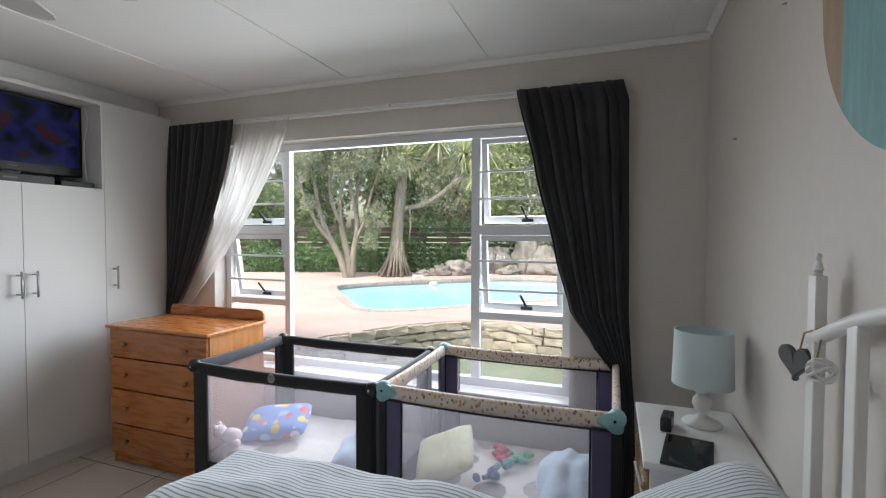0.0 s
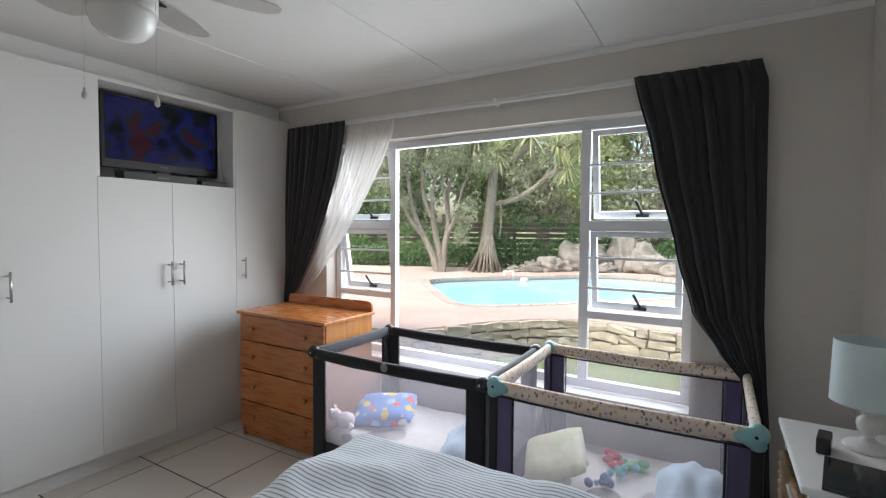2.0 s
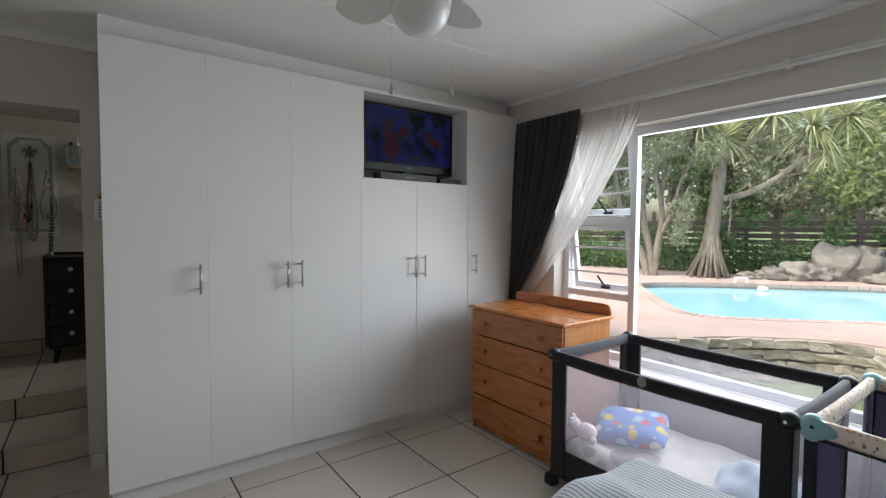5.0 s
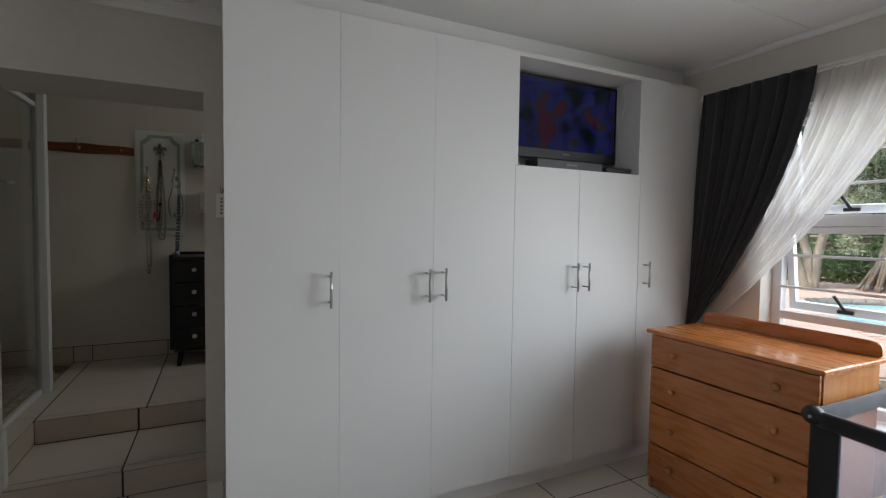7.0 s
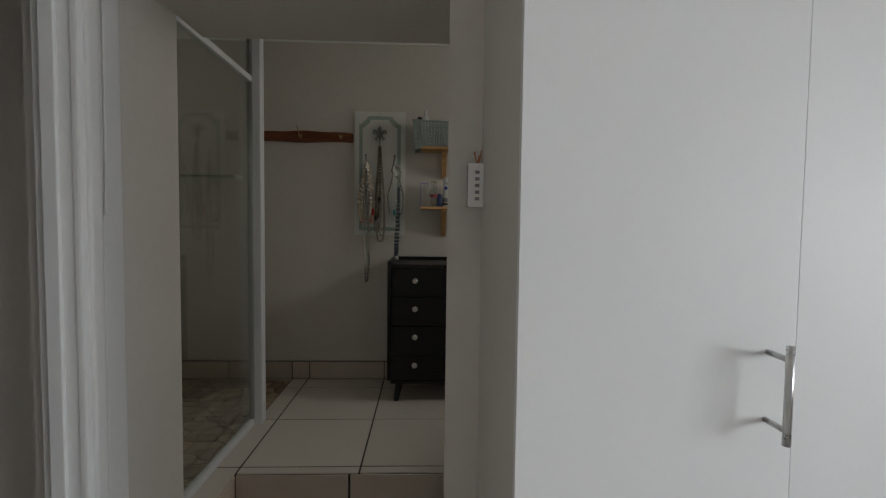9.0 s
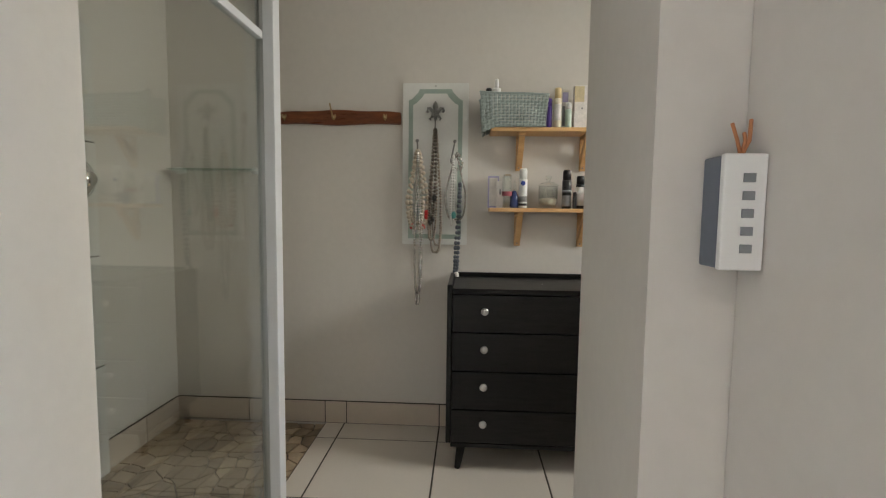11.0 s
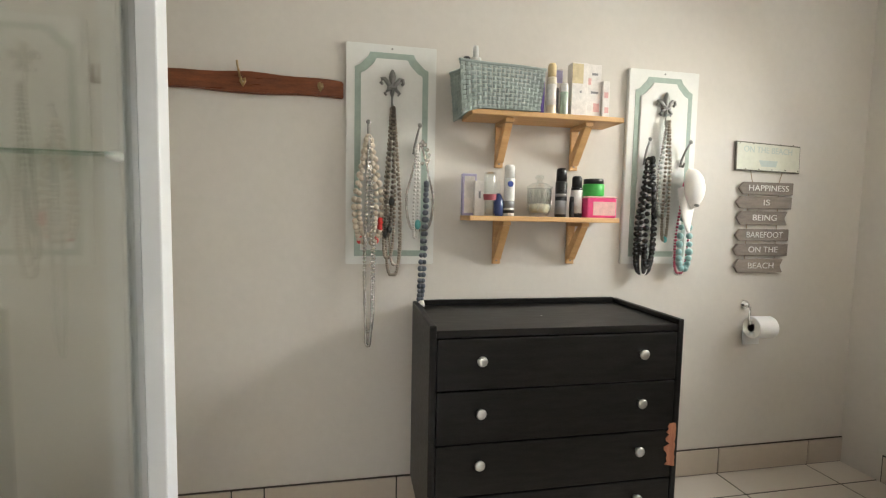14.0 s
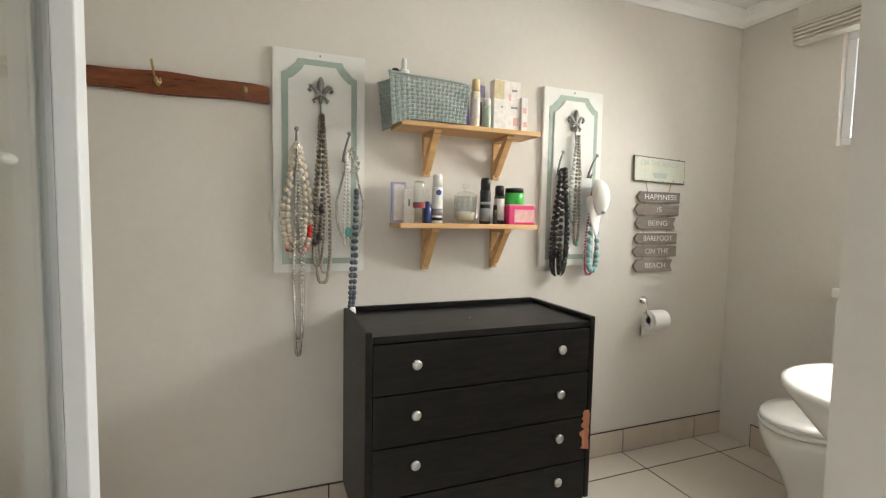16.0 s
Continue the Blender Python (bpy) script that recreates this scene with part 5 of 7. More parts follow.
# shelves
def wall_shelf(z, label):
    s = thing("wall_shelf", label, "wall shelf", group="pine shelves on the bathroom wall")
    part("board", box(WALLX + 0.002, -4.898, 0.467, 1.105, z - 0.02, z, 0.003), M_SHELF, s)
    for y in (0.628, 0.968):
        b = part("bracket", box(WALLX + 0.001, WALLX + 0.018, y - 0.017, y + 0.017, z - 0.205, z - 0.021, 0.003), M_SHELF, s)
        part("arm", box(WALLX + 0.018, -4.925, y - 0.017, y + 0.017, z - 0.038, z - 0.021, 0.003), M_SHELF, b)
        g = prism([(WALLX + 0.018, z - 0.185), (WALLX + 0.030, z - 0.185), (-4.932, z - 0.040), (-4.966, z - 0.038), (WALLX + 0.018, z - 0.128)], y - 0.0155, y + 0.0155, 0.0015, Matrix(((1, 0, 0, 0), (0, 0, 1, 0), (0, 1, 0, 0), (0, 0, 0, 1))))
        part("brace", g, M_SHELF, b)
        part("screw", lathe([(0.004, 0), (0.003, 0.003)], 8, m=Matrix.Translation((WALLX + 0.018, y, z - 0.19)) @ Matrix.Rotation(radians(90), 4, 'Y')), M_PEWTER, b)


wall_shelf(1.943, "upper pine wall shelf with a basket and toiletries")
wall_shelf(1.535, "lower pine wall shelf with bottles and a glass jar")


def can(y, x, z, r, h, body, top, label, cat="spray can", shoulder=0.9, bands=()):
    t = thing("bottle" if cat == "bottle" else "spray_can", label, cat, (x, y, z), group="toiletries on the shelves")
    part("body", lathe([(r * 0.94, 0), (r, 0.004), (r, h * 0.70), (r * 0.97, h * 0.735)], 20), body, t, "", True)
    part("lid", lathe([(r * shoulder, h * 0.735), (r * shoulder, h * 0.95), (r * shoulder * 0.8, h), (0, h)], 20), top, t, "", True)
    for b0, b1, mm in bands:
        part("label", lathe([(r * 1.012, h * b0), (r * 1.012, h * b1)], 20), mm, t, "", True)
    return t


def carton(y0, y1, x, z, d, h, material, label, bands=(), rz=0):
    t = thing("carton", label, "carton", ((x), (y0 + y1) / 2, z), group="cartons on the shelves", rz=rz)
    w = (y1 - y0) / 2
    part("box", box(-d / 2, d / 2, -w, w, 0, h, 0.0015), material, t)
    for a0, a1, b0, b1, mm in bands:
        part("print", box(d / 2, d / 2 + 0.0008, -w + 2 * w * a0, -w + 2 * w * a1, h * b0, h * b1), mm, t)
    return t


P_WHITE, P_BLACK, P_PURPLE = plain("white_plastic", (0.76, 0.76, 0.75)), plain("satin_black_can", (0.015, 0.015, 0.017), 0.3), plain("purple_plastic", (0.10, 0.05, 0.30))
P_BLUE, P_CREAM, P_LILAC = plain("blue_print", (0.02, 0.05, 0.26)), plain("cream_plastic", (0.74, 0.66, 0.52)), plain("lilac_card", (0.42, 0.40, 0.62))
P_GREEN, P_PINK, P_PALEPINK = plain("green_plastic", (0.06, 0.46, 0.08), 0.3), plain("hot_pink_plastic", (0.75, 0.05, 0.20), 0.3), plain("pale_pink_print", (0.72, 0.42, 0.40))
P_CARD, P_HONEY, P_GREY = plain("white_card", (0.78, 0.74, 0.71)), plain("honey_print", (0.62, 0.52, 0.32)), plain("grey_print", (0.25, 0.25, 0.26))
M_CLEAR = glass("clear_glass", (0.96, 0.975, 0.965), low=0.09)
z2, z1 = 1.535, 1.943
carton(0.462, 0.520, -5.02, z2, 0.03, 0.170, P_LILAC, "lilac card box standing on the shelf", ((0.12, 0.88, 0.06, 0.94, P_CARD),))
carton(0.505, 0.545, -4.985, z2, 0.025, 0.140, P_CARD, "small white card box on the shelf", ((0.4, 0.6, 0.5, 0.7, P_GREY),))
gl = thing("stemless_glass", "clear upturned drinking glass with a red print", "glass", (-4.94, 0.558, z2))
part("bowl", lathe([(0.022, 0), (0.020, 0.05), (0.026, 0.10), (0.024, 0.16), (0.020, 0.172), (0.017, 0.16), (0.022, 0.10), (0.016, 0.05), (0.018, 0.002)], 20), M_CLEAR, gl, "", True)
part("print", lathe([(0.0245, 0.062), (0.0262, 0.085)], 20), plain("wine_print", (0.30, 0.06, 0.08)), gl)
bl = thing("bottle", "small blue pump bottle", "bottle", (-4.955, 0.598, z2), group="toiletries on the shelves")
part("body", lathe([(0.020, 0), (0.022, 0.01), (0.022, 0.06), (0.012, 0.085), (0.008, 0.09)], 16), plain("dark_blue_liquid", (0.03, 0.05, 0.16), 0.15), bl, "", True)
part("lid", lathe([(0.009, 0.09), (0.009, 0.115), (0.003, 0.145), (0, 0.146)], 14), M_CLEAR, bl, "", True)
deo = can(0.642, -4.95, z2, 0.022, 0.205, P_WHITE, P_WHITE, "white roll-on deodorant spray with blue round badge", shoulder=0.92, bands=((0.06, 0.12, P_BLACK), (0.16, 0.30, P_GREY)))
part("round_badge", lathe([(0.012, 0), (0.012, 0.0022), (0, 0.0026)], 18, m=Matrix.Translation((0.0213, -0.003, 0.128)) @ Matrix.Rotation(radians(90), 4, "Y")), P_BLUE, deo, "blue round badge")
jar = thing("glass_jar", "cut-glass jar with a knobbed lid", "jar", (-4.955, 0.773, z2))
g = lathe([(0.030, 0), (0.038, 0.006), (0.040, 0.012), (0.046, 0.03), (0.050, 0.08), (0.049, 0.115), (0.046, 0.115), (0.046, 0.08), (0.042, 0.03), (0.034, 0.015)], 24)
part("jar_body", g, M_CLEAR, jar)
for k in range(12):
    a = 2 * math.pi * k / 12
    part("cut", tube([(0.048 * math.cos(a + 0.5 * i / 6), 0.048 * math.sin(a + 0.5 * i / 6), 0.022 + 0.085 * i / 6) for i in range(7)], 0.0022, 5), M_CLEAR, jar)
part("contents", lathe([(0.034, 0.016), (0.041, 0.03), (0.043, 0.05), (0.0, 0.055)], 20), P_CREAM, jar, "", True)
part("lid", lathe([(0.052, 0.115), (0.052, 0.121), (0.03, 0.135), (0.012, 0.139), (0.010, 0.147), (0.018, 0.156), (0.014, 0.168), (0, 0.171)], 24), M_CLEAR, jar)
can(0.868, -4.955, z2, 0.024, 0.200, P_BLACK, P_BLACK, "tall black aerosol can", bands=((0.42, 0.48, P_GREY), (0.06, 0.34, P_GREY)))
can(0.905, -4.93, z2, 0.010, 0.085, P_BLACK, P_BLACK, "small black bottle on the shelf", "bottle")
can(0.938, -4.955, z2, 0.023, 0.170, P_BLACK, P_BLACK, "black aerosol can with a white label", bands=((0.10, 0.66, P_CARD),))
pb = thing("plastic_tub", "pink plastic tub of cotton pads", "tub", (-4.955, 1.03, z2))
part("body", box(-0.045, 0.045, -0.066, 0.066, 0, 0.082, 0.006), P_PINK, pb)
part("label", box(0.045, 0.0465, -0.040, 0.060, 0.010, 0.066, 0.0005), P_PALEPINK, pb)
part("lid", box(-0.047, 0.047, -0.068, 0.068, 0.082, 0.088, 0.003), P_PALEPINK, pb)
gj = thing("cream_jar", "round green jar with a black lid on the pink tub", "jar", (-4.955, 1.012, z2 + 0.088))
part("body", lathe([(0.040, 0), (0.044, 0.005), (0.044, 0.048), (0.040, 0.052)], 24), P_GREEN, gj, "", True)
part("lid", lathe([(0.041, 0.052), (0.041, 0.070), (0.038, 0.073), (0, 0.073)], 24), P_BLACK, gj, "", True)
can(0.768, -4.96, z1, 0.014, 0.155, P_PURPLE, P_PURPLE, "slim purple aerosol can")
can(0.808, -4.95, z1, 0.019, 0.205, P_CREAM, plain("honey_lid", (0.72, 0.56, 0.30)), "cream shampoo bottle with a printed label", "bottle", bands=((0.2, 0.6, P_CARD),))
carton(0.832, 0.868, -4.99, z1, 0.03, 0.20, P_CARD, "white printed toiletry box", ((0.1, 0.9, 0.7, 0.95, P_LILAC), (0.1, 0.5, 0.1, 0.6, P_GREY)))
can(0.862, -4.945, z1, 0.016, 0.13, plain("clear_green_gel", (0.40, 0.50, 0.42), 0.2), P_WHITE, "small pale green gel bottle", "bottle")
carton(0.890, 0.958, -4.96, z1, 0.045, 0.215, P_CARD, "white box with a honeycomb print", ((0.0, 0.7, 0.62, 0.98, P_HONEY), (0.5, 0.62, 0.45, 0.49, P_GREY)))
carton(0.958, 1.022, -4.965, z1, 0.04, 0.215, P_CARD, "white and pink printed box", ((0.1, 0.3, 0.62, 0.74, P_PALEPINK), (0.35, 0.75, 0.80, 0.84, P_GREY), (0.5, 0.9, 0.12, 0.28, P_PALEPINK), (0.3, 0.8, 0.46, 0.5, P_GREY)))
carton(1.026, 1.056, -4.95, z1, 0.03, 0.150, P_CARD, "slim white and pink box", ((0.2, 0.8, 0.55, 0.7, P_PALEPINK), (0.3, 0.9, 0.15, 0.3, P_PALEPINK)))

# woven basket on the upper shelf
bk = thing("storage_basket", "grey-green woven storage basket overhanging the shelf", "basket", (-4.965, 0.59, z1))


def basket_point(side, u, v):
    """A point on a wall of the basket: u along the wall, v up; the mouth flares, the open end droops."""
    fl = 1 + 0.10 * v
    hw, hd, h = 0.146 * fl, 0.080 * fl, 0.162
    if side == 0:
        p = Vector((hd, -hw + 2 * hw * u, h * v))
    elif side == 1:
        p = Vector((hd - 2 * hd * u, hw, h * v))
    elif side == 2:
        p = Vector((-hd, hw - 2 * hw * u, h * v))
    else:
        p = Vector((-hd + 2 * hd * u, -hw, h * v))
    k = max(0, (-p.y - 0.05) / 0.11)
    p.y -= 0.02 * k
    p.z += -0.045 * k * k * (1 - v) + 0.006 * k - 0.006 * max(0, p.y / 0.15) * v
    if side == 3:
        p.y += 0.035 * math.sin(math.pi * u) * v
    p.x += 0.008 * noise.noise((p.y * 8, v * 3, side))
    return p


for side in range(4):
    nu, nv = (18, 11) if side % 2 == 0 else (9, 11)
    g = bmesh.new()
    for i in range(nu):
        for j in range(nv):
            over = (i + j) % 2
            c = [basket_point(side, (i + a) / nu, (j + b) / nv) for a, b in ((0.04, 0.04), (0.96, 0.04), (0.96, 0.96), (0.04, 0.96))]
            nrm = (c[1] - c[0]).cross(c[3] - c[0]).normalized()
            lift = 0.0016 if over else 0.0005
            mids = [(c[0] + c[1]) / 2, (c[1] + c[2]) / 2, (c[2] + c[3]) / 2, (c[3] + c[0]) / 2]
            cen = sum(c, Vector()) / 4
            vv = [g.verts.new(p) for p in c] + [g.verts.new(m_ + nrm * (0.0024 if (k % 2 == 0) == bool(over) else 0.0006)) for k, m_ in enumerate(mids)] + [g.verts.new(cen + nrm * 0.003)]
            for f in ((0, 4, 8, 7), (4, 1, 5, 8), (8, 5, 2, 6), (7, 8, 6, 3)):
                g.faces.new([vv[q] for q in f])
    o = tagged(part("woven_side", g, M_BASKET, bk), kind="stuff")
    o.modifiers.new("thickness", 'SOLIDIFY').thickness = 0.004
rim = [basket_point(s, u / 8, 1.0) for s in range(4) for u in range(8)]
part("rim", tube(rim + rim[:1], 0.006, 8, caps=False), M_BASKET, bk, "", True)
part("bottom", box(-0.079, 0.079, -0.12, 0.149, 0.0005, 0.006), M_BASKET, bk)
can(0.495, -4.97, z1 + 0.075, 0.022, 0.18, P_WHITE, P_WHITE, "white pump bottle standing in the basket", "bottle", 0.5)
can(0.455, -4.955, z1 + 0.05, 0.018, 0.155, P_BLACK, P_BLACK, "dark bottle standing in the basket", "bottle")
carton(0.50, 0.70, -4.97, z1 + 0.008, 0.10, 0.115, P_CARD, "white cloth pouch lying in the basket")

# black chest of drawers
bc = thing("chest_of_drawers", "black painted chest of drawers with silver knobs, one corner scraped", "chest of drawers")
Y0, Y1, XF, XB = 0.268, 1.197, -4.60, -5.045
part("side_panel", box(XB, XF, Y0, Y0 + 0.024, 0.425, 1.178, 0.006), M_EBONY, bc)
part("side_panel", box(XB, XF, Y1 - 0.024, Y1, 0.425, 1.178, 0.006), M_EBONY, bc)
part("tabletop", box(XB + 0.002, XF - 0.004, Y0 + 0.024, Y1 - 0.024, 1.135, 1.160, 0.003), M_EBONY, bc)
part("back_rail", box(XB, XB + 0.018, Y0 + 0.024, Y1 - 0.024, 1.160, 1.182, 0.003), M_EBONY, bc)
part("back_panel", box(XB, XB + 0.012, Y0 + 0.024, Y1 - 0.024, 0.425, 1.135), M_EBONY, bc)
part("bottom_panel", box(XB + 0.012, XF - 0.004, Y0 + 0.024, Y1 - 0.024, 0.405, 0.425, 0.003), M_EBONY, bc)
for z0, z1_ in ((0.957, 1.132), (0.773, 0.954), (0.590, 0.770), (0.428, 0.587)):
    d = part("drawer", box(XF - 0.022, XF - 0.001, Y0 + 0.026, Y1 - 0.026, z0 + 0.0015, z1_ - 0.0015, 0.003), M_EBONY, bc)
    part("drawer_box", box(XB + 0.03, XF - 0.022, Y0 + 0.04, Y1 - 0.04, z0 + 0.01, z1_ - 0.03), M_EBONY, d)
    zc_ = {0.957: 1.060, 0.773: 0.883, 0.590: 0.706, 0.428: 0.529}[z0]
    for y in (0.441, 1.031):
        part("knob", lathe([(0.007, 0), (0.007, 0.012), (0.017, 0.017), (0.018, 0.022), (0.014, 0.026), (0, 0.028)], 18, m=Matrix.Translation((XF - 0.001, y, zc_)) @ Matrix.Rotation(radians(90), 4, 'Y')), M_STEEL, d, "brushed silver knob", True)
M_SCRAPE = wood("raw_red_wood", (0.30, 0.10, 0.05), (0.50, 0.22, 0.13), 0.7, (14, 14, 2), 5)
rs = random.Random(3)
ol = [(1.140 + 0.024 * rs.random() * (1 + 0.3 * math.sin(i)), 0.64 + 0.155 * i / 14) for i in range(15)] + [(1.182 + 0.006 * rs.random(), 0.795 - 0.165 * i / 14) for i in range(15)]
plate(ol, XF - 0.0008, XF + 0.0004, M_SCRAPE, "scraped_patch", bc, label="bare reddish wood where paint has come off")
for y in (0.345, 1.12):
    for x in (-4.66, -4.99):
        part("leg", tube([(x, y, 0.41), (x + (0.02 if x > -4.8 else -0.02), y + (0.02 if y > 0.7 else -0.02), FZ)], 0.024, 12, None, 0.014), M_EBONY, bc, "tapered black leg")
part("hole", lathe([(0.004, 0), (0.0, 0.0006)], 8, m=Matrix.Translation((-4.79, 0.73, 1.1602))), P_WHITE, bc)
solid("doily_edge", box(XB + 0.05, -4.95, Y0 + 0.03, Y0 + 0.033, 1.1602, 1.17), M_EBONY, "thin black strip on the chest top", "strip")

# beach plaque and arrow boards
def lettering(text, size, y, z, x, material, parent, width=None, rot=0.0):
    c = bpy.data.curves.new("lettering", 'FONT')
    c.body, c.size, c.align_x, c.align_y, c.extrude = text, size, 'CENTER', 'CENTER', 0.0008
    tmp = new("lettering_curve", c)
    me = bpy.data.meshes.new_from_object(tmp)
    bpy.data.objects.remove(tmp)
    xs = [v.co.x for v in me.vertices]
    k = (width / (max(xs) - min(xs))) if width and xs else 1
    for v in me.vertices:
        v.co = Vector((x + v.co.z, y + v.co.x * k, z + v.co.y + v.co.x * k * rot))
    me.materials.append(material)
    o = new("lettering", me)
    o.parent = parent
    o["label"] = "painted words %s" % text
    return o


M_PLAQUE = mat("worn_cream_enamel", (0.62, 0.62, 0.52), 0.5, var=0.08, big=8, fine=60)
M_FADED = mat("faded_teal_paint", (0.46, 0.53, 0.50), 0.6)
M_RUST = mat("chipped_dark_edge", (0.16, 0.15, 0.12), 0.7, var=0.4, big=60)
pq = thing("beach_plaque", "worn cream tin plaque reading on the beach", "plaque", group="beach signs on the wall")
plate([(1.790, 1.772), (2.152, 1.765), (2.148, 1.896), (1.786, 1.909)], WALLX + 0.004, WALLX + 0.012, M_RUST, "edge", pq, 0.002)
plate([(1.796, 1.778), (2.146, 1.772), (2.142, 1.890), (1.792, 1.903)], WALLX + 0.012, WALLX + 0.0135, M_PLAQUE, "face", pq)
lettering("ON THE BEACH", 0.040, 1.965, 1.868, WALLX + 0.0135, M_FADED, pq, 0.27, -0.03)
for k in range(10):
    yk, zk = (1.80 + 0.037 * k, 1.776 if k % 2 else 1.895)
    plate([(yk, zk), (yk + 0.012, zk + 0.002), (yk + 0.006, zk + 0.007)], WALLX + 0.0135, WALLX + 0.0145, M_RUST, "chip", pq)
plate([(1.915, 1.822), (2.02, 1.820), (2.012, 1.792), (1.93, 1.793)], WALLX + 0.0135, WALLX + 0.0145, M_FADED, "painted_tub", pq)
for y in (1.88, 2.06):
    part("string", tube([(WALLX + 0.006, y, 1.772), (WALLX + 0.006, y + (0.015 if y < 1.95 else -0.015), 1.718)], 0.0015, 5), M_WICKER, pq)
hg = thing("arrow_sign", "grey driftwood arrow boards lettered in white", "sign", group="beach signs on the wall")
M_LETTER = mat("white_lettering", (0.75, 0.73, 0.70), 0.6)
for word, z, a, b, notch in (("HAPPINESS", 1.690, 1.815, 2.120, 0), ("IS", 1.622, 1.803, 2.117, 0), ("BEING", 1.549, 1.812, 2.098, 1), ("BAREFOOT", 1.467, 1.810, 2.112, 0), ("ON THE", 1.396, 1.803, 2.112, 0), ("BEACH", 1.318, 1.812, 2.090, 1)):
    h = 0.029 if notch == 0 else 0.033
    right = [(b, z - h), (b - 0.016, z), (b, z + h)] if notch else [(b, z - h), (b, z + h)]
    p = plate([(a, z), (a + 0.024, z - h)] + right + [(a + 0.024, z + h)], WALLX + 0.004, WALLX + 0.016, M_SIGN, "arrow_board", hg, 0.002)
    lettering(word, 0.040, (a + b) / 2 + 0.012, z, WALLX + 0.0163, M_LETTER, p, {"HAPPINESS": 0.225, "IS": 0.035, "BEING": 0.135, "BAREFOOT": 0.205, "ON THE": 0.165, "BEACH": 0.145}[word])
for y in (1.88, 2.05):
    part("string", tube([(WALLX + 0.003, y, 1.72), (WALLX + 0.003, y, 1.30)], 0.0015, 5), M_WICKER, hg)

# toilet paper
tp = thing("toilet_roll_holder", "chrome toilet roll holder on the wall", "roll holder")
part("rose", lathe([(0.022, 0), (0.022, 0.006), (0.014, 0.012), (0.010, 0.022), (0, 0.024)], 20, m=Matrix.Translation((WALLX + 0.0005, 1.90, 1.128)) @ Matrix.Rotation(radians(90), 4, 'Y')), M_CHROME, tp, "", True)
part("arm", tube([(WALLX + 0.02, 1.90, 1.128), (WALLX + 0.05, 1.885, 1.122), (WALLX + 0.072, 1.865, 1.10), (WALLX + 0.075, 1.858, 1.07), (WALLX + 0.075, 1.868, 1.048), (WALLX + 0.075, 1.89, 1.045), (WALLX + 0.075, 1.99, 1.045)], 0.0045, 8), M_CHROME, tp, "", True)
tr = thing("toilet_roll", "part-used white toilet roll on its holder", "toilet roll")
mt = Matrix.Translation((WALLX + 0.075, 1.875, 1.032)) @ Matrix.Rotation(radians(-90), 4, 'X')
part("paper", lathe([(0.020, 0), (0.050, 0.0), (0.052, 0.004), (0.052, 0.10), (0.050, 0.104), (0.020, 0.104), (0.020, 0)], 32, m=mt), M_PAPER, tr, "", False)
part("cardboard_core", lathe([(0.0205, 0.001), (0.0205, 0.103), (0.018, 0.103), (0.018, 0.001), (0.0205, 0.001)], 20, m=mt), plain("brown_card", (0.20, 0.13, 0.08)), tr)
part("loose_sheet", box(WALLX + 0.022, WALLX + 0.0235, 1.88, 1.975, 0.935, 1.04), M_PAPER, tr)

# toilet
wc = thing("toilet", "white ceramic toilet with a closed lid", "toilet", (-4.30, 2.12, FZ))


def oval(cx, cy, rx, ry, z, seg=32, front=1.0):
    return [(cx + rx * math.cos(2 * math.pi * i / seg), cy + (ry * front if math.sin(2 * math.pi * i / seg) < 0 else ry) * math.sin(2 * math.pi * i / seg), z) for i in range(seg)]


def loft(rings, cap0=True, cap1=True):
    g = bmesh.new()
    rr = [[g.verts.new(p) for p in r] for r in rings]
    k = len(rr[0])
    for a, b in zip(rr, rr[1:]):
        for i in range(k):
            g.faces.new((a[i], a[(i + 1) % k], b[(i + 1) % k], b[i]))
    if cap0:
        g.faces.new(rr[0][::-1])
    if cap1:
        g.faces.new(rr[-1])
    bmesh.ops.recalc_face_normals(g, faces=g.faces[:])
    return g


part("bowl", loft([oval(0, 0.10, 0.125, 0.22, 0.0), oval(0, 0.10, 0.115, 0.21, 0.03), oval(0, 0.08, 0.105, 0.19, 0.12), oval(0, 0.04, 0.125, 0.21, 0.22), oval(0, 0.0, 0.165, 0.235, 0.31), oval(0, -0.01, 0.182, 0.245, 0.36), oval(0, -0.01, 0.185, 0.25, 0.395), oval(0, -0.01, 0.17, 0.235, 0.40)]), M_CERAMIC, wc, "", True)
part("seat", loft([oval(0, -0.01, 0.185, 0.25, 0.402), oval(0, -0.01, 0.192, 0.257, 0.408), oval(0, -0.01, 0.190, 0.255, 0.420)]), M_CERAMIC, wc, "", True)
part("lid", loft([oval(0, -0.01, 0.186, 0.251, 0.423), oval(0, -0.01, 0.190, 0.255, 0.430), oval(0, -0.01, 0.178, 0.243, 0.444), oval(0, -0.01, 0.12, 0.18, 0.449)]), M_CERAMIC, wc, "", True)
cis = part("cistern", box(-0.11, 0.25, 0.245, 0.425, 0.40, 0.86, 0.03, seg=4), M_CERAMIC, wc, "", True)
part("cistern_lid", box(-0.12, 0.26, 0.235, 0.428, 0.862, 0.905, 0.015, seg=3), M_CERAMIC, wc, "", True)
part("flush_button", lathe([(0.02, 0.905), (0.02, 0.911), (0, 0.912)], 16, m=Matrix.Translation((0, 0.33, 0))), M_CHROME, wc)
part("neck", box(-0.12, 0.12, 0.10, 0.30, 0.28, 0.40, 0.03, seg=3), M_CERAMIC, wc, "", True)

wc.matrix_basis = pose(-4.30, 2.12, FZ) @ Matrix.Diagonal((0.97, 0.97, 1.10, 1))

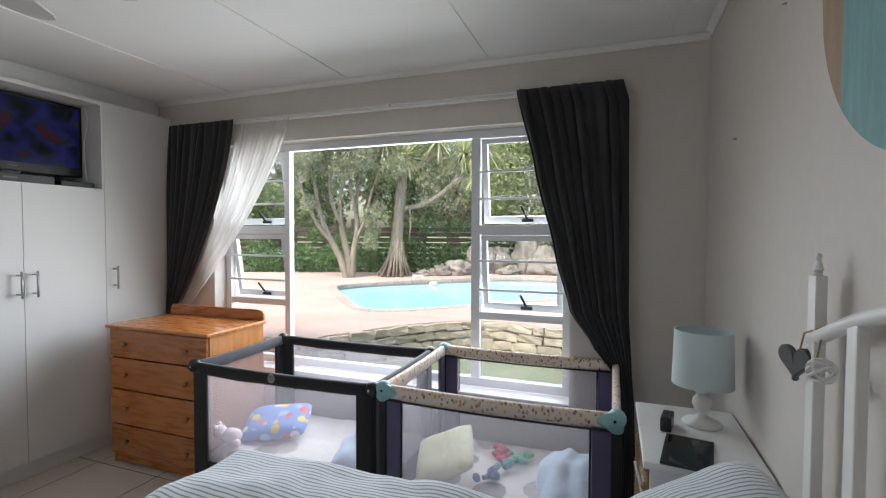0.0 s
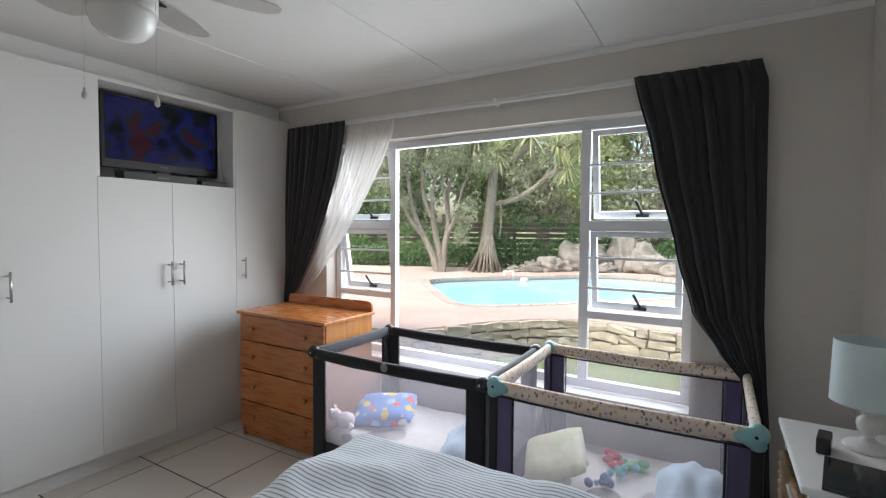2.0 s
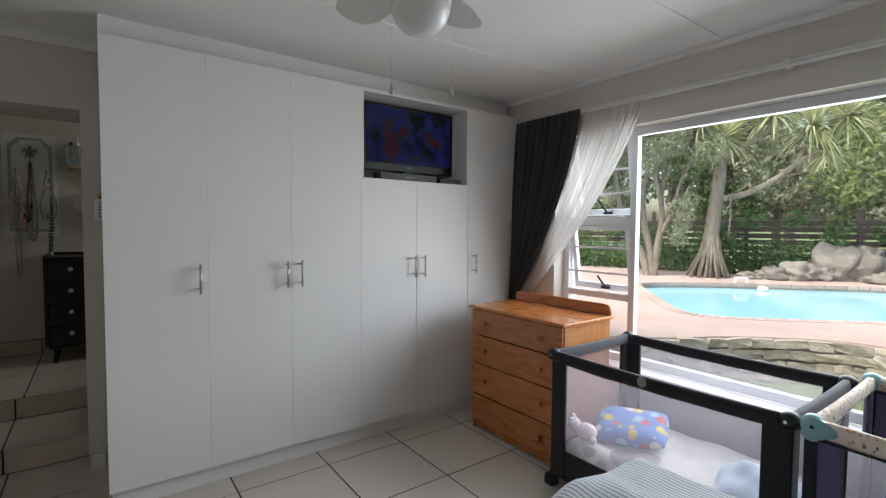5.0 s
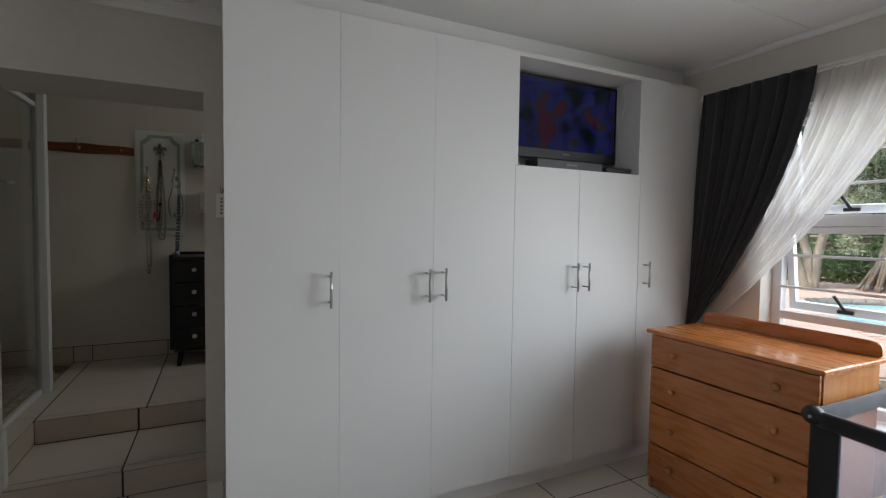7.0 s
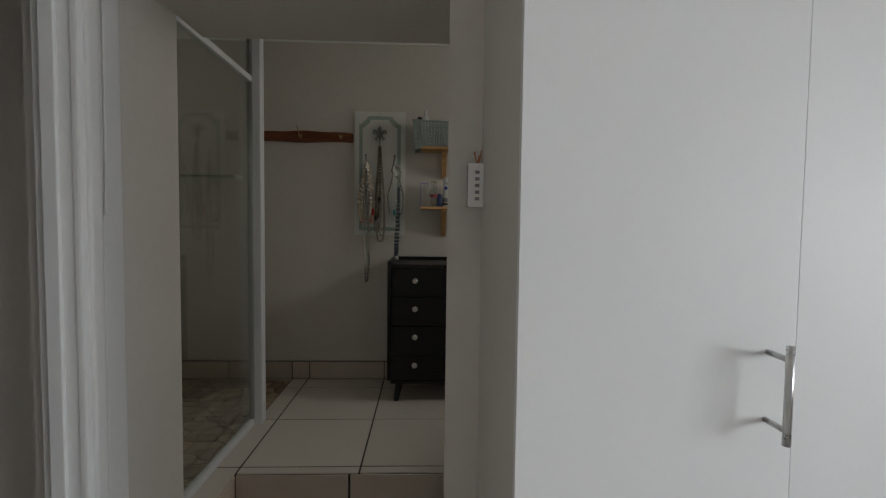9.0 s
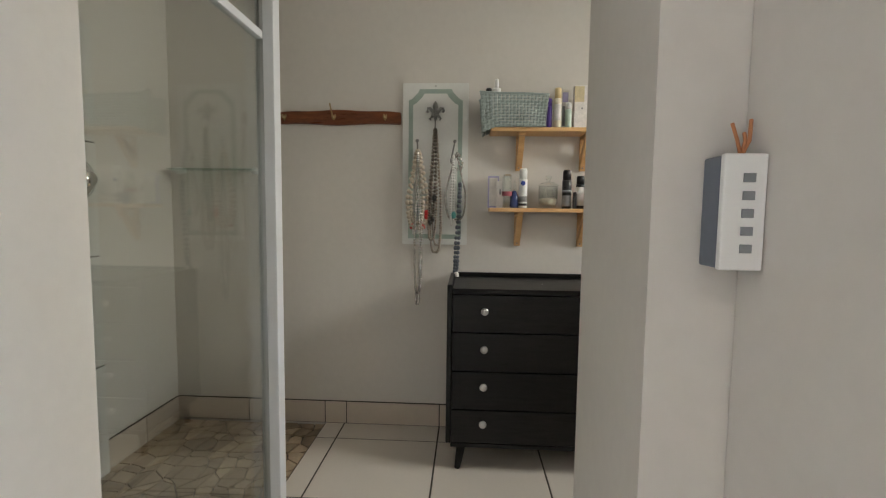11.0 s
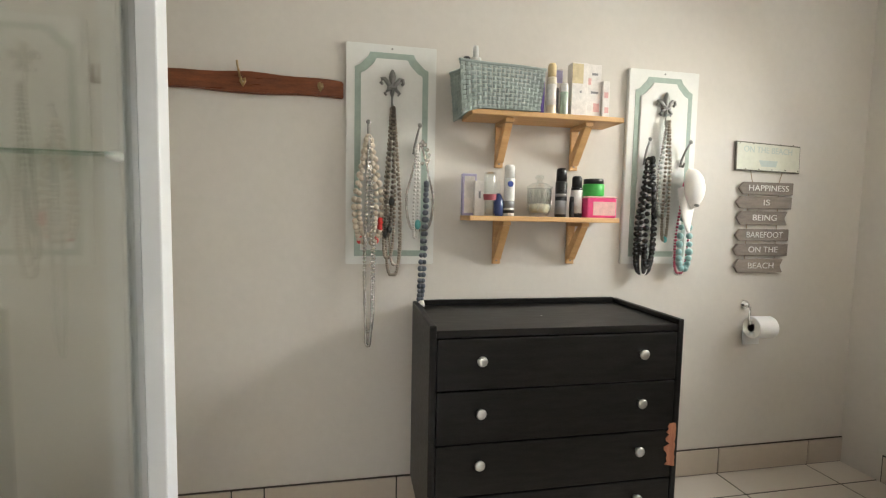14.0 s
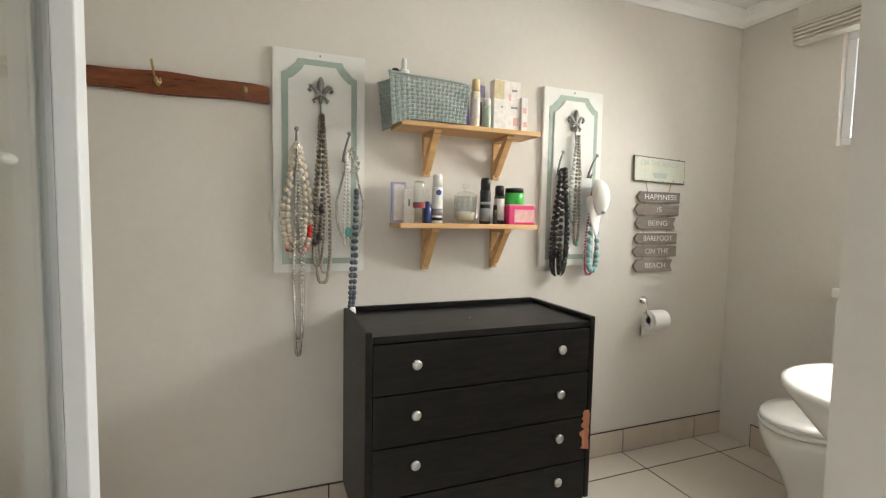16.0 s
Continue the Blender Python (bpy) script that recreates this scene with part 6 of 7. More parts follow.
# basin
wb_ = thing("wash_basin", "white ceramic wash basin on a pedestal", "basin", (-3.815, 1.60, FZ))


def brim(rx, ry, z, off=0.0):
    return [((rx + (0.0 if math.cos(2 * math.pi * i / 36) < 0 else -0.02)) * math.cos(2 * math.pi * i / 36) + off, ry * math.sin(2 * math.pi * i / 36), z) for i in range(36)]


part("bowl", loft([brim(0.09, 0.09, 0.50, 0.06), brim(0.12, 0.12, 0.56, 0.05), brim(0.20, 0.20, 0.68, 0.02), brim(0.255, 0.27, 0.775), brim(0.270, 0.285, 0.80), brim(0.268, 0.283, 0.815), brim(0.255, 0.27, 0.820), brim(0.235, 0.25, 0.812), brim(0.20, 0.21, 0.76), brim(0.12, 0.12, 0.69), brim(0.03, 0.03, 0.675)], True, True), M_CERAMIC, wb_, "", True)
part("wall_mount", box(0.18, 0.36, -0.20, 0.20, 0.60, 0.81, 0.03, seg=3), M_CERAMIC, wb_, "", True)
part("pedestal", loft([brim(0.11, 0.11, 0.0, 0.08), brim(0.085, 0.085, 0.06, 0.08), brim(0.075, 0.075, 0.30, 0.08), brim(0.095, 0.095, 0.52, 0.06)]), M_CERAMIC, wb_, "", True)
g = tube([(0.20, 0, 0.815), (0.20, 0, 0.90), (0.17, 0, 0.925), (0.10, 0, 0.92), (0.085, 0, 0.90)], 0.012, 10)
part("tap", g, M_CHROME, wb_, "chrome basin tap", True)

# bathroom window with blind
bw = thing("window_2", "high white bathroom window with a raised blind", "window", kind="structure")
for nm, a in (("window_frame", (-4.55, -3.66, 2.58, 2.62, 2.44, 2.48)), ("window_frame", (-4.55, -3.66, 2.58, 2.62, 1.94, 1.98)), ("window_frame", (-4.55, -4.51, 2.58, 2.62, 1.98, 2.44)), ("window_frame", (-3.70, -3.66, 2.58, 2.62, 1.98, 2.44)), ("mullion", (-4.12, -4.08, 2.58, 2.62, 1.98, 2.44))):
    part(nm, box(*a, 0.004), M_ALU, bw)
for a, b in ((-4.51, -4.12), (-4.08, -3.70)):
    p = part("pane", box(a, b, 2.60, 2.604, 1.98, 2.44), M_GLASS, bw)
    p.visible_shadow = False
bd = thing("roman_blind", "cream roman blind drawn up above the window", "blind")
for k in range(5):
    part("fold", box(-4.74, -3.60, 2.475 - 0.004 * k, 2.548 - 0.006 * k, 2.50 + k * 0.018 - 0.03, 2.515 + k * 0.018 - 0.03, 0.006), cloth("cream_blind_cloth_%d" % k, (0.55, 0.51, 0.44), 0.06), bd)
part("headbox", box(-4.74, -3.60, 2.50, 2.548, 2.565, 2.665, 0.006), M_WALL, bd)

# shower
sh = thing("shower_screen", "framed glass shower screen with a white post", "shower screen")
part("post", box(-4.352, -4.29, -0.441, -0.398, FZ, 2.72, 0.004), M_ALU, sh, "white aluminium post")
part("glass_channel", box(-4.35, -4.294, -0.472, -0.442, FZ, 2.72, 0.003), mat("satin_aluminium", (0.50, 0.51, 0.52), 0.35, 0.6, var=0.04), sh, "grey aluminium channel")
part("top_rail", box(-4.294, -3.272, -0.472, -0.442, 2.165, 2.195, 0.003), M_ALU, sh)
part("bottom_rail", box(-4.294, -3.272, -0.472, -0.442, FZ, FZ + 0.03, 0.003), M_ALU, sh)
part("wall_channel", box(-3.296, -3.272, -0.472, -0.442, FZ + 0.03, 2.165, 0.003), M_ALU, sh)
p = part("pane", box(-4.294, -3.296, -0.460, -0.454, FZ + 0.03, 2.165), M_SGLASS, sh, "clear shower glass")
p.visible_shadow = False
p = part("pane", box(-4.294, -3.272, -0.460, -0.454, 2.195, 2.72), M_SGLASS, sh, "clear upper glass")
p.visible_shadow = False
gs = thing("glass_shelf", "small glass shelf on white plastic brackets", "shelf")
part("pane", box(WALLX + 0.012, WALLX + 0.13, -1.27, -0.80, 1.722, 1.729, 0.001), glass("green_edge_glass", (0.72, 0.85, 0.78)), gs)
for y in (-1.25, -0.81):
    part("bracket", ball(1, Matrix.Translation((WALLX + 0.045, y, 1.722)) @ Matrix.Diagonal((0.045, 0.03, 0.02, 1)), None, 16, 10), P_WHITE, gs, "", True)
mx_ = thing("shower_mixer", "round chrome shower mixer tap", "mixer")
MM = Matrix.Translation((-4.40, -1.299, 1.632)) @ Matrix.Rotation(radians(-90), 4, 'X')
part("plate", lathe([(0.085, 0), (0.084, 0.006), (0.06, 0.014), (0.045, 0.016)], 32, m=MM), M_CHROME, mx_, "", True)
part("knob", lathe([(0.034, 0.014), (0.034, 0.05), (0.028, 0.06), (0, 0.062)], 24, m=MM), M_CHROME, mx_, "", True)
part("lever", tube([MM @ Vector((0, 0, 0.05)), MM @ Vector((0.05, 0.05, 0.06))], 0.006, 8), M_CHROME, mx_)

# ---- garden ----
M_LAWN = mat("lawn", (0.10, 0.16, 0.045), 0.9, var=0.3, big=3, fine=90, bump=0.8, depth=0.03, col2=(0.16, 0.17, 0.06))
M_DECK = mat("pink_paving", (0.48, 0.38, 0.34), 0.8, var=0.15, big=1.3, fine=14, bump=0.4, depth=0.01, col2=(0.38, 0.27, 0.235))
M_ROCK = mat("grey_rock", (0.31, 0.275, 0.24), 0.9, var=0.3, big=4.5, fine=26, bump=1.0, depth=0.08, rand=0.15, col2=(0.15, 0.135, 0.12))
M_WALLSTONE = mat("ochre_wall_stone", (0.46, 0.395, 0.315), 0.9, var=0.3, big=9, fine=40, bump=1.0, depth=0.03, rand=0.2, col2=(0.27, 0.235, 0.19))
M_WATER = mat("pool_water", (0.34, 0.66, 0.76), 0.06, var=0.04, big=1.0, fine=6, bump=0.25, depth=0.02)
M_SLAT = wood("dark_fence_board", (0.035, 0.028, 0.022), (0.075, 0.058, 0.045), 0.8, (2, 2, 14), 3)
M_BARK = mat("pale_bark", (0.37, 0.325, 0.27), 0.9, var=0.3, big=5, fine=40, bump=1.0, depth=0.04, stretch=(3, 3, 1), col2=(0.15, 0.125, 0.095))


def leaf_mat(name, col, col2):
    m = bpy.data.materials.new(name)
    m.use_nodes = True
    n, l = m.node_tree.nodes, m.node_tree.links
    b = n["Principled BSDF"]
    ge, rp = n.new("ShaderNodeNewGeometry"), n.new("ShaderNodeValToRGB")
    rp.color_ramp.elements[0].color, rp.color_ramp.elements[1].color = (*col, 1), (*col2, 1)
    l.new(ge.outputs["Random Per Island"], rp.inputs[0])
    l.new(rp.outputs[0], b.inputs["Base Color"])
    b.inputs["Roughness"].default_value = 0.5
    tl, ad = n.new("ShaderNodeBsdfTranslucent"), n.new("ShaderNodeMixShader")
    l.new(rp.outputs[0], tl.inputs[0])
    ad.inputs[0].default_value = 0.42
    l.new(b.outputs[0], ad.inputs[1])
    l.new(tl.outputs[0], ad.inputs[2])
    l.new(ad.outputs[0], n["Material Output"].inputs[0])
    return m


L_DARK = leaf_mat("dark_leaf", (0.07, 0.12, 0.05), (0.27, 0.37, 0.15))
# lighter yellow-green puts sunlight on some back trees into the leaf colour
L_LIGHT = leaf_mat("sunlit_leaf", (0.14, 0.21, 0.07), (0.42, 0.50, 0.20))
L_MID = leaf_mat("grey_green_leaf", (0.17, 0.20, 0.13), (0.42, 0.45, 0.30))
L_IVY = leaf_mat("ivy_leaf", (0.045, 0.11, 0.03), (0.17, 0.31, 0.10))
L_STRAP = leaf_mat("strap_leaf", (0.22, 0.31, 0.15), (0.72, 0.68, 0.42))


def leaves(spots_, count, size, seed, flat=0.0):
    """Many small leaves round the given (centre, radii) lumps."""
    r = np.random.default_rng(seed)
    vol = np.array([s[1][0] * s[1][1] * s[1][2] for s in spots_]) ** 0.67
    pick = r.choice(len(spots_), count, p=vol / vol.sum())
    c = np.array([s[0] for s in spots_])[pick]
    rad = np.array([s[1] for s in spots_])[pick]
    d = r.normal(size=(count, 3))
    d /= np.linalg.norm(d, axis=1)[:, None]
    pos = c + d * rad * (0.45 + 0.62 * r.random((count, 1)) ** 0.5)
    a = r.normal(size=(count, 3))
    a[:, 2] -= 0.3
    a /= np.linalg.norm(a, axis=1)[:, None]
    b = np.cross(a, r.normal(size=(count, 3)))
    b /= np.linalg.norm(b, axis=1)[:, None]
    s = size * (0.6 + 0.8 * r.random((count, 1)))
    v = np.empty((count, 4, 3))
    v[:, 0], v[:, 1], v[:, 2], v[:, 3] = pos - a * s, pos + b * s * 0.42 + a * s * 0.1, pos + a * s, pos - b * s * 0.42 + a * s * 0.1
    me = bpy.data.meshes.new("crown")
    me.from_pydata(v.reshape(-1, 3).tolist(), [], np.arange(count * 4).reshape(-1, 4).tolist())
    return me


def leafy(name, me, material, parent=None):
    me.materials.append(material)
    o = new(name, me)
    o.parent = parent
    return o


solid("ground", box(-400, 400, 3.67, 900, -0.5, -0.1), M_LAWN, "green lawn and garden ground", "ground", kind="structure")

# deck with the pool let into it
DZ = 0.35
pool = [(-2.75, 6.82), (-2.3, 6.78), (-1.85, 7.12), (-1.1, 7.9), (-0.3, 8.8), (0.45, 9.75), (0.7, 10.6), (0.4, 11.7), (-0.4, 12.45), (-1.3, 12.7), (-2.1, 12.35), (-2.8, 11.7), (-3.55, 11.0), (-4.3, 10.2), (-4.72, 9.4), (-4.5, 8.85), (-3.65, 7.8)]
edge_pts = [(-14, 4.75), (-6, 4.8), (-2.6, 4.75), (-2.1, 5.1), (-1.6, 5.9), (-0.8, 6.5), (0.3, 6.35), (1.6, 6.5), (3.0, 6.7), (9, 6.9)]


def smooth_line(pts, k, closed=False):
    out = []
    n_ = len(pts)
    for i in range(n_ if closed else n_ - 1):
        p0, p1, p2, p3 = (pts[(i + q) % n_] if closed else pts[min(max(i + q, 0), n_ - 1)] for q in (-1, 0, 1, 2))
        for j in range(k):
            t = j / k
            out.append(tuple(0.5 * (2 * b + (c - a) * t + (2 * a - 5 * b + 4 * c - d) * t * t + (3 * b - a - 3 * c + d) * t ** 3) for a, b, c, d in zip(p0, p1, p2, p3)))
    return out if closed else out + [pts[-1]]


pool_s = smooth_line(pool, 5, True)
edge_s = smooth_line(edge_pts, 8)
outer = edge_s + [(9, 17), (-14, 17)]
g = bmesh.new()
vo_ = [g.verts.new((x, y, DZ)) for x, y in outer]
vi_ = [g.verts.new((x, y, DZ)) for x, y in pool_s]
es = [g.edges.new((vo_[i], vo_[(i + 1) % len(vo_)])) for i in range(len(vo_))] + [g.edges.new((vi_[i], vi_[(i + 1) % len(vi_)])) for i in range(len(vi_))]
bmesh.ops.triangle_fill(g, edges=es, use_beauty=True)
for f in g.faces:
    if f.normal.z < 0:
        f.normal_flip()
wall_f = bmesh.ops.extrude_edge_only(g, edges=[e for e in g.edges if e.is_boundary])
for v in wall_f["geom"]:
    if isinstance(v, bmesh.types.BMVert):
        v.co.z = -0.12
solid("pavement", g, M_DECK, "pale pink paved pool deck", "deck", kind="structure")
g = bmesh.new()
g.faces.new([g.verts.new((x, y, DZ - 0.10)) for x, y in pool_s])
bmesh.ops.triangulate(g, faces=g.faces[:])
solid("water", g, M_WATER, "bright blue swimming pool water", "pool water", kind="structure")
cp_ = thing("pool_edging", "row of pale coping stones round the pool", "coping", kind="structure")
for i in range(0, len(pool_s)):
    a, b = Vector((*pool_s[i], 0)), Vector((*pool_s[(i + 1) % len(pool_s)], 0))
    d = (b - a).normalized()
    nrm = Vector((d.y, -d.x, 0))
    w = 0.13
    q = [a + d * 0.012 - nrm * 0.03, b - d * 0.012 - nrm * 0.03, b - d * 0.012 + nrm * w, a + d * 0.012 + nrm * w]
    part("coping_stone", prism([(p.x, p.y) for p in q], DZ - 0.06, DZ + 0.008, 0.003), M_DECK, cp_)

# retaining wall of stones
rw = thing("retaining_wall", "low rough stone retaining wall below the deck", "stone wall", kind="structure")
rs = random.Random(11)
near = [p for p in edge_s if -7 < p[0] < 4.5]
dist, run = [0.0], [Vector((*near[0], 0))]
for p in near[1:]:
    q = Vector((*p, 0))
    dist.append(dist[-1] + (q - run[-1]).length)
    run.append(q)


def along(s):
    for i in range(len(dist) - 1):
        if dist[i] <= s <= dist[i + 1]:
            t = (s - dist[i]) / (dist[i + 1] - dist[i])
            p = run[i].lerp(run[i + 1], t)
            d = (run[i + 1] - run[i]).normalized()
            return p, Vector((d.y, -d.x, 0))
    return run[-1], Vector((0, -1, 0))


def rock_mesh(w, d, h, seed, u=10, v=7, rough=0.28):
    gg = ball(1, None, None, u, v)
    for q in gg.verts:
        k = 1 + rough * noise.noise(q.co * 1.7 + Vector((seed * 3.1, seed, 0))) + 0.16 * noise.noise(q.co * 3.5 + Vector((seed, 0, 0))) + 0.16 * abs(noise.noise(q.co * 6 + Vector((seed, 3, 0)))) + 0.05 * noise.noise(q.co * 13 + Vector((seed, 5, 0)))
        q.co = Vector((q.co.x * k * w, q.co.y * k * d, q.co.z * k * h))
    return gg


def block(w, d_, h, r):
    """A roughly dressed stone: a box with worn, uneven corners."""
    gg = box(-w, w, -d_, d_, -h, h)
    bmesh.ops.subdivide_edges(gg, edges=gg.edges[:], cuts=1, use_grid_fill=True)
    for q in gg.verts:
        k = (abs(q.co.x) > w * 0.9) + (abs(q.co.z) > h * 0.9)
        q.co.x *= 1 - 0.05 * (k == 2) + r.uniform(-0.05, 0.05)
        q.co.z *= 1 - 0.10 * (k == 2) + r.uniform(-0.16, 0.06)
        q.co.y += r.uniform(-0.010, 0.010) - (0.004 if k == 0 else 0)
    return gg


zrow = -0.12
while zrow < DZ - 0.04:
    h = rs.uniform(0.085, 0.15)
    if zrow + h > DZ - 0.06:
        h = DZ - zrow - 0.004
    s = -rs.uniform(0, 0.2)
    while s < dist[-1]:
        w = rs.uniform(0.09, 0.36)
        p, nrm = along(min(max(s + w / 2, 0), dist[-1]))
        gg = block(w / 2 * 0.985, 0.06, h / 2 * 0.97, rs)
        gg.transform(Matrix.Translation((p.x, p.y, zrow + h / 2)) @ Matrix.Rotation(math.atan2(nrm.x, -nrm.y) + rs.uniform(-0.03, 0.03), 4, 'Z') @ Matrix.Rotation(rs.uniform(-0.13, 0.13), 4, 'Y') @ Matrix.Diagonal((1, 1, rs.uniform(0.82, 1.12), 1)))
        part("stone", gg, M_WALLSTONE, rw, "", False)
        s += w
    zrow += h

# rocks beyond the pool
for x, y, w, d, h in ((-3.9, 12.2, 0.22, 0.2, 0.10), (-3.55, 12.45, 0.27, 0.25, 0.20), (-3.2, 12.75, 0.33, 0.3, 0.26), (-2.95, 13.1, 0.25, 0.25, 0.20), (-2.72, 13.55, 0.48, 0.4, 0.46), (-2.3, 13.7, 0.36, 0.35, 0.48), (-1.5, 13.95, 0.38, 0.4, 0.74), (-1.12, 13.95, 0.5, 0.45, 0.48), (-0.72, 13.85, 0.52, 0.4, 0.28), (-0.25, 13.4, 0.36, 0.35, 0.20), (0.12, 13.2, 0.38, 0.35, 0.28), (0.65, 12.9, 0.5, 0.4, 0.24), (1.4, 12.5, 0.6, 0.5, 0.30), (2.1, 12.0, 0.6, 0.5, 0.35), (3.0, 11.2, 0.6, 0.5, 0.40), (-1.9, 13.4, 0.30, 0.25, 0.16), (0.5, 12.4, 0.35, 0.3, 0.12)):
    o = solid("boulder", rock_mesh(w, d, h, x * 3 + y, 36, 24, 0.5), M_ROCK, "weathered beige-grey boulder beside the pool", "boulder", "boulders round the pool", smooth=True)
    o.matrix_basis = pose(x, y, DZ + h * 0.45, 0, 0, (x * 77) % 60)
sk = thing("pool_skimmer", "small white pool skimmer frame at the water edge", "pool skimmer", (-3.62, 11.02, DZ + 0.0082), rz=42)
for a in ((-0.12, -0.09, -0.03, 0.03, 0, 0.12), (0.09, 0.12, -0.03, 0.03, 0, 0.12), (-0.09, 0.09, -0.03, 0.03, 0.09, 0.12)):
    part("frame_bar", box(*a, 0.006), M_WHITE, sk)
fl = solid("pool_float", lathe([(0, 0.06), (0.07, 0.05), (0.10, 0.0), (0.08, -0.03), (0, -0.04)], 16), M_WHITE, "round white chlorine float on the pool", "pool float", smooth=True)
fl.matrix_basis = pose(-3.2, 10.95, DZ - 0.07)
pp = thing("pool_pipe", "white pool cleaner pipe lying on the coping", "pipe")
part("pipe", tube([(0.45, 10.75, DZ + 0.09), (0.95, 10.4, DZ + 0.09), (1.35, 10.2, DZ + 0.09)], 0.04, 10), M_WHITE, pp)
part("clip", box(0.90, 1.02, 10.34, 10.43, DZ, DZ + 0.08, 0.006), M_WHITE, pp)

# fence
fe = thing("slatted_fence", "dark wooden fence of horizontal slats", "fence")
FA, FB = Vector((-12.5, 10.6, 0)), Vector((7.5, 18.0, 0))
fd = (FB - FA).normalized()
ang = math.degrees(math.atan2(fd.y, fd.x))
fe.matrix_basis = pose(FA.x, FA.y, DZ, 0, 0, ang)
FL = (FB - FA).length
for k in range(8):
    part("slat", box(0, FL, -0.012, 0.012, 0.10 + k * 0.155, 0.10 + k * 0.155 + 0.115, 0.003), M_SLAT, fe)
for k in range(11):
    part("post", box(FL * k / 10 - 0.05, FL * k / 10 + 0.05, 0.012, 0.11, 0, 1.55, 0.005), M_SLAT, fe)
dw = thing("dark_screen_wall", "dark slatted screen behind the pool rocks", "screen", (0.55, 15.0, DZ), rz=-6)
for k in range(4):
    part("board", box(-1.6, 1.9, -0.02, 0.02, 0.1 + 0.26 * k, 0.1 + 0.26 * k + 0.235, 0.005), M_SLAT, dw)
for x in (-1.5, 0.2, 1.8):
    part("post", box(x - 0.05, x + 0.05, 0.02, 0.12, 0, 1.12, 0.005), M_SLAT, dw)

# ivy along the fence
rv = random.Random(5)
lumps = []
for k in range(64):
    s = FL * (0.10 + 0.80 * k / 63)
    p = FA + fd * s
    hgt = rv.uniform(0.45, 0.72)
    lumps.append(((p.x + fd.y * 0.35, p.y - fd.x * 0.35, DZ + hgt * 0.62), (0.30, 0.26, hgt * 0.75)))
    if k % 3 == 0:
        lumps.append(((p.x + fd.y * 0.30, p.y - fd.x * 0.30, DZ + rv.uniform(1.0, 1.35)), (0.28, 0.2, 0.22)))
iv = tagged(leafy("ivy_hedge", leaves(lumps, 24000, 0.055, 3), L_IVY), "dense green ivy climbing over the dark fence", "ivy", kind="stuff")


def branchy(base, tips, r0, sway, seed):
    """Trunk and limbs: each tip is reached from a fork along the trunk in a bowed taper."""
    gg = bmesh.new()
    r = random.Random(seed)
    for fork, tip, ra in tips:
        a, b = Vector(fork), Vector(tip)
        pts = []
        for i in range(9):
            t = i / 8
            p = a.lerp(b, t) + Vector((sway * math.sin(t * 3.14) * r.uniform(-1, 1) * 0.4, sway * math.sin(t * 3.14) * r.uniform(-1, 1) * 0.4, 0.25 * sway * math.sin(3.14 * t)))
            pts.append(p)
        tube(pts, ra, 9, gg, ra * 0.45)
    return gg


RX = Vector((0.861, 0.509, 0))
FW = Vector((-0.509, 0.861, 0))


def tree(name, base, tips, lumps_, count, size, lm, label, seed, bark=M_BARK):
    t = thing(name, label, "tree")
    part("trunk", branchy(base, tips, 0.1, 0.35, seed), bark, t, "", True)
    tagged(leafy("crown", leaves(lumps_, count, size, seed), lm, t), kind="stuff")
    return t


def at(base, r_, f_, z_):
    p = Vector(base) + RX * r_ + FW * f_
    return (p.x, p.y, z_)


B = (-5.5, 10.95, DZ)
STEMS = [[(0.0, 0.0, 0.2), (-0.20, 0.05, 0.85), (-0.50, 0.05, 1.45), (-0.72, 0.1, 2.1), (-0.85, 0.0, 2.9), (-1.15, 0.0, 4.0)],
         [(0.02, 0.02, 0.2), (-0.02, 0.1, 0.9), (-0.16, 0.15, 1.6), (-0.20, 0.2, 2.4), (-0.05, 0.2, 3.2), (-0.2, 0.3, 4.4)],
         [(0.06, 0.05, 0.2), (0.12, 0.1, 0.9), (0.22, 0.2, 1.6), (0.20, 0.25, 2.3), (0.38, 0.3, 3.1), (0.75, 0.3, 4.1)],
         [(-0.40, 0.05, 1.25), (-0.75, -0.1, 1.7), (-1.05, -0.2, 2.4), (-1.35, -0.2, 3.2)],
         [(0.18, 0.15, 1.3), (0.42, 0.1, 1.8), (0.58, 0.1, 2.5), (0.85, 0.0, 3.2)],
         [(-0.18, 0.15, 1.7), (-0.42, 0.1, 2.3), (-0.48, 0.1, 3.0), (-0.7, 0.2, 3.9)],
         [(0.20, 0.2, 2.0), (0.05, 0.1, 2.7), (0.15, 0.1, 3.4), (0.2, 0.1, 4.2)]]
gt = thing("garden_tree", "garden tree with several pale leaning stems", "tree")
g = bmesh.new()
for k, st_ in enumerate(STEMS):
    tube(smooth_line([at(B, *q) for q in st_], 4), 0.10 if k < 3 else 0.055, 9, g, 0.022)
part("trunk", g, M_BARK, gt, "", True)
rt = random.Random(31)
tw = bmesh.new()
lum = []
for st_ in STEMS:
    for j in range(6):
        q = Vector(st_[-1]).lerp(Vector(st_[-2]), rt.uniform(0, 1.0))
        e = q + Vector((rt.uniform(-0.6, 0.6), rt.uniform(-0.4, 0.4), rt.uniform(-0.1, 0.7)))
        tube([at(B, *q), at(B, *(q.lerp(e, 0.5) + Vector((0, 0, 0.08)))), at(B, *e)], 0.016, 5, tw, 0.006)
        lum.append((at(B, *e), (rt.uniform(0.22, 0.42), 0.3, rt.uniform(0.20, 0.38))))
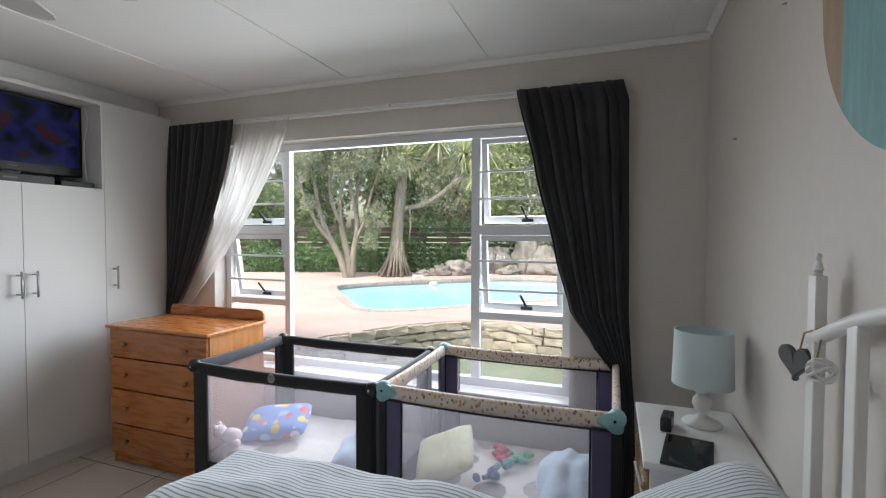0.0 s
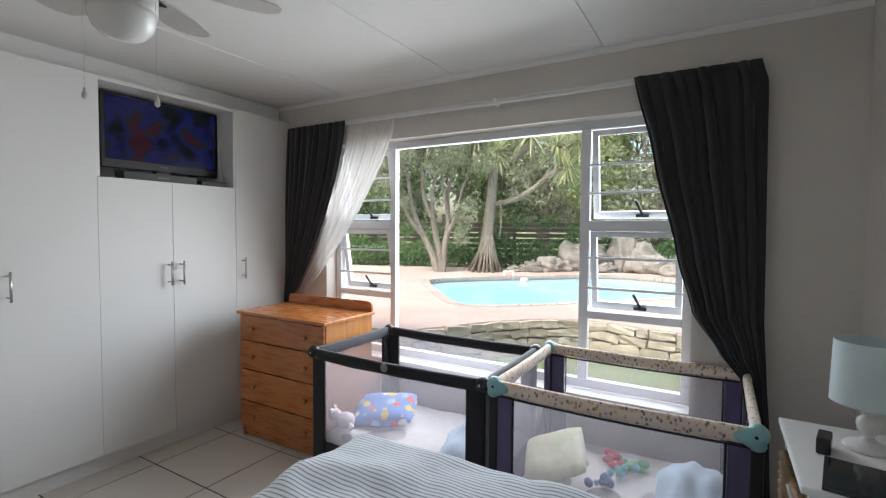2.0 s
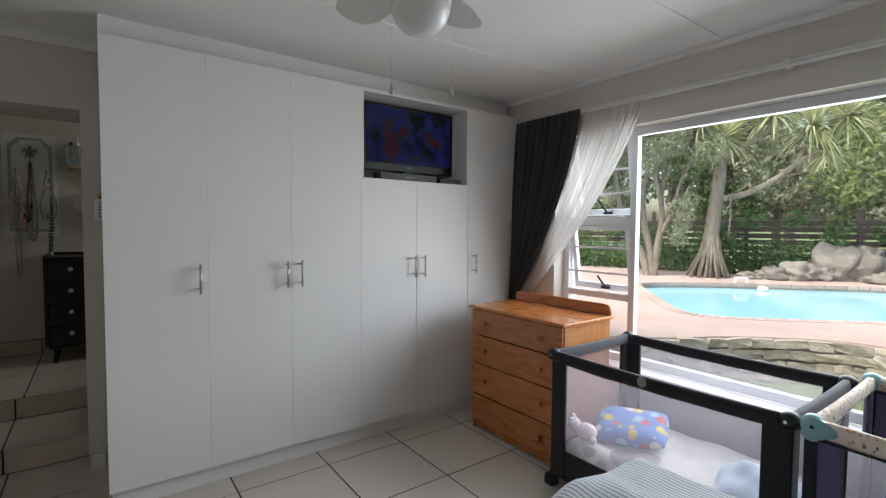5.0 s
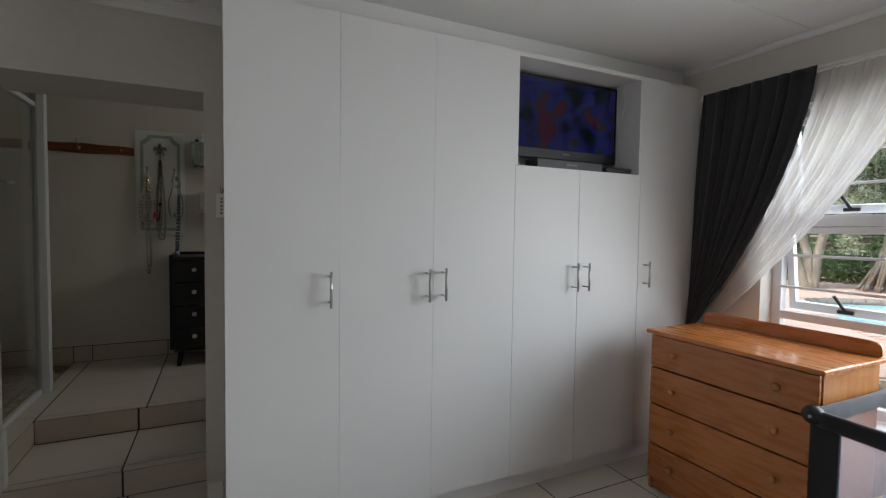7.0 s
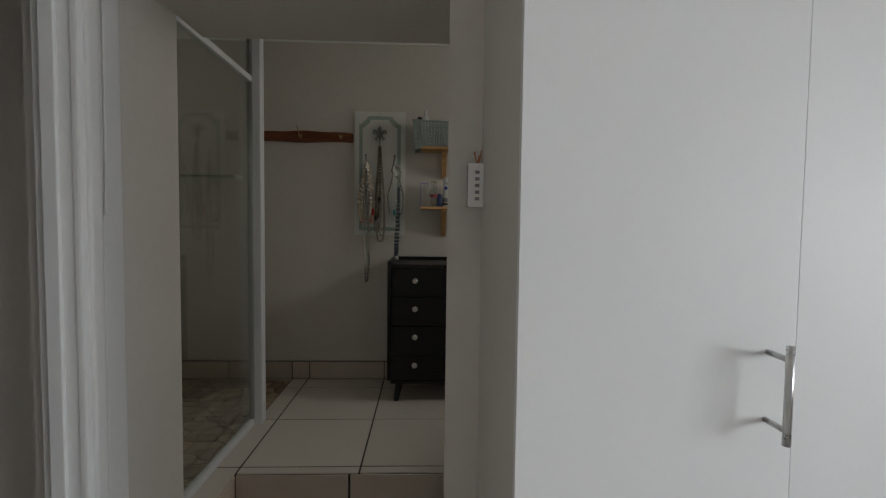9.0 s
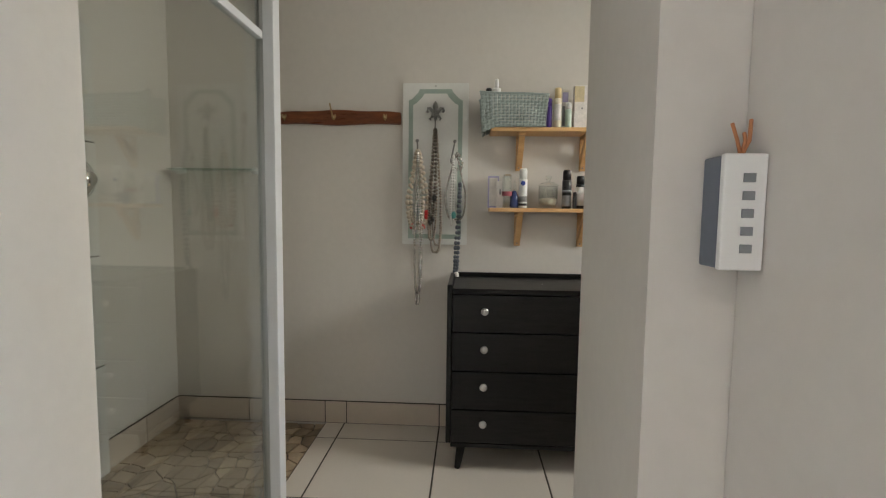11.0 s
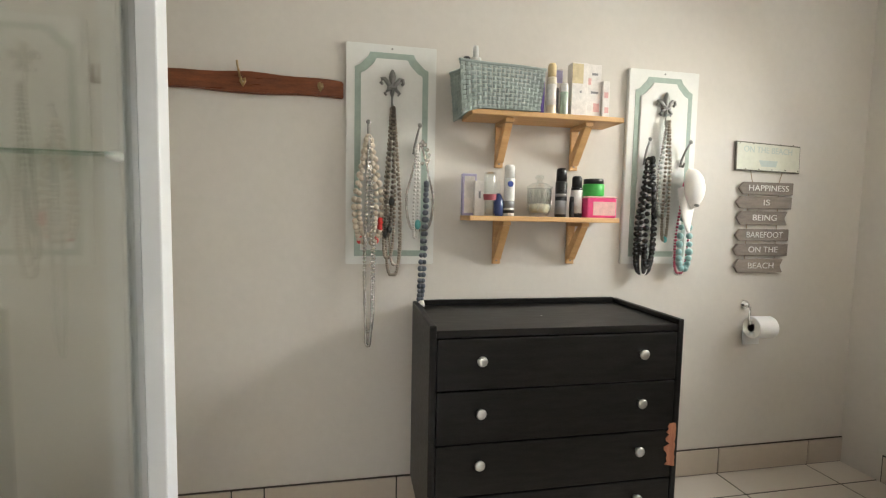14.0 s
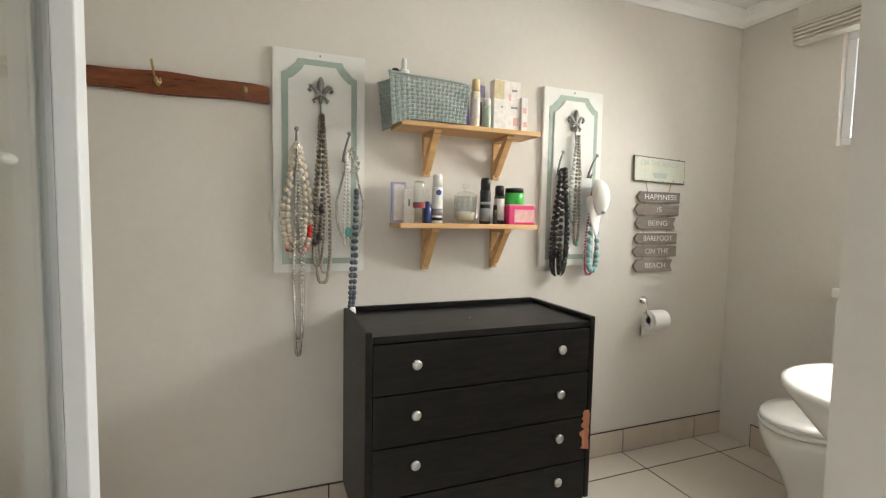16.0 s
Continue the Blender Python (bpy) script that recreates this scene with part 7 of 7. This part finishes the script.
for q in ((0.55, -0.2, 1.25), (0.62, -0.1, 1.55), (0.5, -0.2, 1.9), (0.75, 0.0, 2.1), (-0.95, -0.2, 2.2), (-1.4, 0.0, 2.7)):
    lum.append((at(B, *q), (0.2, 0.2, 0.2)))
part("twigs", tw, M_BARK, gt, "", True)
tagged(leafy("crown", leaves(lum, 20000, 0.042, 21), L_MID, gt), kind="stuff")

# screw pine with stilt roots and tufts of long leaves
P0 = (-4.6, 11.82, DZ)
sp_ = thing("screw_pine", "screw pine with stilt roots and tufts of strap leaves", "tree")
part("trunk", tube(smooth_line([at(P0, 0.0, 0, 0.95), at(P0, 0.05, 0, 1.5), at(P0, 0.11, 0, 2.1), at(P0, 0.16, 0, 2.7), at(P0, 0.20, 0, 3.3)], 4), 0.165, 14, None, 0.115), M_BARK, sp_, "", True)
for k in range(24):
    a = 2 * math.pi * k / 24
    rf = 0.40 + 0.07 * math.sin(k * 2.4)
    part("stilt_root", tube([at(P0, 0.04 + 0.12 * math.cos(a), 0.12 * math.sin(a), 1.32 - 0.09 * (k % 3)), at(P0, 0.02 + 0.22 * math.cos(a), 0.22 * math.sin(a), 0.85), at(P0, rf * math.cos(a), rf * math.sin(a), DZ - 0.02)], 0.030, 7), M_BARK, sp_, "", True)
part("hanging_root", tube([at(P0, 0.36, -0.15, 2.15), at(P0, 0.37, -0.18, 1.7), at(P0, 0.34, -0.18, 1.25)], 0.018, 6), M_BARK, sp_, "", True)
PINE_LIMBS = [[(0.11, 0, 2.10), (0.60, -0.05, 2.20), (1.05, -0.1, 2.42), (1.50, -0.1, 2.80), (1.72, -0.1, 3.25), (1.80, -0.1, 3.6)],
         [(1.50, -0.1, 2.80), (1.78, -0.15, 2.98), (2.05, -0.2, 3.05)],
         [(1.74, -0.1, 3.30), (2.05, 0.0, 3.55), (2.40, 0.0, 3.75)],
         [(0.18, 0, 2.95), (0.62, 0.05, 3.28), (1.05, 0.1, 3.58), (1.15, 0.1, 3.95)],
         [(0.19, 0, 3.1), (-0.05, 0.1, 3.45), (-0.25, 0.1, 3.9)],
         [(0.20, 0, 3.2), (0.21, -0.05, 3.45)]]
rl = random.Random(9)
for k, lb in enumerate(PINE_LIMBS):
    part("limb", tube(smooth_line([at(P0, *q) for q in lb], 4), 0.075 if k != 5 else 0.10, 9, None, 0.05), M_BARK, sp_, "", True)
    tip = at(P0, *lb[-1])
    V, F = [], []
    for _ in range(170):
        az, el = rl.uniform(0, 6.283), rl.uniform(-0.75, 1.35)
        ln = rl.uniform(0.6, 1.15) * (0.7 if k == 1 else 1)
        d = Vector((math.cos(az) * math.cos(el), math.sin(az) * math.cos(el), math.sin(el)))
        sd = d.cross(Vector((0, 0, 1))).normalized() * 0.024
        p = Vector(tip)
        b0 = len(V)
        for i in range(6):
            t = i / 5
            wv = sd * (1 - t) ** 0.6 if i < 5 else sd * 0.05
            V.extend([tuple(p - wv), tuple(p + wv)])
            d = (d + Vector((0, 0, -0.09 - 0.10 * t))).normalized()
            p = p + d * ln / 5
        F.extend([(b0 + 2 * i, b0 + 2 * i + 1, b0 + 2 * i + 3, b0 + 2 * i + 2) for i in range(5)])
    me = bpy.data.meshes.new("leaf_tuft")
    me.from_pydata(V, [], F)
    leafy("leaf_tuft", me, L_STRAP, sp_)

# tall trees behind the fence
for k, (x, y, h, w) in enumerate(((-13.0, 13.5, 6.5, 2.4), (-9.6, 13.2, 6.0, 2.0), (-7.0, 14.6, 7.0, 2.3), (-4.4, 16.0, 7.0, 2.2), (-2.0, 17.0, 7.5, 2.4), (0.6, 17.6, 7.2, 2.4), (3.0, 17.0, 6.6, 2.3), (5.6, 17.5, 7.0, 2.6), (-16.5, 12.0, 6.5, 2.6), (-5.8, 19.5, 8.5, 2.8), (0.5, 21, 9, 3), (-11, 18, 8.5, 3), (8.5, 15.5, 7, 2.8), (1.8, 15.4, 6.0, 1.9), (4.2, 15.0, 6.2, 2.0), (-0.9, 16.0, 6.4, 2.0))):
    B = (x, y, DZ)
    r = random.Random(k)
    lum = [(at(B, r.uniform(-w, w) * 0.75, r.uniform(-w, w) * 0.5, h * r.uniform(0.22, 0.95)), (w * r.uniform(0.30, 0.5), w * 0.42, h * r.uniform(0.08, 0.14))) for _ in range(15)]
    tp_ = [(at(B, 0, 0, -0.2), at(B, 0.2, 0, h * 0.5), 0.16)] + [(at(B, 0.15, 0, h * r.uniform(0.2, 0.5)), l_[0], 0.05) for l_ in lum[:8]]
    tree("background_tree", B, tp_, lum, 13000, 0.078, (L_LIGHT, L_DARK, L_DARK, L_MID)[k % 4], "tall dense green tree behind the fence", 40 + k)

# ---- tiles and other pieces ----
TILE = {}


def tile(parent, x0, x1, y0, y1, z, material=M_TILE, t=0.008, gap=0.0042):
    """One floor tile with softened edges, its top at z; alike tiles share a mesh."""
    if x1 - x0 < 0.02 or y1 - y0 < 0.02:
        return
    key = (round(x1 - x0, 3), round(y1 - y0, 3), material.name)
    if key not in TILE:
        g = box(-(x1 - x0) / 2 + gap, (x1 - x0) / 2 - gap, -(y1 - y0) / 2 + gap, (y1 - y0) / 2 - gap, -t, 0, 0.0015, seg=1)
        me = bpy.data.meshes.new("tile")
        g.to_mesh(me)
        g.free()
        me.materials.append(material)
        TILE[key] = me
    o = new("tile", TILE[key])
    o.parent = parent
    o.matrix_basis = pose((x0 + x1) / 2, (y0 + y1) / 2, z)


def grid(parent, x0, x1, y0, y1, gx, gy, sx, sy, z):
    xs = sorted({x0, x1} | {gx + sx * k for k in range(-20, 21) if x0 + 0.02 < gx + sx * k < x1 - 0.02})
    ys = sorted({y0, y1} | {gy + sy * k for k in range(-20, 21) if y0 + 0.02 < gy + sy * k < y1 - 0.02})
    for a, b in zip(xs, xs[1:]):
        for c, d in zip(ys, ys[1:]):
            tile(parent, a, b, c, d, z)


grid(floor, -3.246, 1.22, -0.34, 3.42, -2.284, 1.716, 0.513, 0.509, 0.0)
grid(floor, -3.02, -1.0, -1.45, -0.34, -2.284, 1.716, 0.513, 0.509, 0.0)
grid(bath_floor, -5.07, -3.77, -0.338, 2.55, -4.888, 0.212, 0.53, 0.53, FZ)
grid(bath_floor, -3.77, -3.45, 0.60, 2.55, -4.888, 0.212, 0.53, 0.53, FZ)
grid(bath_floor, -5.07, -3.27, -0.45, -0.338, -4.888, 0.212, 0.53, 0.53, FZ)
grid(step, -3.77, -3.24, -0.343, 0.60, -4.888, 0.165, 0.53, 0.53, S1)


def slab(parent, x0, x1, y0, y1, z0, z1, material=M_SKIRT, name="tile"):
    part(name, box(x0, x1, y0, y1, z0, z1, 0.0015, seg=1), material, parent)


# risers
for a, b in ((-0.338, 0.165), (0.172, 0.60)):
    slab(step, -3.246, -3.238, a + 0.002, b - 0.002, 0.004, S1 - 0.009)
    slab(bath_floor, -3.775, -3.767, a + 0.002, b - 0.002, S1 + 0.003, FZ - 0.009)
for a, b in ((-3.765, -3.29),):
    slab(bath_floor, a, b, -0.345, -0.337, S1 + 0.003, FZ - 0.009)
# skirting tiles
sk1 = thing("baseboard_4", "beige tile skirting with dark joints", "skirting", kind="structure")
ys = [-1.33, -0.90, -0.45, -0.325, 0.212, 0.742, 1.272, 1.802, 2.335, 2.55]
part("joint", box(WALLX, WALLX + 0.006, -1.33, 2.55, FZ, FZ + 0.133), M_GROUT, sk1)
for a, b in zip(ys, ys[1:]):
    slab(sk1, WALLX + 0.001, WALLX + 0.011, a + 0.003, b - 0.003, FZ + 0.004, FZ + 0.128)
sk2 = thing("baseboard_5", "beige tile skirting along the shower wall", "skirting", kind="structure")
part("joint", box(-5.06, -4.50, -1.33, -1.324, FZ - 0.02, FZ + 0.133), M_GROUT, sk2)
for a, b in ((-5.056, -4.78), (-4.78, -4.50)):
    slab(sk2, a + 0.002, b - 0.002, -1.329, -1.318, FZ - 0.014, FZ + 0.128)
sk3 = thing("baseboard_6", "beige tile skirting beside the toilet", "skirting", kind="structure")
part("joint", box(-4.87, -3.45, 2.544, 2.55, FZ, FZ + 0.133), M_GROUT, sk3)
for a, b in ((-4.865, -4.36), (-4.36, -3.83), (-3.83, -3.45)):
    slab(sk3, a + 0.002, b - 0.002, 2.538, 2.549, FZ + 0.004, FZ + 0.128)
# shower wall tiles
st = thing("shower_tiling", "large white tiles on the shower wall", "wall tiles", kind="structure")
part("joint", box(-4.50, -3.27, -1.33, -1.306, FZ - 0.02, 2.30), M_GROUT, st)
for a, b in ((-4.50, -3.98), (-3.98, -3.46), (-3.46, -3.27)):
    zs = [FZ - 0.018, 0.788, 1.293, 1.797, 2.30]
    for c, d in zip(zs, zs[1:]):
        slab(st, a + 0.002, b - 0.002, -1.306, -1.299, c + 0.003, d - 0.003, M_SHOWERTILE)
# broken stone pieces of the shower floor
rb = random.Random(17)
nx, ny = 22, 12
gp = {}
for i in range(nx + 1):
    for j in range(ny + 1):
        jx = 0 if i in (0, nx) else rb.uniform(-0.42, 0.42)
        jy = 0 if j in (0, ny) else rb.uniform(-0.42, 0.42)
        gp[i, j] = Vector((-5.06 + 1.78 * (i + jx) / nx, -1.32 + 0.868 * (j + jy) / ny, 0))
for i in range(nx):
    for j in range(ny):
        q = [gp[i, j], gp[i + 1, j], gp[i + 1, j + 1], gp[i, j + 1]]
        c = sum(q, Vector()) / 4
        q = [c + (p - c) * (1 - 0.006 / max(0.02, (p - c).length)) for p in q]
        cut = rb.random()
        if cut < 0.4:
            k = rb.randrange(4)
            q[k:k + 1] = [q[k].lerp(q[k - 1], 0.35), q[k].lerp(q[(k + 1) % 4], 0.35)]
        part("stone_piece", prism([(p.x, p.y) for p in q], FZ - 0.02, FZ - 0.008 + rb.uniform(0, 0.002)), M_STONE, shower_floor)
